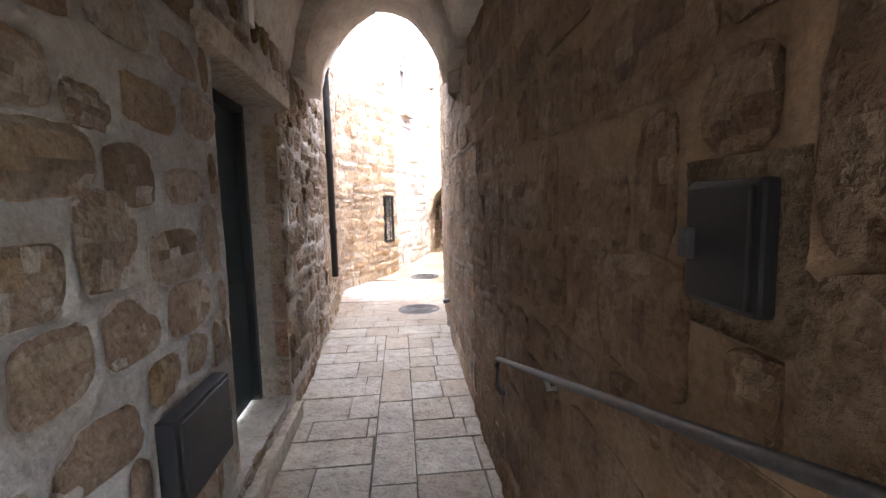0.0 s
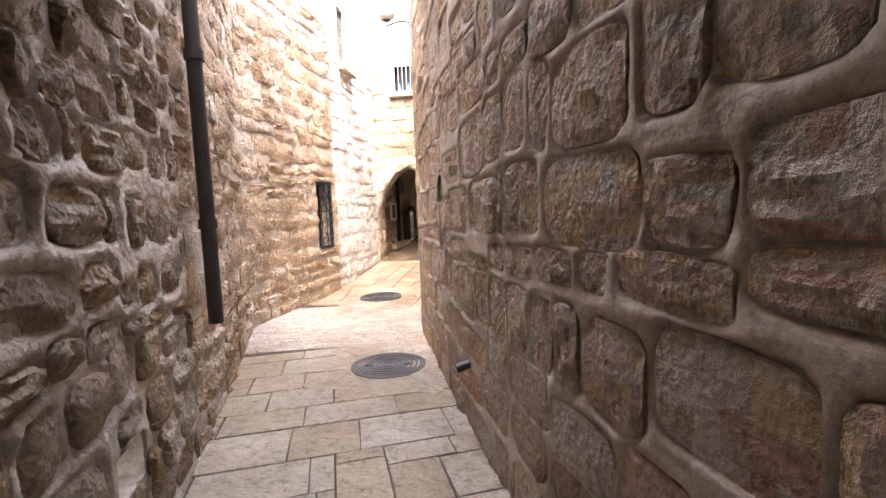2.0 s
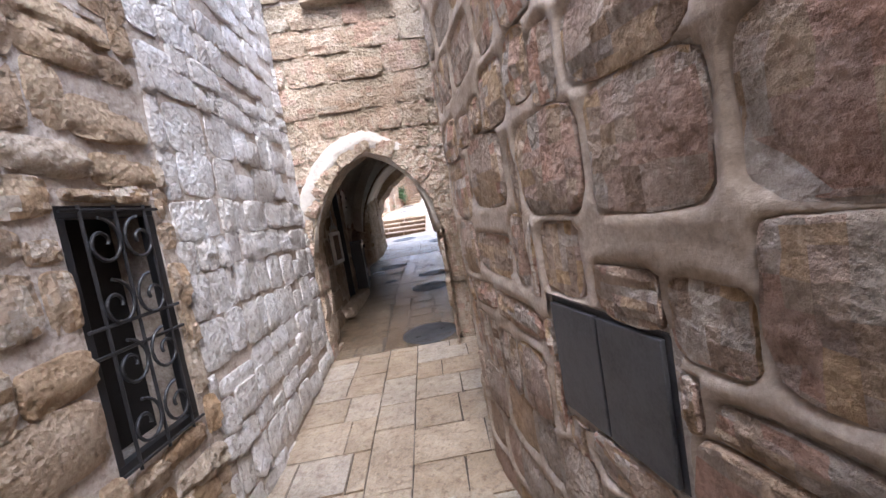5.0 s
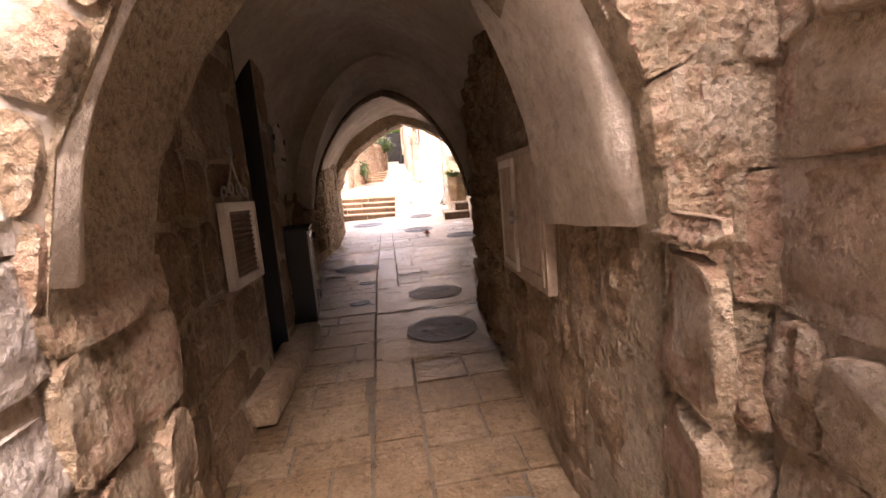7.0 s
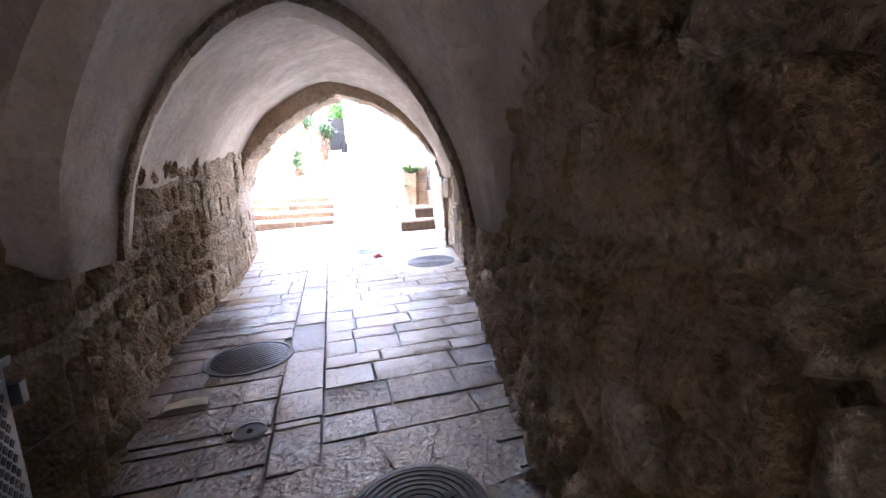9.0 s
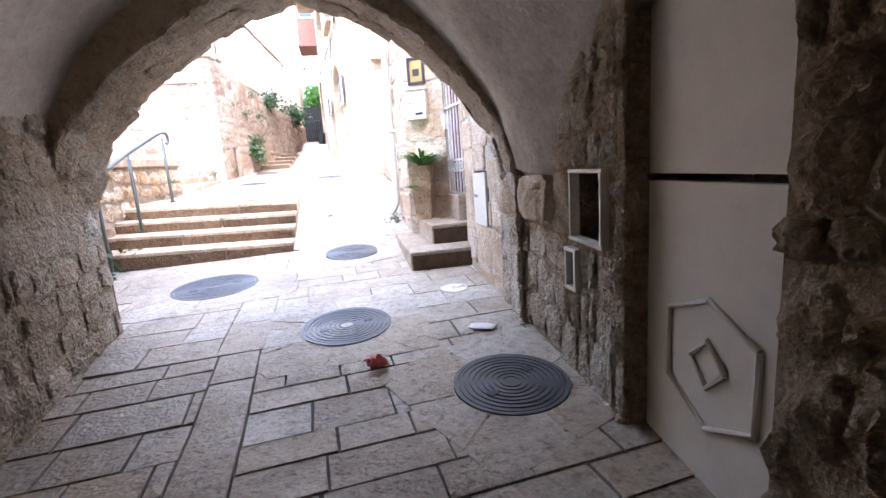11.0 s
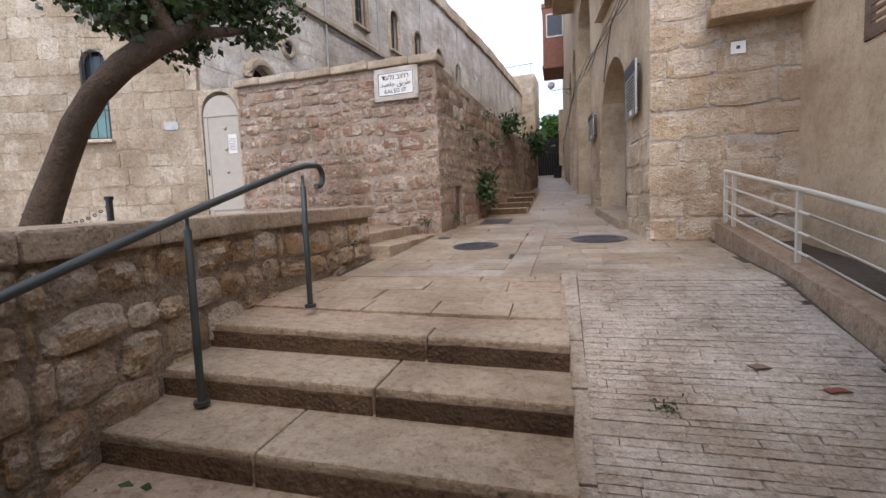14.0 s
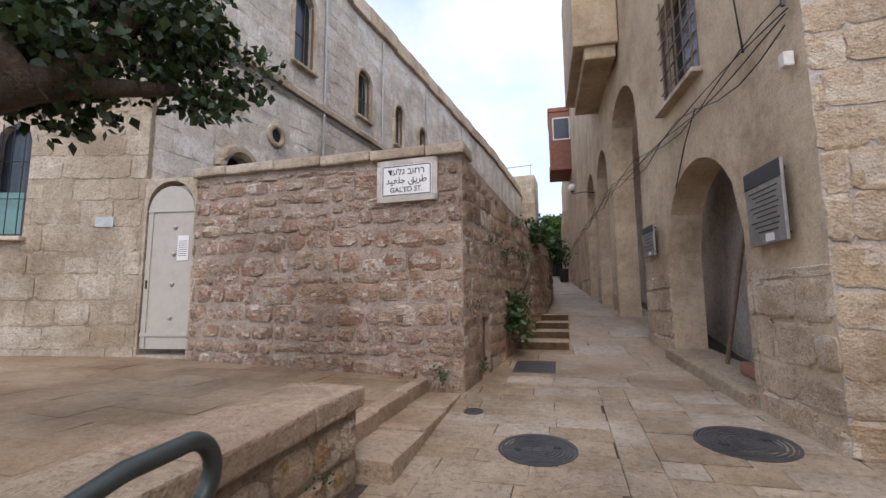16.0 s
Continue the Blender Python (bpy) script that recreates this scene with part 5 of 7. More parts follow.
boxes("surround", m, [(0.03, 0.045, 0.62, -0.425, 0.0, 0), (0.82, 0.04, 0.03, -0.03, 0.0, 0.3), (0.82, 0.04, 0.03, -0.03, 0.0, -0.3)], M_SHUT, ob)
for x0, turn in ((-0.215, 0), (0.175, -3)):
    lm = m @ pose(x0, 0.012, 0, 0, 0, turn)
    boxes("leaf_frame", lm, [(0.37, 0.03, 0.04, 0, 0, 0.265), (0.37, 0.03, 0.04, 0, 0, -0.265), (0.035, 0.03, 0.5, -0.167, 0, 0), (0.035, 0.03, 0.5, 0.167, 0, 0)], M_WHITE if turn else M_SHUT, ob, "off-white frame of a slatted leaf")
    for k in range(12):
        boxes("slat", lm, [(0.0135, 0.016, 0.5, -0.138 + 0.0251 * k, 0, 0)], M_SHUT, ob, "", 0.003)
boxes("latch", m, [(0.08, 0.03, 0.022, -0.02, 0.045, -0.01), (0.025, 0.035, 0.06, 0.01, 0.04, -0.01)], M_STEEL, ob)
# niche, slot and cream panel on the tunnel's east wall
for hole, lb, nm, dep in ((H_NICHE, "open white-framed niche in the tunnel wall", "wall_niche", 0.16), (H_SLOT, "small white-framed slot in the tunnel wall", "wall_slot", 0.2)):
    s0, s1, z0, z1 = hole
    m = TR.pose_at((s0 + s1) / 2, 0, (z0 + z1) / 2)
    w, h = s1 - s0, z1 - z0
    ob = thing(nm, m, lb, "niche")
    boxes("frame", m, [(w + 0.03, 0.06, 0.02, 0, 0.015, h / 2), (w + 0.03, 0.06, 0.02, 0, 0.015, -h / 2), (0.02, 0.06, h, -w / 2, 0.015, 0), (0.02, 0.06, h, w / 2, 0.015, 0)], M_WHITE, ob)
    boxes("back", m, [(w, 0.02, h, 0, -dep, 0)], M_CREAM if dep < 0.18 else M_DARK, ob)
s0, s1, z0, z1 = H_PANEL
m = TR.pose_at((s0 + s1) / 2, 0, (z0 + z1) / 2)
w, h = s1 - s0, z1 - z0
d = thing("door_3", TR.pose_at((s0 + s1) / 2, -0.1, z0), "cream metal door with an embossed pattern in the tunnel", "door")
tagged(d, kind="structure")
boxes("leaf", m, [(w, 0.05, h * 0.62, 0, -0.14, -h * 0.19), (w, 0.05, h * 0.36, 0, -0.14, h * 0.315)], M_CREAM, d)
tubes("moulding", m, [[(-0.25, -0.11, -0.3), (0, -0.11, -0.2), (0.25, -0.11, -0.3), (0.25, -0.11, -0.6), (0, -0.11, -0.72), (-0.25, -0.11, -0.6), (-0.25, -0.11, -0.3)], [(-0.1, -0.11, -0.45), (0, -0.11, -0.36), (0.1, -0.11, -0.45), (0, -0.11, -0.55), (-0.1, -0.11, -0.45)]], M_CREAM, d, 0.014, 6)
# litter
def litter(x, y, w, l, h, mat, label, name="litter", seed=1, turn=20):
    z = zg(y) + 0.003
    rng = random.Random(seed)
    ob = empty(name, x, y, z, label, "litter")
    bm = bmesh.new()
    bmesh.ops.create_grid(bm, x_segments=7, y_segments=7, size=0.5, matrix=pose(x, y, z, 0, 0, turn) @ Matrix.Diagonal((w, l, 1, 1)))
    for v in bm.verts:
        v.co.z = z + 0.004 + h * (0.5 + 0.5 * noise.noise(v.co * (3.0 / max(w, 0.05)) + Vector((seed, 0, 0)))) * (1 - 1.2 * min(0.7, ((v.co.x - x) ** 2 + (v.co.y - y) ** 2) / (w * l)))
    r = part("scrap", bm, mat, ob, "", True, 60)
    sol = r.modifiers.new("thickness", 'SOLIDIFY')
    sol.thickness = 0.004
    return ob


litter(-0.5, 13.8, 0.13, 0.15, 0.12, M_RED, "crumpled red snack packet on the paving", "snack_packet", 4)
litter(0.33, 14.15, 0.2, 0.12, 0.05, M_PAPER, "torn silver and white wrapper on the paving", "wrapper", 7, -30)
litter(-1.78, 9.75, 0.26, 0.12, 0.05, M_PAPER, "flattened white paper bag on the tunnel floor", "paper_bag", 9, 15)
litter(-0.35, 19.05, 0.1, 0.08, 0.02, M_WOOD, "dry fallen leaves on the ramp", "dry_leaves", 12)
litter(-0.05, 18.85, 0.12, 0.06, 0.02, M_BROWN, "dark red dry leaves on the ramp", "dry_leaves", 15)


def arch_fill(name, line, hole, mat, thick, label, rise=None, n=14):
    """Two flush spandrels that round off the top of a square opening."""
    s0, s1, z0, z1 = hole
    r = rise or (s1 - s0) / 2
    c = (s0 + s1) / 2
    verts, faces = [], []
    for back in (0, 1):
        for k in range(n + 1):
            s = s0 + (s1 - s0) * k / n
            a = abs(2 * k / n - 1)
            z = z1 - r + r * math.sqrt(max(0.0, 1 - a * a))
            for zz in (z, z1 + 0.005):
                verts.append(tuple(line.world(s, -0.001 - (thick if back else 0), zz)))
    m = 2 * (n + 1)
    for k in range(n):
        a = 2 * k
        faces += [(a, a + 2, a + 3, a + 1), (m + a, m + a + 1, m + a + 3, m + a + 2), (a, m + a, m + a + 2, a + 2)]
    return tagged(mesh_ob(name, verts, faces, mat), label, "wall", "", "structure")


# planter steps, planter, mail box, picture, grilled door
ob = thing("doorstep", pose(0.4, 16.6, 0.35), "two worn limestone steps up to the grilled door", "step")
boxes("lower_step", pose(0, 0, 0), [(0.86, 1.75, 0.45, 0.45, 16.68, 0.265)], M_STEP, ob, "", 0.02)
boxes("upper_step", pose(0, 0, 0), [(0.62, 1.1, 0.5, 0.66, 16.78, 0.47)], M_STEP, ob, "", 0.02)
boxes("threshold", pose(0, 0, 0), [(0.42, 0.9, 0.8, 0.96, 16.9, 0.64)], M_STEP, ob, "", 0.02)
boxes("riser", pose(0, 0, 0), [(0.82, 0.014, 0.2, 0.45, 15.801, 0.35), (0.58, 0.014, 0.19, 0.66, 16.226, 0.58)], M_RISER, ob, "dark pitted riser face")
pt = pose(0.42, 17.05, 0.72)
ob = thing("planter", pt, "tan stoneware planter with a green strap-leaved plant on the step", "planter")
bm = bmesh.new()
r0 = bmesh.ops.create_cone(bm, cap_ends=True, segments=4, radius1=0.15, radius2=0.21, depth=0.72, matrix=pt @ pose(0, 0, 0.36, 0, 0, 22))
bmesh.ops.bevel(bm, geom=list(bm.edges), offset=0.015, segments=2, affect='EDGES')
part("pot", bm, M_OCHRE, ob, "tapered tan stoneware pot")


def strap_leaves(base, n, length, seed, mat, parent, name="leaves", droop=1.0, width=0.022):
    rng = random.Random(seed)
    verts, faces = [], []
    for k in range(n):
        a = rng.uniform(0, 2 * math.pi)
        L = length * rng.uniform(0.6, 1.15)
        up = rng.uniform(0.35, 1.0)
        side = Vector((-math.sin(a), math.cos(a), 0))
        d = Vector((math.cos(a), math.sin(a), 0))
        p0 = Vector(base) + d * rng.uniform(0, 0.05)
        for i in range(6):
            f = i / 5
            p = p0 + d * (L * f * (0.75 + 0.25 * f)) + Vector((0, 0, up * L * (f - droop * f * f * 0.95)))
            w = width * (1 - f) ** 0.6 * rng.uniform(0.85, 1.1) + 0.001
            verts += [tuple(p - side * w), tuple(p + side * w)]
        b = len(verts) - 12
        faces += [(b + 2 * i, b + 2 * i + 1, b + 2 * i + 3, b + 2 * i + 2) for i in range(5)]
    o = mesh_ob(name, verts, faces, mat)
    tagged(o, kind="stuff")
    return child(o, parent)


strap_leaves((0.42, 17.0, 1.44), 140, 0.52, 5, M_LEAF2, ob, "leaves", 0.7)
strap_leaves((0.26, 16.98, 1.15), 22, 0.16, 6, M_LEAF2, ob, "trailing_leaves")
m = PIER.pose_at(PIER.find(0.46, 17.22), 0.015, 2.24)
ob = thing("mail_box", m, "cream metal mail box on the stone pier", "mail box")
boxes("body", m, [(0.27, 0.12, 0.38, 0, 0.06, 0), (0.29, 0.14, 0.02, 0, 0.07, 0.195)], M_CREAM, ob, "", 0.008)
boxes("slot", m, [(0.1, 0.012, 0.03, 0.04, 0.122, -0.12), (0.02, 0.012, 0.02, -0.08, 0.122, 0.02)], M_BLACK, ob)
m = PIER.pose_at(PIER.find(0.47, 17.22), 0.015, 2.68)
ob = thing("picture_frame", m, "black framed gilt icon plaque on the stone pier", "plaque")
boxes("frame", m, [(0.21, 0.03, 0.035, 0, 0.015, 0.155), (0.21, 0.03, 0.035, 0, 0.015, -0.155), (0.035, 0.03, 0.345, -0.1, 0.015, 0), (0.035, 0.03, 0.345, 0.1, 0.015, 0)], M_BLACK, ob)
boxes("plate", m, [(0.17, 0.015, 0.28, 0, 0.01, 0)], M_BRASS, ob, "aged gilt plate")
boxes("panel", m, [(0.09, 0.008, 0.09, 0, 0.02, -0.02)], M_BLACK, ob)
DG = Line([(0.90, 16.5), (0.80, 17.16)], -1)
m = DG.pose_at(DG.length / 2, 0, 1.9)
d = thing("door_4", DG.pose_at(DG.length / 2, 0, 1.04), "red-brown door behind a white iron grille with rings", "door")
tagged(d, kind="structure")
boxes("leaf", m, [(DG.length, 0.04, 2.0, 0, -0.12, 0.15), (0.22, 0.02, 1.3, -0.16, -0.095, 0.2), (0.22, 0.02, 1.3, 0.16, -0.095, 0.2)], M_BROWN, d)
runs = [[(x, 0.0, -0.85), (x, 0.0, 1.1)] for x in [-0.3 + 0.1 * k for k in range(7)]]
tubes("grille", m, runs, M_WHITE, d, 0.011, 8)
bm = bmesh.new()
for z in (-0.56, -0.42, 0.27, 1.0, 0.86):
    add_box(bm, (0.66, 0.018, 0.03), m @ pose(0, 0.012, z), 0.003)
for zc in (-0.49, 0.93):
    for k in range(6):
        add_tube(bm, [m @ Vector(p) for p in arc(-0.25 + 0.1 * k, zc, 0.042, 0, 360, 12, 0.014)], 0.008, 6, False)
part("rails", bm, M_WHITE, d)
boxes("lock", m, [(0.12, 0.06, 0.2, 0.27, 0.02, 0.1)], M_WHITE, d)
# utility panel in the house wall
s0, s1, z0, z1 = H_PB
m = H1.pose_at((s0 + s1) / 2, 0, (z0 + z1) / 2)
w, h = s1 - s0, z1 - z0
ob = thing("meter_cabinet", m, "cream painted metal utility cover in the house wall", "utility cover")
boxes("recess", m, [(w, 0.04, h, 0, -0.12, 0)], M_DARK, ob)
boxes("door", m @ pose(0, 0.02, -0.01, 0, 1, 0), [(w * 0.96, 0.025, h * 0.97, 0, 0, 0)], M_CREAM, ob, "", 0.006)
boxes("lock", m, [(0.05, 0.015, 0.03, 0.09, 0.04, 0.02), (0.02, 0.015, 0.03, 0.16, 0.04, 0.02)], M_STEEL, ob)
# pale downpipe
s = HW.find(0.24, 18.1)
ob = thing("downpipe", HW.pose_at(s, 0.08, 0.8), "pale grey plastic downpipe with an elbow above the ramp", "pipe", "downpipes")
bm = bmesh.new()
b0 = HW.world(s, 0.09, 0)
add_tube(bm, [(b0.x - 0.13, b0.y - 0.02, 0.74), (b0.x - 0.06, b0.y, 0.80), (b0.x, b0.y, 0.9), (b0.x, b0.y, 4.6)], 0.05, 14)
part("pipe", bm, M_GREYPIPE, ob, "", True, 60)
for z in (2.0, 4.2):
    boxes("clamp", pose(b0.x, b0.y, z), [(0.16, 0.14, 0.04, 0, 0, 0)], M_GREYPIPE, ob, "", 0.006)
# weeds
def weeds(x, y, z, n, size, seed, label="green weeds growing from the wall", up=(0, 0, 1), mat=M_LEAF):
    rng = random.Random(seed)
    ob = empty("weed", x, y, z, label, "plant", "weeds")
    verts, faces = [], []
    for k in range(n):
        d = Vector((rng.gauss(0, 1), rng.gauss(0, 1), rng.gauss(0, 0.8) - 0.2))
        p = Vector((x, y, z)) + d * size * 0.4
        a = Vector((rng.gauss(0, 1), rng.gauss(0, 1), rng.gauss(0, 1))).normalized() * size * 0.16
        b = a.orthogonal().normalized() * size * 0.09
        v = len(verts)
        verts += [tuple(p - a), tuple(p + b), tuple(p + a), tuple(p - b)]
        faces.append((v, v + 1, v + 2, v + 3))
    bm = bmesh.new()
    add_tube(bm, [(x, y, z - size * 0.3), (x, y, z + size * 0.2)], 0.006, 5)
    part("stem", bm, mat, ob)
    o = mesh_ob("leaves", verts, faces, mat)
    tagged(o, kind="stuff")
    child(o, ob)
    return ob


weeds(0.08, 18.0, 0.66, 60, 0.14, 1, "green weeds under the downpipe")
weeds(-3.62, 16.9, 0.5, 140, 0.32, 2, "green weeds at the foot of the terrace wall")
weeds(-3.45, 17.35, 0.5, 90, 0.26, 3, "green weeds at the foot of the terrace wall")
weeds(-0.95, 18.6, 0.73, 60, 0.1, 4, "small green weed on the ramp")
# street railing on its kerb
KB = Line([(0.34, 18.3), (0.36, 20.5), (0.33, 22.45)], -1)
kerb = wall_slab("kerb_court", KB, 0.0, lambda s: 0.92 + 0.68 * s / KB.length, M_STEP, 0.22, (), "low stone kerb wall under the white railing")
ob = empty("railing", 0.4, 20.3, 1.2, "weathered cream-painted iron railing on the kerb wall", "railing")
rz = lambda s: 0.92 + 0.68 * s / KB.length
bm = bmesh.new()
for f in (0.0, 0.12, 0.55, 0.93, 1.0):
    s = KB.length * f * 0.98 + 0.03
    p = KB.world(s, -0.1, 0)
    boxes("post", pose(p.x, p.y, rz(s) + 0.33), [(0.04, 0.04, 0.66, 0, 0, 0)], M_CREAM, ob)
for hgt, rad in ((0.64, 0.024), (0.45, 0.013), (0.27, 0.013), (0.1, 0.013)):
    bm = bmesh.new()
    add_tube(bm, [KB.world(s, -0.1, rz(s) + hgt) for s in (0.03, KB.length * 0.5, KB.length - 0.02)], rad, 8)
    part("bar", bm, M_CREAM, ob, "", True, 60)

# street stairs
ZP = lambda x, y: float(np.interp(y, [18.73, 20.5, 22.0], [1.03, 1.165, 1.30])) + max(0.0, -1.43 - x) * float(np.interp(y, [18.7, 20.5], [0.036, 0.0]))
ob = empty("stairs", -2.6, 17.9, 0.4, "broad worn limestone stairs beside a ramp", "stairs")
for k in range(4):
    y0 = 17.28 + 0.476 * k
    z1 = 0.547 + 0.161 * k
    cut = (-2.25, -2.9, -2.5, -2.35)[k]
    for xa, xb in ((-4.3, cut), (cut, -1.40 - 0.018 * k)):
        cx, w = (xa + xb) / 2, xb - xa - 0.008
        y_sh = 0.045 * (cx + 1.43)
        m = pose(cx, y0 + 0.3 + y_sh, z1 - 0.1 + 0.03 * max(0, -1.43 - cx), 0.4, 1.7, -2.6 * -1)
        bm = bmesh.new()
        add_box(bm, (w + 0.0, 0.62, 0.2), m, 0.016)
        for v in bm.verts:
            v.co += Vector((0, noise.noise(v.co * 4) * 0.01, noise.noise(v.co * 3.3) * 0.008))
        part("tread", bm, M_STEP, ob)
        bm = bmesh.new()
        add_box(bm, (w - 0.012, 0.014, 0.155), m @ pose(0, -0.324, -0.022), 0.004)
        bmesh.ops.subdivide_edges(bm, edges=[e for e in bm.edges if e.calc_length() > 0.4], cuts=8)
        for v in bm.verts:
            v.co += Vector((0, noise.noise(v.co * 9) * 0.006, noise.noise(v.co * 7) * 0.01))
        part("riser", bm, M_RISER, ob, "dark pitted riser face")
base = bmesh.new()
add_box(base, (2.75, 1.5, 0.6), pose(-2.85, 18.2, 0.24))
part("core", base, M_STEP, ob)
plat = mesh_ob("platform", [(x, y, ZP(x, y) - 0.016 + dz) for dz in (0, -0.8) for x, y in ((-1.45, 18.9), (-1.52, 20.53), (-4.3, 20.53), (-4.3, 18.85))], [(0, 1, 2, 3), (4, 7, 6, 5), (0, 4, 5, 1), (1, 5, 6, 2), (2, 6, 7, 3), (3, 7, 4, 0)], M_STEP)
tagged(plat, "stone landing above the stairs", "landing", "", "structure")
# dark handrail
ob = empty("handrail", -3.4, 18.5, 1.0, "dark painted steel handrail with a curled end", "handrail", "handrails")
bm = bmesh.new()
hr = [(-3.42, 16.4, 1.36), (-3.45, 17.2, 1.63), (-3.47, 17.95, 1.885), (-3.45, 18.9, 2.2), (-3.44, 19.1, 2.256)]
hr += [(-3.43, 19.25 + 0.085 * math.cos(radians(a)), 2.185 + 0.085 * math.sin(radians(a))) for a in range(105, -115, -15)]
add_tube(bm, hr, 0.023, 12)
part("bar", bm, M_RAIL, ob, "", True, 60)
for x, y, z0, z1 in ((-3.40, 19.0, 1.15, 2.17), (-3.5, 18.0, 0.79, 1.89), (-3.44, 16.9, 0.4, 1.53)):
    bm = bmesh.new()
    add_tube(bm, [(x, y, z0), (x, y, z0 + 0.025), (x, y, z0 + 0.026), (x, y, z1 - 0.09), (x, y, z1 - 0.08), (x, y, z1)], [0.045, 0.045, 0.022, 0.022, 0.012, 0.012], 12)
    part("post", bm, M_RAIL, ob, "", True, 50)
# coping of the terrace wall
ob = empty("wall_coping", -3.9, 19, 1.7, "rough pitted limestone coping on the terrace wall", "coping")
rng = random.Random(8)
s = 0.0
while s < LW.length - 0.05:
    w = min(rng.uniform(0.75, 1.3), LW.length - s + 0.03)
    bm = bmesh.new()
    add_box(bm, (w - 0.008, 0.62, 0.15), LW.pose_at(s + w / 2, -0.25, lw_top(s + w / 2) + 0.075) @ pose(0, 0, 0, 0, -1.9, 0), 0.02)
    bmesh.ops.subdivide_edges(bm, edges=[e for e in bm.edges if e.calc_length() > 0.3], cuts=3)
    for v in bm.verts:
        v.co += Vector((noise.noise(v.co * 6), noise.noise(v.co * 6 + Vector((9, 0, 0))), noise.noise(v.co * 6 + Vector((0, 9, 0))))) * 0.008
    part("coping_stone", bm, M_STEP, ob)
    s += w
# plaza edge steps
ob = empty("plaza_steps", -4.0, 23, 1.4, "two low worn limestone steps up to the plaza", "steps")
for x0, x1, za, zb in ((-4.45, -4.28, 1.575, 1.64), (-4.3, -3.82, 1.42, 1.475)):
    for k in range(3):
        ya, yb = 21.6 + 0.82 * k, 21.6 + 0.82 * (k + 1) - 0.01
        zt = za + (zb - za) * (k + 0.5) / 3
        boxes("tread", pose(0, 0, 0), [(x1 - x0, yb - ya, 0.24, (x0 + x1) / 2, (ya + yb) / 2, zt - 0.12)], M_STEP, ob, "", 0.014)
# coping of the sign wall
ob = empty("wall_coping", -6, 24.1, 4.7, "grey weathered limestone coping on the sign wall", "coping")
s = -0.05
while s < CWL.length + 0.02:
    w = min(rng.uniform(0.6, 1.1), CWL.length + 0.06 - s)
    if w < 0.1:
        break
    boxes("coping_stone", CWL.pose_at(s + w / 2, -0.17, cw_top(s + w / 2) + 0.03), [(w - 0.01, 0.52, 0.15, 0, 0, 0)], M_PALE, ob, "", 0.03)
    s += w
# street sign
m = CWL.pose_at(CWL.find(-4.58, 24.1), 0.03, 4.31)
ob = thing("street_sign", m, "white enamel street sign with black lettering in a stone frame", "sign")
boxes("plate", m, [(0.74, 0.02, 0.44, 0, 0.03, 0)], M_SIGN, ob)
boxes("frame", m, [(0.9, 0.05, 0.08, 0, 0.015, 0.26), (0.9, 0.05, 0.08, 0, 0.015, -0.26), (0.08, 0.05, 0.6, -0.41, 0.015, 0), (0.08, 0.05, 0.6, 0.41, 0.015, 0)], M_PLASTER, ob)
boxes("border", m, [(0.72, 0.006, 0.012, 0, 0.042, 0.205), (0.72, 0.006, 0.012, 0, 0.042, -0.205), (0.012, 0.006, 0.42, -0.355, 0.042, 0), (0.012, 0.006, 0.42, 0.355, 0.042, 0)], M_INK, ob)


def words(text, m, size, parent, mat=M_INK):
    cu = bpy.data.curves.new("lettering", 'FONT')
    cu.body, cu.size, cu.align_x, cu.align_y, cu.extrude, cu.offset = text, size, 'CENTER', 'CENTER', 0.002, 0.0
    tmp = new("lettering", cu)
    me = bpy.data.meshes.new_from_object(tmp)
    bpy.data.objects.remove(tmp)
    o = new("lettering", me)
    me.materials.clear()
    me.materials.append(mat)
    me.transform(m @ pose(0, 0, 0, 90, 0, 0) @ Matrix.Diagonal((1, 1, 1, 1)))
    tagged(o, kind="stuff")
    child(o, parent)
    return o


t_x, t_n = m.col[0].to_3d(), m.col[1].to_3d()
face = Matrix.Translation(m @ Vector((0, 0.045, 0))) @ Matrix((t_x, -t_n, Vector((0, 0, 1)))).transposed().to_4x4()
words("\u05d3\u05e2\u05dc\u05d2 \u05d1\u05d5\u05d7\u05e8", face @ pose(0, 0, 0.12), 0.13, ob)
words("\ufeaa\ufef4\ufecc\ufee0\ufe9f \ufed6\ufef3\ufeae\ufec3", face @ pose(0, 0, 0.0), 0.13, ob)
words("GAL'ED ST.", face @ pose(0, 0, -0.135), 0.1, ob)
# white gate of the convent
m = GATE.pose_at(GATE.length / 2, 0, 1.8)
d = thing("door_5", m, "closed off-white metal gate with an arched top and a notice", "gate")
tagged(d, kind="structure")
bm = bmesh.new()
hw = 0.42
prof = [(-hw, 0.1), (hw, 0.1), (hw, 2.4)] + [(hw * math.cos(radians(t)), 2.4 + 0.42 * math.sin(radians(t))) for t in range(15, 180, 15)] + [(-hw, 2.4)]
a = [bm.verts.new(m @ Vector((x, -0.03, z))) for x, z in prof]
b = [bm.verts.new(m @ Vector((x, -0.08, z))) for x, z in prof]
bm.faces.new(a), bm.faces.new(b[::-1])
for i in range(len(prof)):
    bm.faces.new((a[i], b[i], b[(i + 1) % len(prof)], a[(i + 1) % len(prof)]))
part("leaf", bm, M_GATE, d)
boxes("strap", m, [(0.84, 0.02, 0.03, 0, -0.02, 2.38), (0.84, 0.02, 0.06, 0, -0.02, 0.33), (0.025, 0.02, 2.25, -0.33, -0.02, 1.25)], M_GATE, d)
bm = bmesh.new()
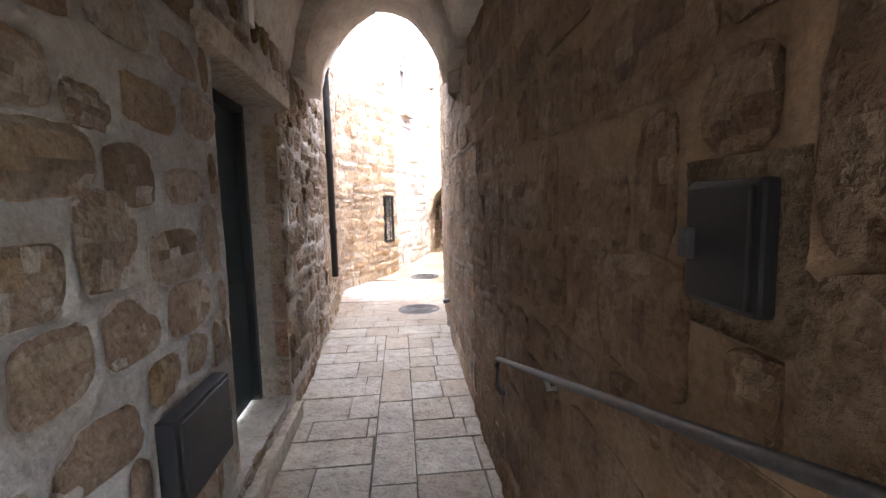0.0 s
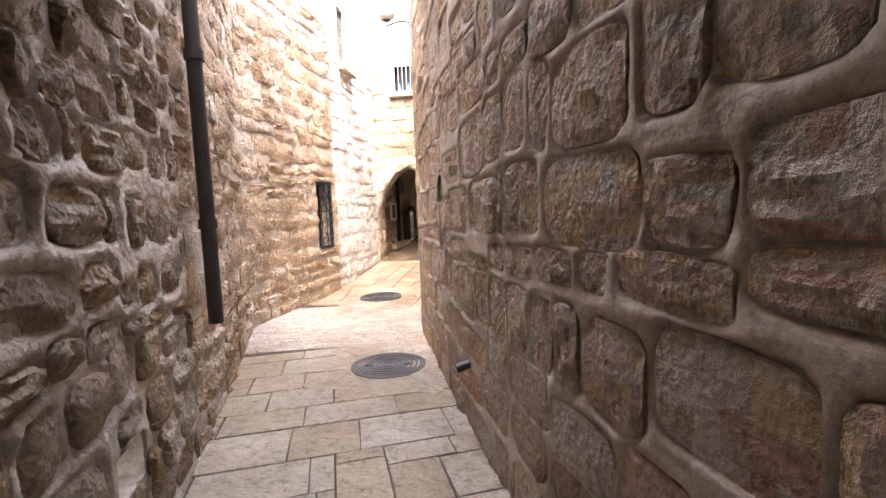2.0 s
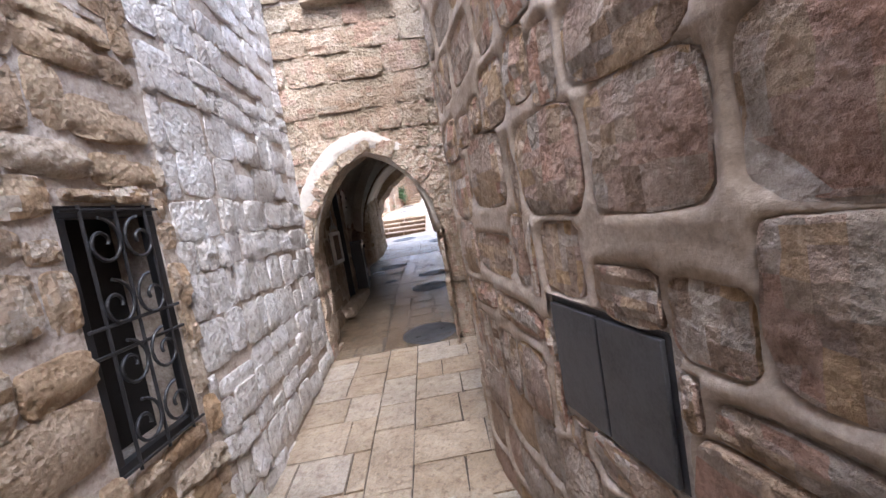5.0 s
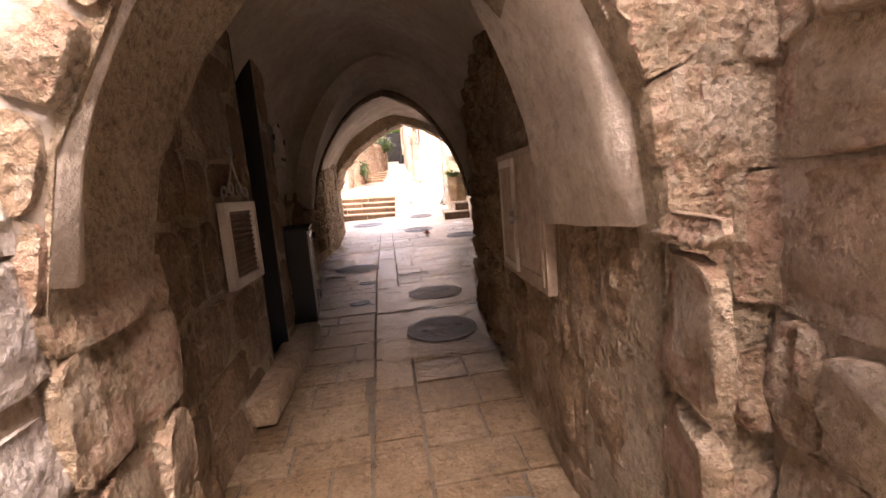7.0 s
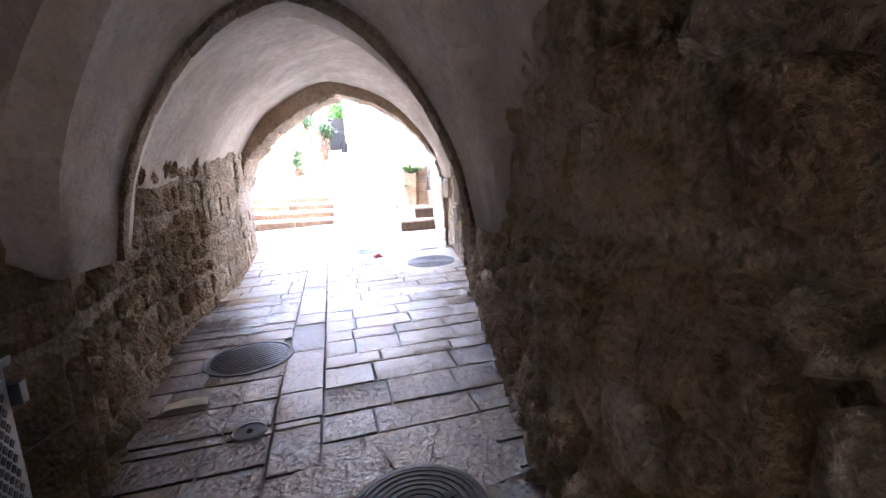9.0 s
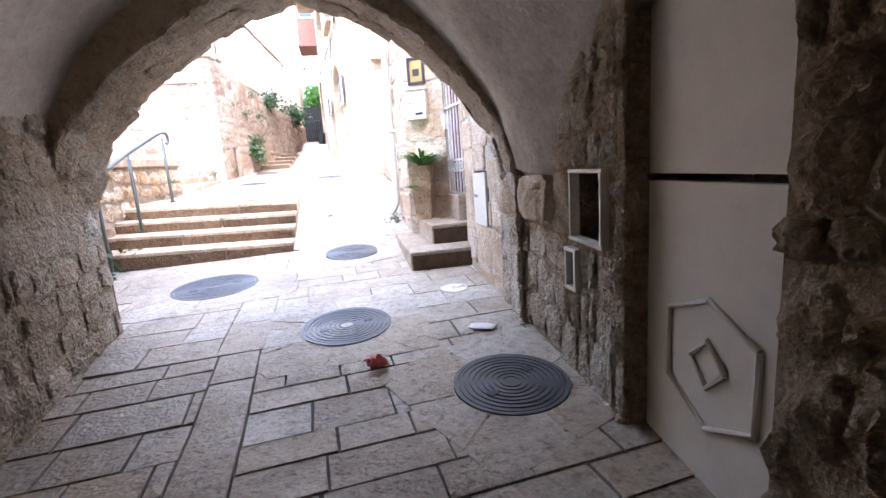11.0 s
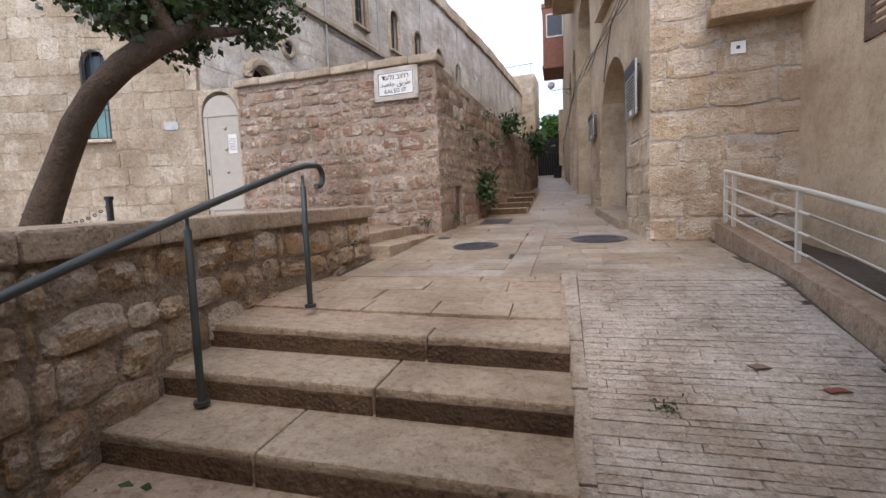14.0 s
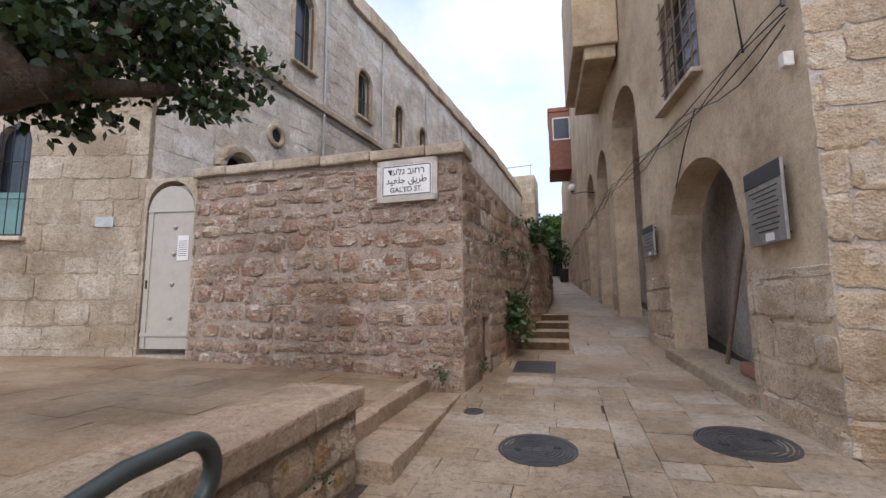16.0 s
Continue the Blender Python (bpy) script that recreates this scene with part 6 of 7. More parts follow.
for z in (0.6, 1.15, 1.65, 2.1):
    bmesh.ops.create_uvsphere(bm, u_segments=10, v_segments=6, radius=0.04, matrix=m @ pose(0.1, -0.025, z))
part("stud", bm, M_GATE, d, "", True)
boxes("notice", m, [(0.2, 0.006, 0.42, 0.26, -0.02, 1.75)], M_SIGN, d, "white paper notice")
boxes("notice_line", m, [(0.15, 0.004, 0.008, 0.26, -0.015, 1.62 + 0.035 * k) for k in range(8)], M_INK, d)
boxes("handle", m, [(0.02, 0.03, 0.14, -0.36, -0.01, 1.15)], M_BLACK, d)
arch_fill("wall_gate_head", GATE, (0.05, 0.93, 1.8, 4.7), M_PALE, 0.3, "rounded stone head of the white gate")
grille_window("window_4", WWL, H_WW, "tall arched convent window with a green mesh screen", 3, (0.33, 0.66), False, M_GLASS, M_BLACK, M_BLACK, M_GOLD, 0.15)
arch_fill("wall_window_head", WWL, H_WW, M_PALE, 0.4, "rounded stone head of the convent window")
grille_window("window_5", WWL, H_WW2, "tall arched convent window", 3, (0.33, 0.66), False, M_GLASS, M_BLACK, M_BLACK, M_GOLD, 0.15)
arch_fill("wall_window_head", WWL, H_WW2, M_PALE, 0.4, "rounded stone head of the convent window")
m = WWL.pose_at((H_WW[0] + H_WW[1]) / 2, 0, 4.15)
ob = thing("mesh_screen", m, "blue-green mesh screen in the lower window", "screen")
boxes("panel", m, [(0.46, 0.02, 0.75, 0, -0.08, 0)], plain_mat("green mesh", (0.16, 0.3, 0.29), 0.6, 0, 0.3), ob)
m = WWL.pose_at(WWL.find(-9.94, 24.0), 0.01, 4.0)
ob = thing("name_plate", m, "small grey metal name plate on the convent wall", "plate")
boxes("plate", m, [(0.3, 0.02, 0.17, 0, 0.01, 0)], M_STEEL, ob)
for k, hole in enumerate(MWIN):
    grille_window("window_%d" % (6 + k), MW, hole, "arched convent window in a moulded stone surround", 2, (0.45,), False, M_GLASS, M_WOOD, M_WOOD, M_PALE, 0.18, -0.15, 0.012)
    arch_fill("wall_window_head", MW, hole, M_CONV, 0.4, "rounded stone head of the convent window")
    m = MW.pose_at((hole[0] + hole[1]) / 2, 0, 0)
    ob = thing("window_surround", MW.pose_at((hole[0] + hole[1]) / 2, 0, hole[2]), "weathered moulded stone window surround", "surround", "window surrounds")
    hw = (hole[1] - hole[0]) / 2 + 0.05
    bm = bmesh.new()
    add_tube(bm, [m @ Vector(p) for p in [(-hw, 0.03, hole[2]), (-hw, 0.03, hole[3] - hw)] + [(-hw * math.cos(radians(t)), 0.03, hole[3] - hw + 0.04 + hw * math.sin(radians(t))) for t in range(0, 181, 15)] + [(hw, 0.03, hole[2])]], 0.07, 6)
    part("moulding", bm, M_PALE, ob)
arch_fill("wall_lunette_head", MW, H_LUN, M_CONV, 0.4, "rounded stone head of the low convent window")
m = MW.pose_at((H_LUN[0] + H_LUN[1]) / 2, 0, 5.3)
ob = thing("lunette", m, "dark low arched opening in a stone ring", "window")
boxes("pane", m, [(0.9, 0.02, 1.3, 0, -0.2, -0.1)], M_DARK, ob)
bm = bmesh.new()
hw = (H_LUN[1] - H_LUN[0]) / 2 + 0.12
add_tube(bm, [m @ Vector((-hw * math.cos(radians(t)), 0.03, 0.1 + hw * math.sin(radians(t)))) for t in range(0, 181, 12)], 0.13, 6)
part("ring", bm, M_PALE, ob)
m = MW.pose_at(mw(-8.99, 27.13), 0.0, 6.58)
ob = thing("oculus", m, "round dark oculus in a stone ring", "window")
bm = bmesh.new()
add_tube(bm, [m @ Vector(p) for p in arc(0, 0, 0.22, 0, 360, 20, 0.03)], 0.07, 8, False)
part("ring", bm, M_PALE, ob, "", True)
bm = bmesh.new()
bmesh.ops.create_cone(bm, cap_ends=True, segments=20, radius1=0.19, radius2=0.19, depth=0.02, matrix=m @ pose(0, 0.008, 0, 90))
part("pane", bm, M_DARK, ob)
ob = empty("string_course", -8.6, 29, 7.9, "weathered stone string course with cables on the convent front", "moulding")
bm = bmesh.new()
for k in range(24):
    s = 1.0 + 0.95 * k
    add_box(bm, (0.94, 0.14, 0.16), MW.pose_at(s, 0.05, 7.98 - 0.008 * s), 0.02)
part("moulding", bm, M_PALE, ob)
bm = bmesh.new()
for dz in (-0.12, -0.17, -0.2):
    add_tube(bm, [MW.world(0.5 + 0.8 * k, 0.05, 7.98 - 0.008 * k + dz + 0.02 * math.sin(k * 1.7)) for k in range(28)], 0.012, 5)
part("cable", bm, M_STEEL, ob)
ob = empty("drain_pipe", -8.6, 29.8, 8, "slim grey pipes down the convent front", "pipe")
for s, z0 in ((4.6, 5.0), (7.8, 7.8), (11.5, 7.8), (16, 7.8)):
    bm = bmesh.new()
    add_tube(bm, [MW.world(s, 0.06, z0), MW.world(s, 0.06, 11.8)], 0.035, 8)
    part("pipe", bm, M_STEEL, ob)
ob = empty("parapet", -8, 32, 12, "sunlit golden stone parapet of the convent", "parapet")
bm = bmesh.new()
for k in range(34):
    add_box(bm, (0.96, 0.5, 0.55), MW.pose_at(0.5 + 0.97 * k, -0.1, 12.2 + 0.03 * (k % 3)), 0.03)
for k in range(9):
    add_box(bm, (1.3, 0.5, 0.5), WWL.pose_at(WWL.length - 0.7 - 1.32 * k, -0.1, 12.2), 0.03)
part("block", bm, M_GOLD, ob)

# east front of the street
for k, h in enumerate(ARCHES):
    arch_fill("wall_arch_head", RB, (h[0], h[1], h[2], h[3]), M_RENDER, 0.5, "rounded plaster head of the arched recess")
    if k:
        continue
    m = RB.pose_at((h[0] + h[1]) / 2, 0, 1.85)
    ob = thing("recess_step", m, "stone sill step of the arched recess", "step")
    boxes("slab", m, [(h[1] - h[0] + 0.1, 0.7, 0.35, 0, -0.2, -0.29, 0, -5.5, 0)], M_STEP, ob, "", 0.02)
    ob = thing("flower_box", RB.pose_at(h[0] + 0.5, -0.3, 1.68), "empty terracotta flower box in the recess", "flower box")
    boxes("trough", RB.pose_at(h[0] + 0.5, -0.3, 1.75), [(0.6, 0.2, 0.15, 0, 0, 0, 0, -5.5, 0)], M_TERRA, ob, "", 0.02)
    ob = thing("wooden_pole", RB.pose_at(h[0] + 1.0, -0.4, 1.75), "dark wooden pole leaning in the recess", "pole")
    bm = bmesh.new()
    add_tube(bm, [RB.world(h[0] + 1.35, -0.3, 1.755), RB.world(h[0] + 0.75, -0.45, 3.9)], 0.03, 8)
    part("pole", bm, M_WOOD, ob)
grille_window("window_20", RB, H_UPW, "tall upper window behind an iron lattice", 5, (0.15, 0.3, 0.45, 0.6, 0.75, 0.9), False, M_GLASS, M_WOOD, M_WOOD, M_GOLD, 0.2, 0.03, 0.014)
arch_fill("wall_window_head", RB, H_UPW, M_RENDER, 0.5, "rounded head of the upper window", 0.5)


def board(m, w, h, label, lines):
    ob = thing("notice_board", m, label, "sign", "notice boards")
    boxes("panel", m, [(w, 0.03, h, 0, 0.06, 0)], M_STEEL, ob)
    boxes("header", m, [(w, 0.006, h * 0.22, 0, 0.079, h * 0.39)], M_INK, ob)
    boxes("text_line", m, [(w * (0.78 - 0.12 * (k % 3)), 0.004, h * 0.018, -w * 0.03 * (k % 3), 0.078, h * 0.2 - h * 0.6 * k / lines) for k in range(lines)], M_INK, ob)
    boxes("label", m, [(w * 0.22, 0.005, h * 0.1, -w * 0.1, 0.079, -h * 0.42)], M_SIGN, ob)
    boxes("standoff", m, [(0.03, 0.06, 0.03, sx * w * 0.4, 0.03, sz * h * 0.4) for sx in (-1, 1) for sz in (-1, 1)], M_BLACK, ob)


board(RB.pose_at(RB.find(-0.46, 23.38), 0.03, 3.55), 0.66, 0.78, "grey metal information board with unreadable lines of text", 9)
board(RB.pose_at(RB.find(-0.88, 27.1), 0.03, 3.7), 0.6, 0.55, "grey metal information board beside the arch", 5)
m = RB.pose_at(RB.find(-0.41, 22.84), 0.02, 4.78)
ob = thing("wall_sensor", m, "small white electrical box with cables", "electrical box")
boxes("body", m, [(0.09, 0.09, 0.14, 0, 0.06, 0)], M_WHITE, ob, "", 0.015)
ob = empty("wall_cables", -0.6, 24.5, 5.2, "dark slack electric cables along the house front", "cables")
bm = bmesh.new()
for j in range(4):
    pts = []
    for k in range(26):
        f = k / 25
        s = 0.1 + 26 * f ** 1.6
        pts.append(RB.world(s, 0.05 + 0.012 * j, 5.25 - 0.05 * j + 0.16 * math.sin(s * (1.1 + 0.2 * j) + j) * (1 if j % 2 else 0.4) + 0.02 * s))
    add_tube(bm, pts, 0.008, 5)
add_tube(bm, [RB.world(2.2, 0.05, 5.25), RB.world(2.6, 0.06, 4.9), RB.world(3.1, 0.05, 4.35)], 0.01, 5)
add_tube(bm, [RB.world(0.9, 0.05, 5.3), RB.world(1.0, 0.06, 6.2), RB.world(0.75, 0.05, 7.5)], 0.014, 5)
add_tube(bm, [RB.world(0.0, 0.06, 6.8), RB.world(0.15, 0.07, 5.9), RB.world(0.12, 0.07, 5.3)], 0.02, 5)
part("cable", bm, M_BLACK, ob, "", True)
globe_lamp(tuple(RB.world(RB.find(-1.4, 33), 0, 6.1)), (-2.1, 33.0, 6.3), "white globe lamp on an iron wall bracket")
# oriel and wooden bay
m = RB.pose_at(RB.find(-1.25, 30.2), 0, 9.5)
ob = thing("oriel", m, "plastered oriel storey jutting over the lane", "oriel")
boxes("body", m, [(3.4, 1.0, 3.2, 0, 0.4, 0.6), (3.2, 0.7, 0.4, 0, 0.3, -1.1)], M_RENDER, ob, "", 0.04)
m = RB.pose_at(RB.find(-1.8, 43.6), 0, 11.4)
ob = thing("wooden_bay", m, "red-stained wooden bay window high over the lane", "bay window")
boxes("body", m, [(2.4, 1.3, 3.3, 0, 0.45, 0), (2.5, 1.4, 0.25, 0, 0.45, 1.7), (2.5, 1.4, 0.2, 0, 0.45, -1.6)], M_BAYWOOD, ob, "", 0.04)
boxes("pane", m, [(0.04, 0.8, 1.2, -1.2, 0.45, 0.6), (0.9, 0.04, 1.2, 0, 1.1, 0.6)], M_GLASS, ob)
boxes("sash", m, [(0.05, 0.9, 0.07, -1.22, 0.45, 0.0), (0.05, 0.9, 0.07, -1.22, 0.45, 1.2), (0.05, 0.06, 1.2, -1.22, 0.02, 0.6), (0.05, 0.06, 1.2, -1.22, 0.88, 0.6)], M_WHITE, ob)
# ledge and shutter beside the court
m = CB.pose_at(CB.find(0.9, 22.58), 0, 4.2)
ob = thing("stone_ledge", m, "jutting stone corbel ledge of the corner house", "ledge")
boxes("slab", m, [(1.3, 0.35, 0.16, 0, 0.15, -0.05), (1.2, 0.28, 2.6, 0, 0.12, 1.3)], M_GOLD, ob, "", 0.02)
m = CB.pose_at(CB.find(0.6, 22.6), 0.03, 3.77)
ob = thing("tile_plaque", m, "pale ceramic number tile on the wall", "plaque")
boxes("tile", m, [(0.16, 0.015, 0.15, 0, 0, 0)], M_SIGN, ob)
boxes("dot", m, [(0.04, 0.004, 0.04, 0, 0.009, 0)], M_INK, ob)
s0, s1, z0, z1 = H_SHUT
m = COURT.pose_at((s0 + s1) / 2, 0, (z0 + z1) / 2)
ob = thing("wooden_shutter", m, "closed dark wooden slatted shutter in the plastered wall", "shutter")
boxes("frame", m, [(s1 - s0, 0.05, 0.08, 0, 0, (z1 - z0) / 2 - 0.04), (s1 - s0, 0.05, 0.08, 0, 0, -(z1 - z0) / 2 + 0.04), (0.08, 0.05, z1 - z0, -(s1 - s0) / 2 + 0.04, 0, 0), (0.08, 0.05, z1 - z0, (s1 - s0) / 2 - 0.04, 0, 0)], M_WOOD, ob)
boxes("slat", m, [(s1 - s0 - 0.14, 0.015, 0.07, 0, 0, -(z1 - z0) / 2 + 0.1 + 0.075 * k, 35) for k in range(23)], M_WOOD, ob, "", 0.002)

# lane: steps with rail, hatch, plants on the wall
ob = empty("lane_steps", -3.0, 27.5, 1.8, "three low stone steps along the garden wall", "steps")
for k in range(4):
    y0 = 26.75 + 0.75 * k
    xl = -3.55 + 0.12 * k
    boxes("tread", pose(0, 0, 0), [(-2.45 - xl + 0.02 * k, 0.8, 0.3, (xl - 2.45) / 2, y0 + 0.4, 1.76 + 0.145 * k)], M_STEP, ob, "", 0.015)
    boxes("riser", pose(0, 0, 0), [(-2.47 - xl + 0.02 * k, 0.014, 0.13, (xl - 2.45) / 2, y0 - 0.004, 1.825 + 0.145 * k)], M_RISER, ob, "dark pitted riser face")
ob = empty("handrail", -3.4, 27.2, 2.2, "thin steel handrail beside the lane steps", "handrail", "handrails")
bm = bmesh.new()
add_tube(bm, [(-3.32, 26.3, 2.45), (-3.3, 26.35, 2.62), (-3.18, 28.6, 3.35), (-3.16, 28.7, 3.3)], 0.02, 8)
for y, z in ((26.5, 1.8), (28.4, 2.1)):
    add_tube(bm, [(-3.3 + 0.05 * (y - 26.5), y, z), (-3.3 + 0.05 * (y - 26.5), y, z + 0.95)], 0.018, 8)
part("bar", bm, M_RAIL, ob, "", True)
m = CWS.pose_at((H_HATCH[0] + H_HATCH[1]) / 2, 0, 1.93)
ob = thing("hatch", m, "dark wooden hatch low in the garden wall", "hatch")
boxes("leaf", m, [(0.36, 0.04, 0.95, 0, -0.1, 0)], M_WOOD, ob)
for k, (s, z, n, sz) in enumerate(((2.1, 2.3, 260, 0.4), (2.25, 2.6, 200, 0.34), (1.1, 3.6, 50, 0.16), (1.9, 3.45, 60, 0.18), (3.0, 3.5, 70, 0.2), (4.2, 4.15, 260, 0.45), (4.6, 4.35, 160, 0.3), (9.5, 4.35, 380, 0.7), (0.5, 1.75, 50, 0.16), (0.15, 2.6, 24, 0.12), (2.6, 4.1, 60, 0.2))):
    p = CWS.world(s, 0.08, z)
    weeds(p.x, p.y, z, n, sz, 20 + k, "green caper weeds growing from the garden wall")
p = CWL.world(CWL.length - 0.3, 0.06, 1.7)
weeds(p.x, p.y, 1.7, 40, 0.16, 50)
weeds(p.x - 0.5, p.y, 1.6, 40, 0.14, 51)
weeds(-4.05, 21.0, 1.5, 30, 0.1, 52)
# far block, gate and greenery at the lane's end
FARL = Line([(-9.5, 57.3), (-4.5, 57.0)], 1)
wall_far = wall_slab("wall_far_block", FARL, 3.0, 13.8, M_PALE, 3.0, (), "tall far building of weathered limestone")
ob = empty("water_tank", -7.6, 58, 13.8, "dark rooftop water tank with a pipe rail", "water tank")
bm = bmesh.new()
bmesh.ops.create_cone(bm, cap_ends=True, segments=18, radius1=0.5, radius2=0.5, depth=0.9, matrix=pose(-7.7, 58, 14.25))
part("tank", bm, M_STEEL, ob)
bm = bmesh.new()
add_tube(bm, [(-9.4, 57.4, 14.6), (-4.6, 57.2, 14.75)], 0.04, 6)
for x in (-9.2, -7, -4.8):
    add_tube(bm, [(x, 57.3, 13.7), (x, 57.3, 14.7)], 0.04, 6)
part("rail", bm, M_STEEL, ob)
# Near-black wall: the far gateway's shade is put into its colour.
wall_slab("wall_far_gate", Line([(-4.6, 58.5), (-1.6, 58.5)], 1), 3.5, 8.3, M_DARK, 0.4, (), "wall painted near-black as shade at the end of the lane")
wall_slab("wall_far_side", Line([(-2.3, 50), (-2.4, 58.6)], -1), 3.5, 9.0, M_GOLD, 0.4, (), "golden stone wall at the end of the lane")
ob = empty("lane_gate", -3.4, 58.2, 4.85, "dark iron gate at the end of the lane", "gate")
tubes("bars", pose(-3.4, 58.25, 6.0), [[(-0.8 + 0.2 * k, 0, -1.1), (-0.8 + 0.2 * k, 0, 1.0)] for k in range(9)] + [arc(0, 0.2, 0.8, 0, 180)], M_BLACK, ob, 0.03, 6)
ob = empty("bin", -2.6, 47, 4.0, "dark waste bin against the wall", "bin")
bm = bmesh.new()
bmesh.ops.create_cone(bm, cap_ends=True, segments=14, radius1=0.25, radius2=0.3, depth=0.8, matrix=pose(-2.35, 47, 4.3))
part("body", bm, M_BLACK, ob)


def leaf_mesh(name, centres, per, leaf, seed, mat, parent, flat=0.0):
    """Crowns of many small pointed leaves round clump centres (x, y, z, radius)."""
    rng = np.random.default_rng(seed)
    verts, faces = [], []
    for cx, cy, cz, r in centres:
        n = int(per * r * r * 10)
        d = rng.normal(size=(n, 3))
        d /= np.linalg.norm(d, axis=1)[:, None]
        p = np.array((cx, cy, cz)) + d * (r * rng.uniform(0.25, 1.0, (n, 1)) ** 0.6) * np.array((1, 1, 0.7))
        a = rng.normal(size=(n, 3)) + np.array((0, 0, -0.7))
        a /= np.linalg.norm(a, axis=1)[:, None]
        b = np.cross(a, rng.normal(size=(n, 3)))
        b /= np.linalg.norm(b, axis=1)[:, None]
        L = leaf * rng.uniform(0.6, 1.25, (n, 1))
        base = len(verts)
        quad = np.stack([p, p + a * L * 0.4 + b * L * 0.36, p + a * L, p + a * L * 0.4 - b * L * 0.36], 1).reshape(-1, 3)
        verts.extend(map(tuple, quad))
        faces.extend([(base + 4 * i, base + 4 * i + 1, base + 4 * i + 2, base + 4 * i + 3) for i in range(n)])
    o = mesh_ob(name, verts, faces, mat)
    tagged(o, kind="stuff")
    return child(o, parent)


ob = empty("far_bush", -3.2, 60, 8.5, "bright green bushes above the far gate", "bush")
leaf_mesh("leaves", [(-4.0, 60, 8.8, 1.3), (-2.8, 60, 9.3, 1.3), (-1.8, 61, 8.8, 1.2), (-3.4, 60.5, 10.2, 1.0), (-2.3, 60.5, 10.3, 0.8)], 60, 0.28, 3, M_LEAF2, ob)
bm = bmesh.new()
add_tube(bm, [(-3, 60, 4.5), (-3.1, 60, 9)], 0.15, 8)
part("trunk", bm, M_BARK, ob)
# tree on the terrace
ob = empty("tree", -7.45, 19.7, 1.5, "leaning mulberry tree with a thick bare trunk on the terrace", "tree")
bm = bmesh.new()
trunk = [(-7.7, 19.7, 1.45), (-7.58, 19.76, 1.8), (-7.45, 19.8, 2.1), (-7.22, 19.84, 2.55), (-6.95, 19.87, 3.0), (-6.62, 19.9, 3.36), (-6.27, 19.98, 3.64), (-5.9, 20.1, 3.88), (-5.7, 20.25, 4.0)]
add_tube(bm, trunk, [0.24, 0.19, 0.17, 0.16, 0.15, 0.145, 0.145, 0.14, 0.11], 12)
limbs = [[(-5.85, 20.12, 3.9), (-5.7, 20.5, 4.1), (-5.55, 20.9, 4.25), (-5.45, 21.3, 4.4)], [(-6.0, 20.05, 3.8), (-6.3, 20.0, 4.2), (-6.7, 19.8, 4.5), (-7.1, 19.5, 4.8)], [(-5.75, 20.2, 3.98), (-5.7, 20.6, 4.4), (-5.6, 20.9, 5.0)], [(-6.2, 20.0, 4.1), (-6.1, 20.5, 4.6), (-6.0, 20.9, 5.1)], [(-5.75, 20.2, 3.95), (-5.8, 19.9, 4.4), (-5.7, 19.5, 4.9)]]
for L in limbs:
    add_tube(bm, L, [0.1, 0.08, 0.055, 0.025][:len(L)], 8)
for v in bm.verts:
    v.co += Vector((noise.noise(v.co * 5), noise.noise(v.co * 5 + Vector((7, 0, 0))), 0)) * 0.025
part("trunk", bm, M_BARK, ob, "", True, 70)
cr = random.Random(4)
crown = []
for L in limbs:
    for p in L[1:]:
        for k in range(3):
            crown.append((p[0] - 0.15 + cr.uniform(-0.45, 0.4), p[1] + cr.uniform(-0.5, 0.5), p[2] + cr.uniform(0.0, 0.7), cr.uniform(0.25, 0.5)))
crown += [(-5.7 + cr.uniform(-0.4, 0.3), 21.2 + cr.uniform(-0.5, 0.4), 4.45 + cr.uniform(-0.2, 0.6), cr.uniform(0.25, 0.42)) for k in range(9)]
crown += [(-6.6 + cr.uniform(-0.8, 0.8), 20.2 + cr.uniform(-0.8, 0.8), 4.6 + cr.uniform(-0.3, 0.8), cr.uniform(0.3, 0.6)) for k in range(12)]
crown += [(cr.uniform(-6.6, -5.5), cr.uniform(19.7, 20.9), cr.uniform(3.95, 4.5), cr.uniform(0.2, 0.34)) for k in range(16)]
leaf_mesh("leaves", crown, 110, 0.1, 8, M_LEAF, ob)
# chain post
ob = empty("chain_post", -7.9, 20.9, 1.6, "black iron post with a slack chain on the plaza", "post")
bm = bmesh.new()
add_tube(bm, [(-7.9, 20.9, 1.5), (-7.9, 20.9, 2.22)], 0.045, 10)
add_tube(bm, [(-7.9, 20.9, 2.22), (-7.9, 20.9, 2.27)], 0.06, 10)
part("post", bm, M_BLACK, ob, "", True, 50)
bm = bmesh.new()
for k in range(14):
    f = k / 14
    c = Vector((-7.95 - 1.4 * f, 20.9 - 0.3 * f, 2.12 - 0.9 * f * (1 - f)))
    add_tube(bm, [c + Vector((0.035 * math.cos(t), 0.012 * (k % 2) * math.sin(t), 0.02 * math.sin(t))) for t in [i * 0.785 for i in range(9)]], 0.008, 5, False)
part("chain", bm, M_BLACK, ob)


# ---- pieces of walls and floors ----
S_RUB = stone_set("rub", 0.6, 1.0, M_RUBBLE, 12, "stone", 0.42)
S_DRS = stone_set("drs", 0.3, 0.75, M_DRESSED, 12, "stone", 0.3)
# The key only seeds the shapes; these tones hold painted passage shade.
S_DIM_STONE = stone_set("soot", 0.3, 0.75, M_DIM_STONE, 12, "stone", 0.32)
S_TUN = stone_set("tun", 0.7, 1.1, M_TAN, 12, "stone", 0.45)
S_LIT = stone_set("lit", 0.4, 1.0, M_HAMMER, 12, "stone", 0.3)
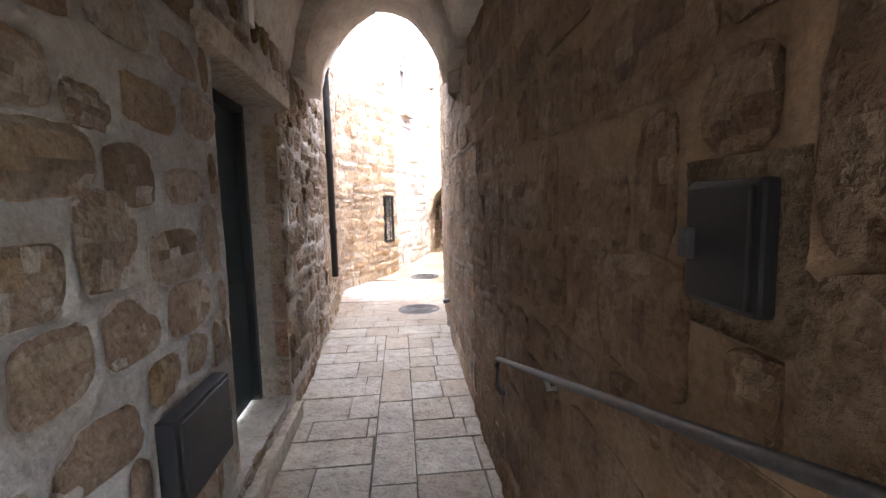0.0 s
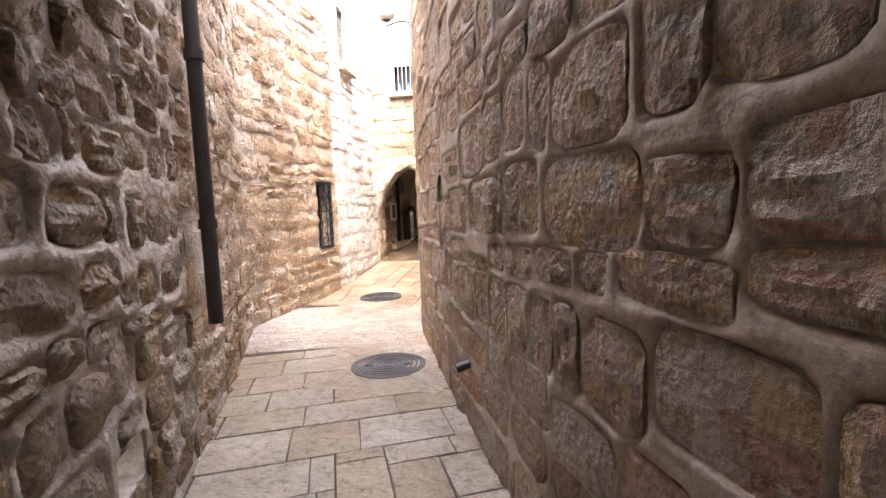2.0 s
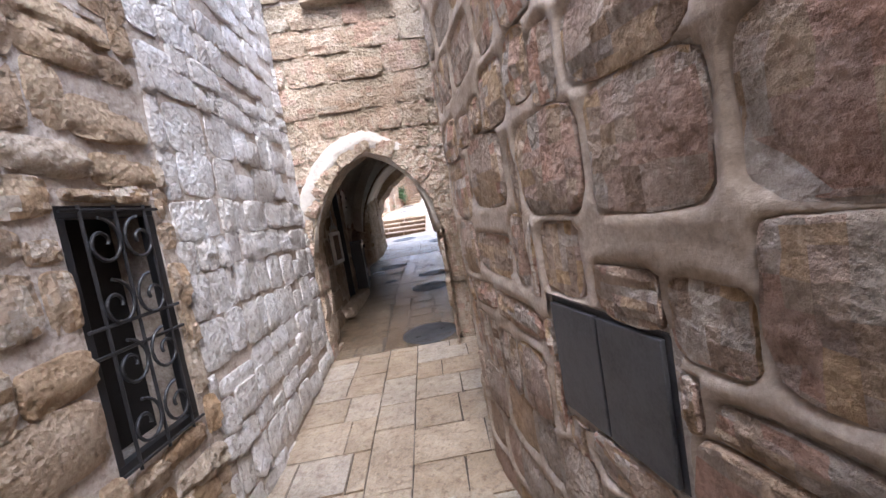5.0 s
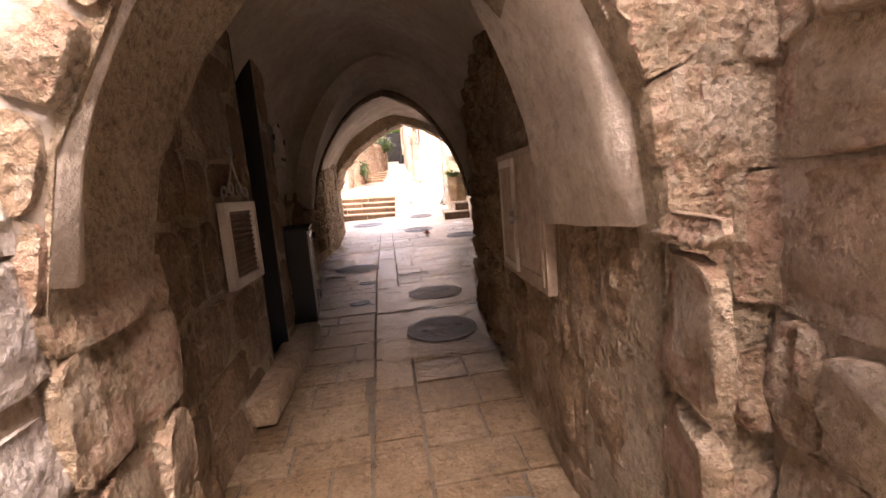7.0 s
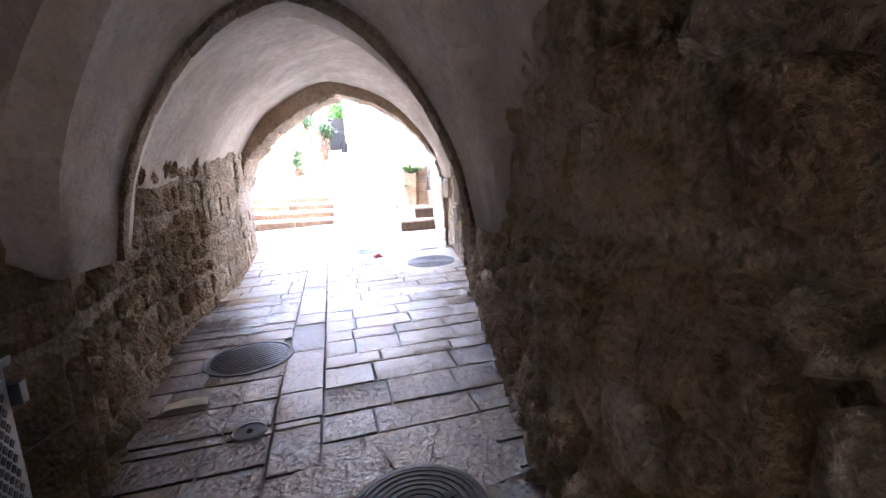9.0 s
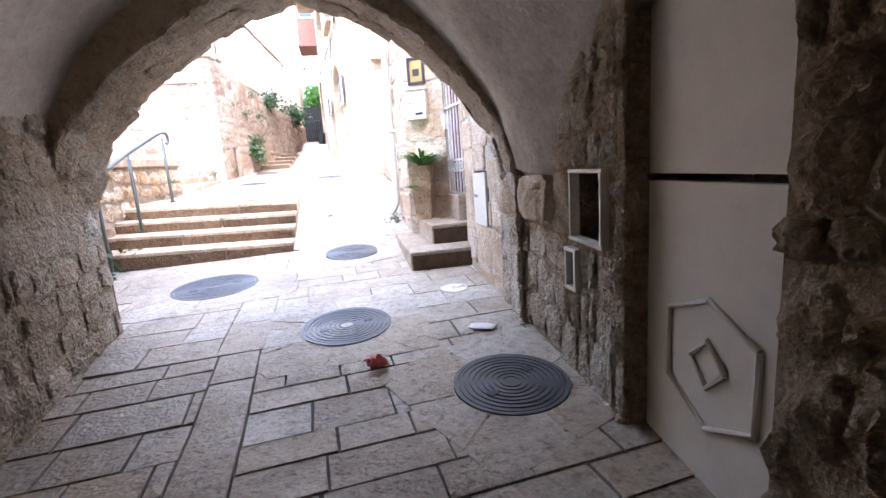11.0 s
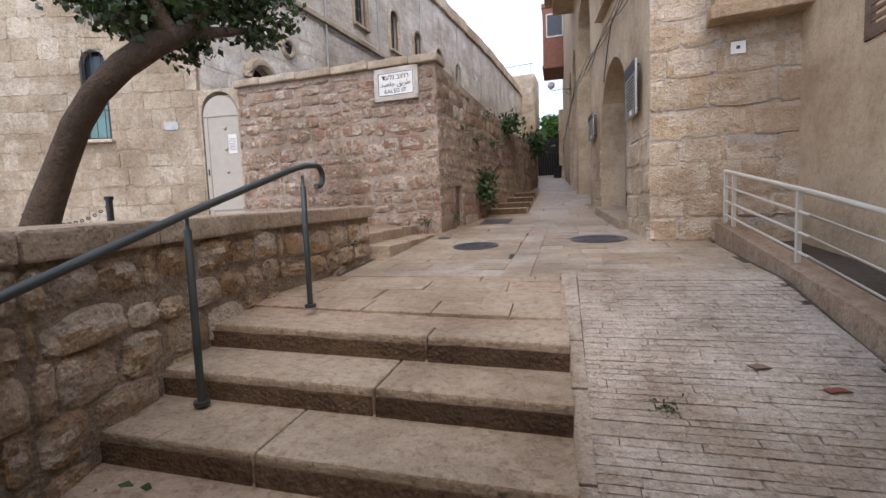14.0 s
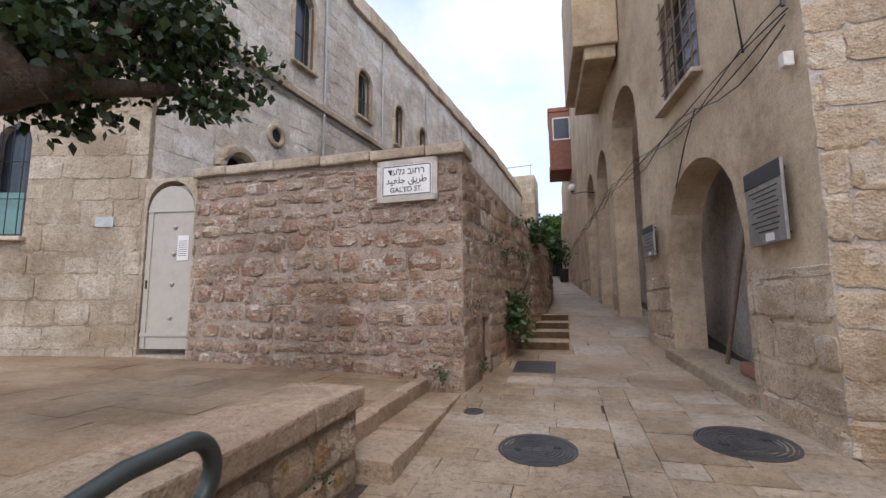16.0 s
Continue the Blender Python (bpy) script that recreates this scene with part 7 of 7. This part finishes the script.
S_PNK = stone_set("pnk", 0.6, 0.9, M_PINK, 10, "stone", 0.38)
S_GLD = stone_set("gld", 0.3, 0.4, M_GOLD)
S_PAL = stone_set("pal", 0.2, 0.25, M_PALE)
XL1 = (LEFT.find(2.62, -6.38) - 0.26, LEFT.find(2.62, -6.38) + 0.26, 0.12, 0.5)
XL2 = (LEFT.find(2.1, -5.45) - 0.06, LEFT.find(2.1, -5.45) + 0.06, 2.33, 2.51)
XR1 = (RIGHT.find(4.43, -6.80) - 0.1, RIGHT.find(4.43, -6.80) + 0.1, 1.04, 1.28)
XT1 = (TL.find(-1.53, 6.25) - 0.26, TL.find(-1.53, 6.25) + 0.26, 0.64, 1.14)
XT2 = (TL.find(-1.9, 8.05) - 0.42, TL.find(-1.9, 8.05) + 0.42, -0.3, 1.95)
XT3 = (TR.find(0.0, 5.96) - 0.45, TR.find(0.0, 5.96) + 0.45, 0.6, 1.26)
whiten = LEFT.find(-1.11, 2.32)
s_dr, s_dp = H_DOOR[0] - 0.02, LEFT.find(0.62, -2.8)
w_hole = [H_DOOR, H_WG, H_AW, H_HOLE, XL1, XL2]
west_a = courses(LEFT, -0.5, 4.2, (0.22, 0.4), (0.22, 0.5), 0.036, 0.028, w_hole, 71, 0.014, 2.5, LEFT.find(3.9, -8.8), s_dr, None, 0.1)
west_b = courses(LEFT, -0.5, 5.95, (0.15, 0.32), (0.14, 0.4), 0.04, 0.042, w_hole, 11, 0.02, 4.0, s_dr, s_dp, None, 0.12)
west_c = courses(LEFT, -0.5, 5.95, (0.13, 0.3), (0.13, 0.46), 0.01, 0.042, w_hole, 12, 0.016, 2.5, s_dp, whiten, None, 0.12)
lay(wall_west, near_first(west_a, 1.2), S_RUB, 30)
lay(wall_west, near_first(west_b, 1.2), S_RUB, 70)
lay(wall_west, near_first(west_c, 1.2), stone_set("tanrub", 0.4, 1.05, M_TANRUB, 12, "stone", 0.24), 80)
mortar_bed(wall_west, LEFT, west_a, (LEFT.find(3.8, -8.6), s_dr - 0.02), -0.45, 3.2, M_GREYP, 0.02, 0.025, [XL1], 0.014, 0.45, 0.008)
mortar_bed(wall_west, LEFT, west_b, (s_dr, s_dp), -0.45, 3.4, M_MORTAR, 0.02, 0.025, [H_DOOR, H_HOLE], 0.008, 0.45, 0.02, 4)
lay(wall_west, near_first(courses(LEFT, -0.5, 5.95, (0.14, 0.3), (0.14, 0.44), 0.006, 0.03, [H_WG, H_AW], 61, 0.012, 1.6, whiten), 1.2, 2, 5), stone_set("lime", 0.35, 0.8, M_LIME, 10, "stone", 0.26), 30)
east = near_first(courses(RIGHT, -0.5, 4.95, (0.16, 0.36), (0.16, 0.58), 0.036, 0.03, [H_RBOX, H_SIDE, XR1, H_RHOLE], 12, 0.012, 1.8, 1.5, None, None, 0.1), 1.2, -7, 5)
s_bk = RIGHT.find(0.38, 2.9)
lay(wall_east, [q for q in east if -4.3 < q.translation.y < 2.9], S_DRS, 150)
# Stones under the passage roof get the shade-darkened copy.
lay(wall_passage, [q for q in east if q.translation.y <= -4.3], S_DIM_STONE, 40)
s_e = RIGHT.find(3.19, -4.3)
mortar_bed(wall_east, RIGHT, east, (s_e, s_bk), -0.45, 3.7, M_POINT, 0.02, 0.025, [H_RBOX], 0.012, 0.34, 0.008, 3, (c_v + 0.005, 1.08, 0.085, 0.11))
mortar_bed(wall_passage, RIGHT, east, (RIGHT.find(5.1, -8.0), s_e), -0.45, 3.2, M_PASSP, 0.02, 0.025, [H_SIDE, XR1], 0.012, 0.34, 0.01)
MH = profile_holes([(s, z + 0.2) for s, z in PM], -0.5)
S_BLK = stone_set("block", 0.3, 0.8, M_BLOCK, 12, "stone", 0.2)
lay(wall_east, near_first(courses(RIGHT, -0.5, 4.95, (0.26, 0.46), (0.3, 0.7), 0.006, 0.05, (), 91, 0.012, 1.8, s_bk), 1.2), S_BLK, 20)
lay(wall_mouth, near_first(courses(MOUTH, -0.5, 3.46, (0.2, 0.36), (0.24, 0.6), 0.006, 0.045, MH, 13, 0.01, 1.6), 1.2), S_BLK, 110)
voussoirs(wall_mouth, MOUTH, PM[1:-1], 0.24, S_BLK, 0.0, 13, 0.05)
for jx, sd in ((-1.28, 1), (0.11, -1)):
    jamb = Line([(jx, 4.62 + 0.02 * sd), (jx - 0.06 * sd, 5.2)], sd)
    lay(wall_mouth, courses(jamb, -0.4, 0.98, (0.24, 0.4), (0.3, 0.6), 0.006, 0.03, (), 80 + sd, 0.008, 1.5), S_BLK, 12)
lay(wall_mouth_up, courses(UPPER, 3.5, 6.1, (0.18, 0.28), (0.25, 0.5), 0.03, 0.03, [H_W2], 14, 0.01, 1.0), S_PAL, 60)
S_ROCK = stone_set("rock", 0.5, 0.9, M_TUNNEL, 10, "stone", 0.4)
for wall, line, holes, y_mid, sd in ((wall_tl, TL, [H_TDOOR, XT1, XT2], 9.0, 15), (wall_tr, TR, [H_NICHE, H_SLOT, H_REC, H_PANEL, XT3], 6.45, 16)):
    cut = line.find(-0.8, y_mid)
    lay(wall, near_first(courses(line, -0.3, 2.6, (0.22, 0.42), (0.3, 0.62), 0.012, 0.026, holes, sd, 0.015, 2.0, 0.0, cut, None, 0.12), 0.8), S_ROCK, 34)
    lit = line.find(0.0, 12.3)
    lay(wall, near_first(courses(line, -0.3, 2.6, (0.12, 0.26), (0.09, 0.28), 0.012, 0.07, holes, sd + 40, 0.015, 3.5, cut, lit, None, 0.1), 0.8, 8, 12), S_TUN, 60)
    lay(wall, near_first(courses(line, -0.3, 2.6, (0.14, 0.3), (0.14, 0.4), 0.014, 0.036, holes, sd + 60, 0.012, 2.5, lit, None, None, 0.1), 0.8), S_LIT, 30)
lay(wall_tr, [TR.pose_at(TR.find(0.7, y), 0.0, 1.14) @ pose(0, 0, 0, 0, 2, 0) @ Matrix.Diagonal((0.46, 0.13, 0.3, 1)) for y in (13.85, 14.36)], stone_set("corbel", 0.3, 0.4, M_GOLD, 4, "stone", 0.3), 2)
lay(wall_h1, near_first(courses(H1, 0.0, 4.5, (0.28, 0.42), (0.35, 0.62), 0.012, 0.013, [H_PB], 17, 0.004, 0.5), 1.4), S_GLD, 70)
lay(wall_pier, courses(PIER, 0.3, 4.5, (0.28, 0.42), (0.5, 0.7), 0.014, 0.015, (), 18, 0.003, 0.4), S_GLD, 12)
lay(wall_hw, courses(HW, 0.3, 4.5, (0.28, 0.42), (0.4, 0.7), 0.014, 0.018, (), 19, 0.003, 0.4), S_GLD, 20)
lay(wall_cb, near_first(courses(CB, 0.9, 12.4, (0.3, 0.44), (0.4, 0.75), 0.014, 0.02, (), 20, 0.004, 0.5), 3), S_GLD, 80)
RH = [(a, b, -1, z1) for a, b, z0, z1 in ARCHES]
lay(wall_rb, near_first(courses(RB, 1.0, lambda s: 2.9 + 0.05 * s, (0.3, 0.45), (0.4, 0.8), 0.016, 0.022, RH, 21, 0.004, 0.6), 2, 20, 30), S_GLD, 90)
lay(wall_low, near_first(courses(LW, 0.1, lambda s: lw_top(s) - 0.01, (0.2, 0.32), (0.22, 0.5), 0.03, 0.05, (), 22, 0.014, 2.4), 1.2), stone_set("lw", 0.6, 0.9, M_OCHRE, 9, "stone", 0.38), 110)
lay(wall_sign, near_first(courses(CWL, 1.3, lambda s: cw_top(s) - 0.12, (0.17, 0.32), (0.16, 0.52), 0.028, 0.045, (), 23, 0.016, 2.2, 0.0, None, None, 0.08), 3), S_PNK, 220)
lay(wall_lane, near_first(courses(CWS, 1.2, lambda s: cws_top(s) - 0.1, (0.2, 0.32), (0.2, 0.5), 0.03, 0.03, [H_HATCH], 24, 0.012, 1.6, 0.0, 7.0), 3, 24, 31), S_PNK, 120)
lay(wall_lane, courses(CWS, 1.9, lambda s: cws_top(s) - 0.1, (0.24, 0.36), (0.3, 0.6), 0.04, 0.035, (), 25, 0.012, 1.6, 7.0), stone_set("pinkfar", 0.5, 0.5, M_PINK), 0)
# corner blocks, recess stones and ashlar of the convent
lay(wall_ww, near_first(courses(WWL, 1.6, 8.0, (0.34, 0.46), (0.4, 0.8), 0.012, 0.012, [H_WW, H_WW2], 31, 0.003, 0.4, WWL.length - 8), 3), S_PAL, 60, "stone")
lay(wall_mon, near_first(courses(MW, 3.5, 11.9, (0.34, 0.46), (0.5, 0.9), 0.012, 0.008, MWIN + [H_LUN], 32, 0.002, 0.3, 0, 20), 6), stone_set("con", 0.2, 0.25, M_CONV), 0, "stone")


def ring_stones(parent, line, profile, thick, stones, count, proud=0.045, seed=4):
    """Rough blocks lining the inner face of an arch."""
    rng = random.Random(seed)
    pts = [Vector(q) for q in profile]
    seg = [(b - a).length for a, b in zip(pts, pts[1:])]
    total, poses = sum(seg), []
    n3 = line.at(1.0)[2].to_3d()
    t3 = line.at(1.0)[1].to_3d()
    for k in range(count):
        d = total * (k + 0.5) / count
        for a, b, g in zip(pts, pts[1:], seg):
            if d <= g:
                break
            d -= g
        q, t = a + (b - a) * min(1.0, d / g), (b - a).normalized()
        up = t3 * t.x + Vector((0, 0, t.y))
        face = t3 * t.y - Vector((0, 0, t.x))
        split = rng.uniform(0.35, 0.65)
        for f0, f1 in ((0.0, split), (split, 1.0)):
            c = line.world(q.x, -thick * (f0 + f1) / 2, q.y)
            m = Matrix((n3 * (thick * (f1 - f0) * 1.02), face * proud * rng.uniform(0.6, 1.5), up * (total / count * 1.02))).transposed().to_4x4()
            m.translation = c
            poses.append(m)
    lay(parent, poses, stones, 24, "stone", rng)


ring_stones(wall_end, ENDL, PE, 0.54, S_LIT, 26)
voussoirs(wall_end, ENDL, PE[1:-1], 0.3, S_GLD, 0.0, 13, 0.05, 9, 20)
lay(wall_far, courses(FARL, 5, 13.7, (0.3, 0.4), (0.4, 0.7), 0.03, 0.02, (), 33, 0.004, 0.5), S_PAL, 0)


# ---- paving ----
def slab_set(key, mat, count=6):
    if (key, mat.name) in STONES:
        return STONES[(key, mat.name)]
    some = []
    for k in range(count):
        rng = random.Random(70 + k)
        bm = bmesh.new()
        add_box(bm, (1, 1, 1), None, 0.0)
        top = [e for e in bm.edges if all(v.co.z > 0 for v in e.verts)]
        bmesh.ops.bevel(bm, geom=top, offset=0.02, segments=1, affect='EDGES')
        for v in bm.verts:
            v.co.x += rng.uniform(-1, 1) * 0.012
            v.co.y += rng.uniform(-1, 1) * 0.014
            if v.co.z > 0:
                v.co.z += rng.uniform(-1, 1) * 0.05
        me = bpy.data.meshes.new("slab")
        bm.to_mesh(me)
        bm.free()
        me.materials.append(mat)
        vs = np.array([tuple(v.co) for v in me.vertices])
        some.append((me, vs, [tuple(p.vertices) for p in me.polygons]))
    STONES[(key, mat.name)] = some
    return some


def pave(a, b, wl, wr, row, wid, zf, seed, joint=0.012, thick=0.05, keep=None, proud=0.0, strip=0.0, cross=None):
    """Rows of slabs square to the run a-b, reaching wl to its left and wr to its right; strip: half width of a band laid lengthwise in the middle."""
    if strip:
        rest = (wid, zf, seed, joint, thick, keep, proud)
        return (pave(a, b, wl, -strip, row, *rest) + pave(a, b, -strip, wr, row, wid, zf, seed + 200, joint, thick, keep, proud)
                + pave(a, b, strip, strip, (0.3, 0.75), (strip * 2, strip * 2 + 0.001), zf, seed + 100, joint, thick, keep, proud))
    cross = joint if cross is None else cross
    rng = random.Random(seed)
    a, b = Vector(a), Vector(b)
    t = (b - a).normalized()
    n = Vector((t.y, -t.x))
    L, s, out = (b - a).length, 0.0, []
    while s < L - 0.02:
        d = min(rng.uniform(*row), L - s)
        x = -wl - (rng.uniform(0, wid[0] * 0.8) if wl + wr > wid[1] else 0)
        while x < wr:
            w = rng.uniform(*wid)
            x0, x1 = max(x, -wl), min(x + w, wr)
            x += w
            if x1 - x0 < 0.06:
                continue
            c = a + t * (s + d / 2) + n * (x0 + x1) / 2
            if keep and not keep(c.x, c.y):
                continue
            z = zf(c.x, c.y)
            p = Vector((t.x, t.y, 0)) * 0.15
            slope = math.atan2(zf(c.x + p.x, c.y + p.y) - zf(c.x - p.x, c.y - p.y), 0.3)
            across = math.atan2(zf(c.x + n.x * 0.15, c.y + n.y * 0.15) - zf(c.x - n.x * 0.15, c.y - n.y * 0.15), 0.3)
            ang = math.degrees(math.atan2(n.y, n.x))
            m = pose(c.x, c.y, z - thick / 2 + proud + rng.uniform(-0.0015, 0.0015), 0, 0, ang) @ pose(0, 0, 0, math.degrees(slope) + rng.uniform(-0.12, 0.12), -math.degrees(across), rng.uniform(-0.4, 0.4))
            out.append(m @ Matrix.Diagonal((x1 - x0 - cross, d - joint, thick, 1)))
        s += d
    return out


flat = lambda x, y: zg(y)
SLAB = slab_set("slab", M_PAVE)
SLABR = slab_set("rib", M_RAMP)
alley = pave((5.6, -10.2), (1.52, -2.6), 1.2, 1.2, (0.26, 0.44), (0.3, 0.62), flat, 41, strip=0.14)
alley += pave((1.52, -2.6), (0.55, -0.75), 1.5, 1.3, (0.3, 0.46), (0.34, 0.7), flat, 42)
alley += pave((-0.2, 1.2), (-0.51, 4.75), 1.3, 1.4, (0.28, 0.44), (0.34, 0.62), flat, 43, strip=0.15)
floor_alley = tagged(new("floor_alley"), "worn cream limestone slabs of the alley", "floor", "", "structure")
lay(floor_alley, sorted(alley, key=lambda m: m.translation.y < -8), SLAB, 165, "slab")
ribs = pave((0.55, -0.75), (-0.2, 1.2), 1.6, 1.4, (0.05, 0.085), (0.14, 0.6), flat, 44, 0.005, 0.05, cross=0.005)
floor_ribs = tagged(new("floor_alley_ribbed"), "ribbed whitish stone strip across the alley", "floor", "", "structure")
lay(floor_ribs, ribs, SLABR, 0, "rib")
tun = pave((-0.61, 4.76), (-1.05, 9.4), 1.05, 1.35, (0.2, 0.34), (0.3, 0.6), flat, 45, 0.016, strip=0.13)
tun += pave((-1.05, 9.4), (-1.45, 14.3), 1.3, 2.25, (0.2, 0.34), (0.34, 0.62), flat, 46, 0.016, strip=0.14)
floor_tunnel = tagged(new("floor_tunnel"), "polished worn limestone slabs of the tunnel", "floor", "", "structure")
# Deep slabs take the shade-darkened paving, those by the exit the pale one.
lay(floor_tunnel, [q for q in tun if q.translation.y < 12.2], slab_set("slabt", M_PAVE_SHADE), 120, "slab")
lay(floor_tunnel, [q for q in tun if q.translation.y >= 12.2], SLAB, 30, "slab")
street = pave((-1.45, 14.3), (-1.6, 17.25), 2.6, 2.4, (0.26, 0.4), (0.36, 0.72), flat, 47, 0.008, strip=0.16)
upper = pave((-2.0, 20.55), (-2.0, 24.6), 2.0, 2.3, (0.24, 0.36), (0.4, 0.85), flat, 48, 0.006, strip=0.15)
lane = pave((-2.1, 24.6), (-2.9, 57), 1.7, 1.9, (0.4, 0.6), (0.6, 1.2), flat, 49, 0.006)
floor_street = tagged(new("pavement_street"), "worn limestone paving of the street", "paving", "", "structure")
lay(floor_street, street + upper + lane, SLAB, 150, "slab")
land = pave((-2.9, 19.15), (-2.95, 20.55), 1.4, 1.4, (0.3, 0.42), (0.5, 1.0), ZP, 50, 0.01, 0.05, strip=0.0)
lay(plat, land, slab_set("stepslab", M_STEP), 30, "slab")
ramp = pave((-0.53, 17.2), (-0.6, 20.75), 0.79, 0.9, (0.045, 0.085), (0.12, 0.5), flat, 51, 0.005, 0.05, None, 0.002, cross=0.005)
floor_ramp = tagged(new("pavement_ramp"), "rough ribbed whitish stone ramp", "paving", "", "structure")
lay(floor_ramp, ramp, SLABR, 60, "rib")
lay(floor_ramp, pave((-1.385, 17.25), (-1.47, 20.75), 0.075, 0.075, (0.5, 0.9), (0.15, 0.151), flat, 53, 0.008, 0.06, None, 0.014), slab_set("border", M_RAMP), 8, "border_slab")
pz = lambda x, y: 1.56 + (y - 21.9) * 0.03 + max(0, -4.3 - x) * 0.03
plz = pave((-8.3, 16.5), (-8.3, 24.2), 6.0, 3.85, (0.4, 0.55), (0.6, 1.2), pz, 52, 0.006, 0.05)
lay(plaza, plz, slab_set("plaza", M_PLAZA), 60, "slab")
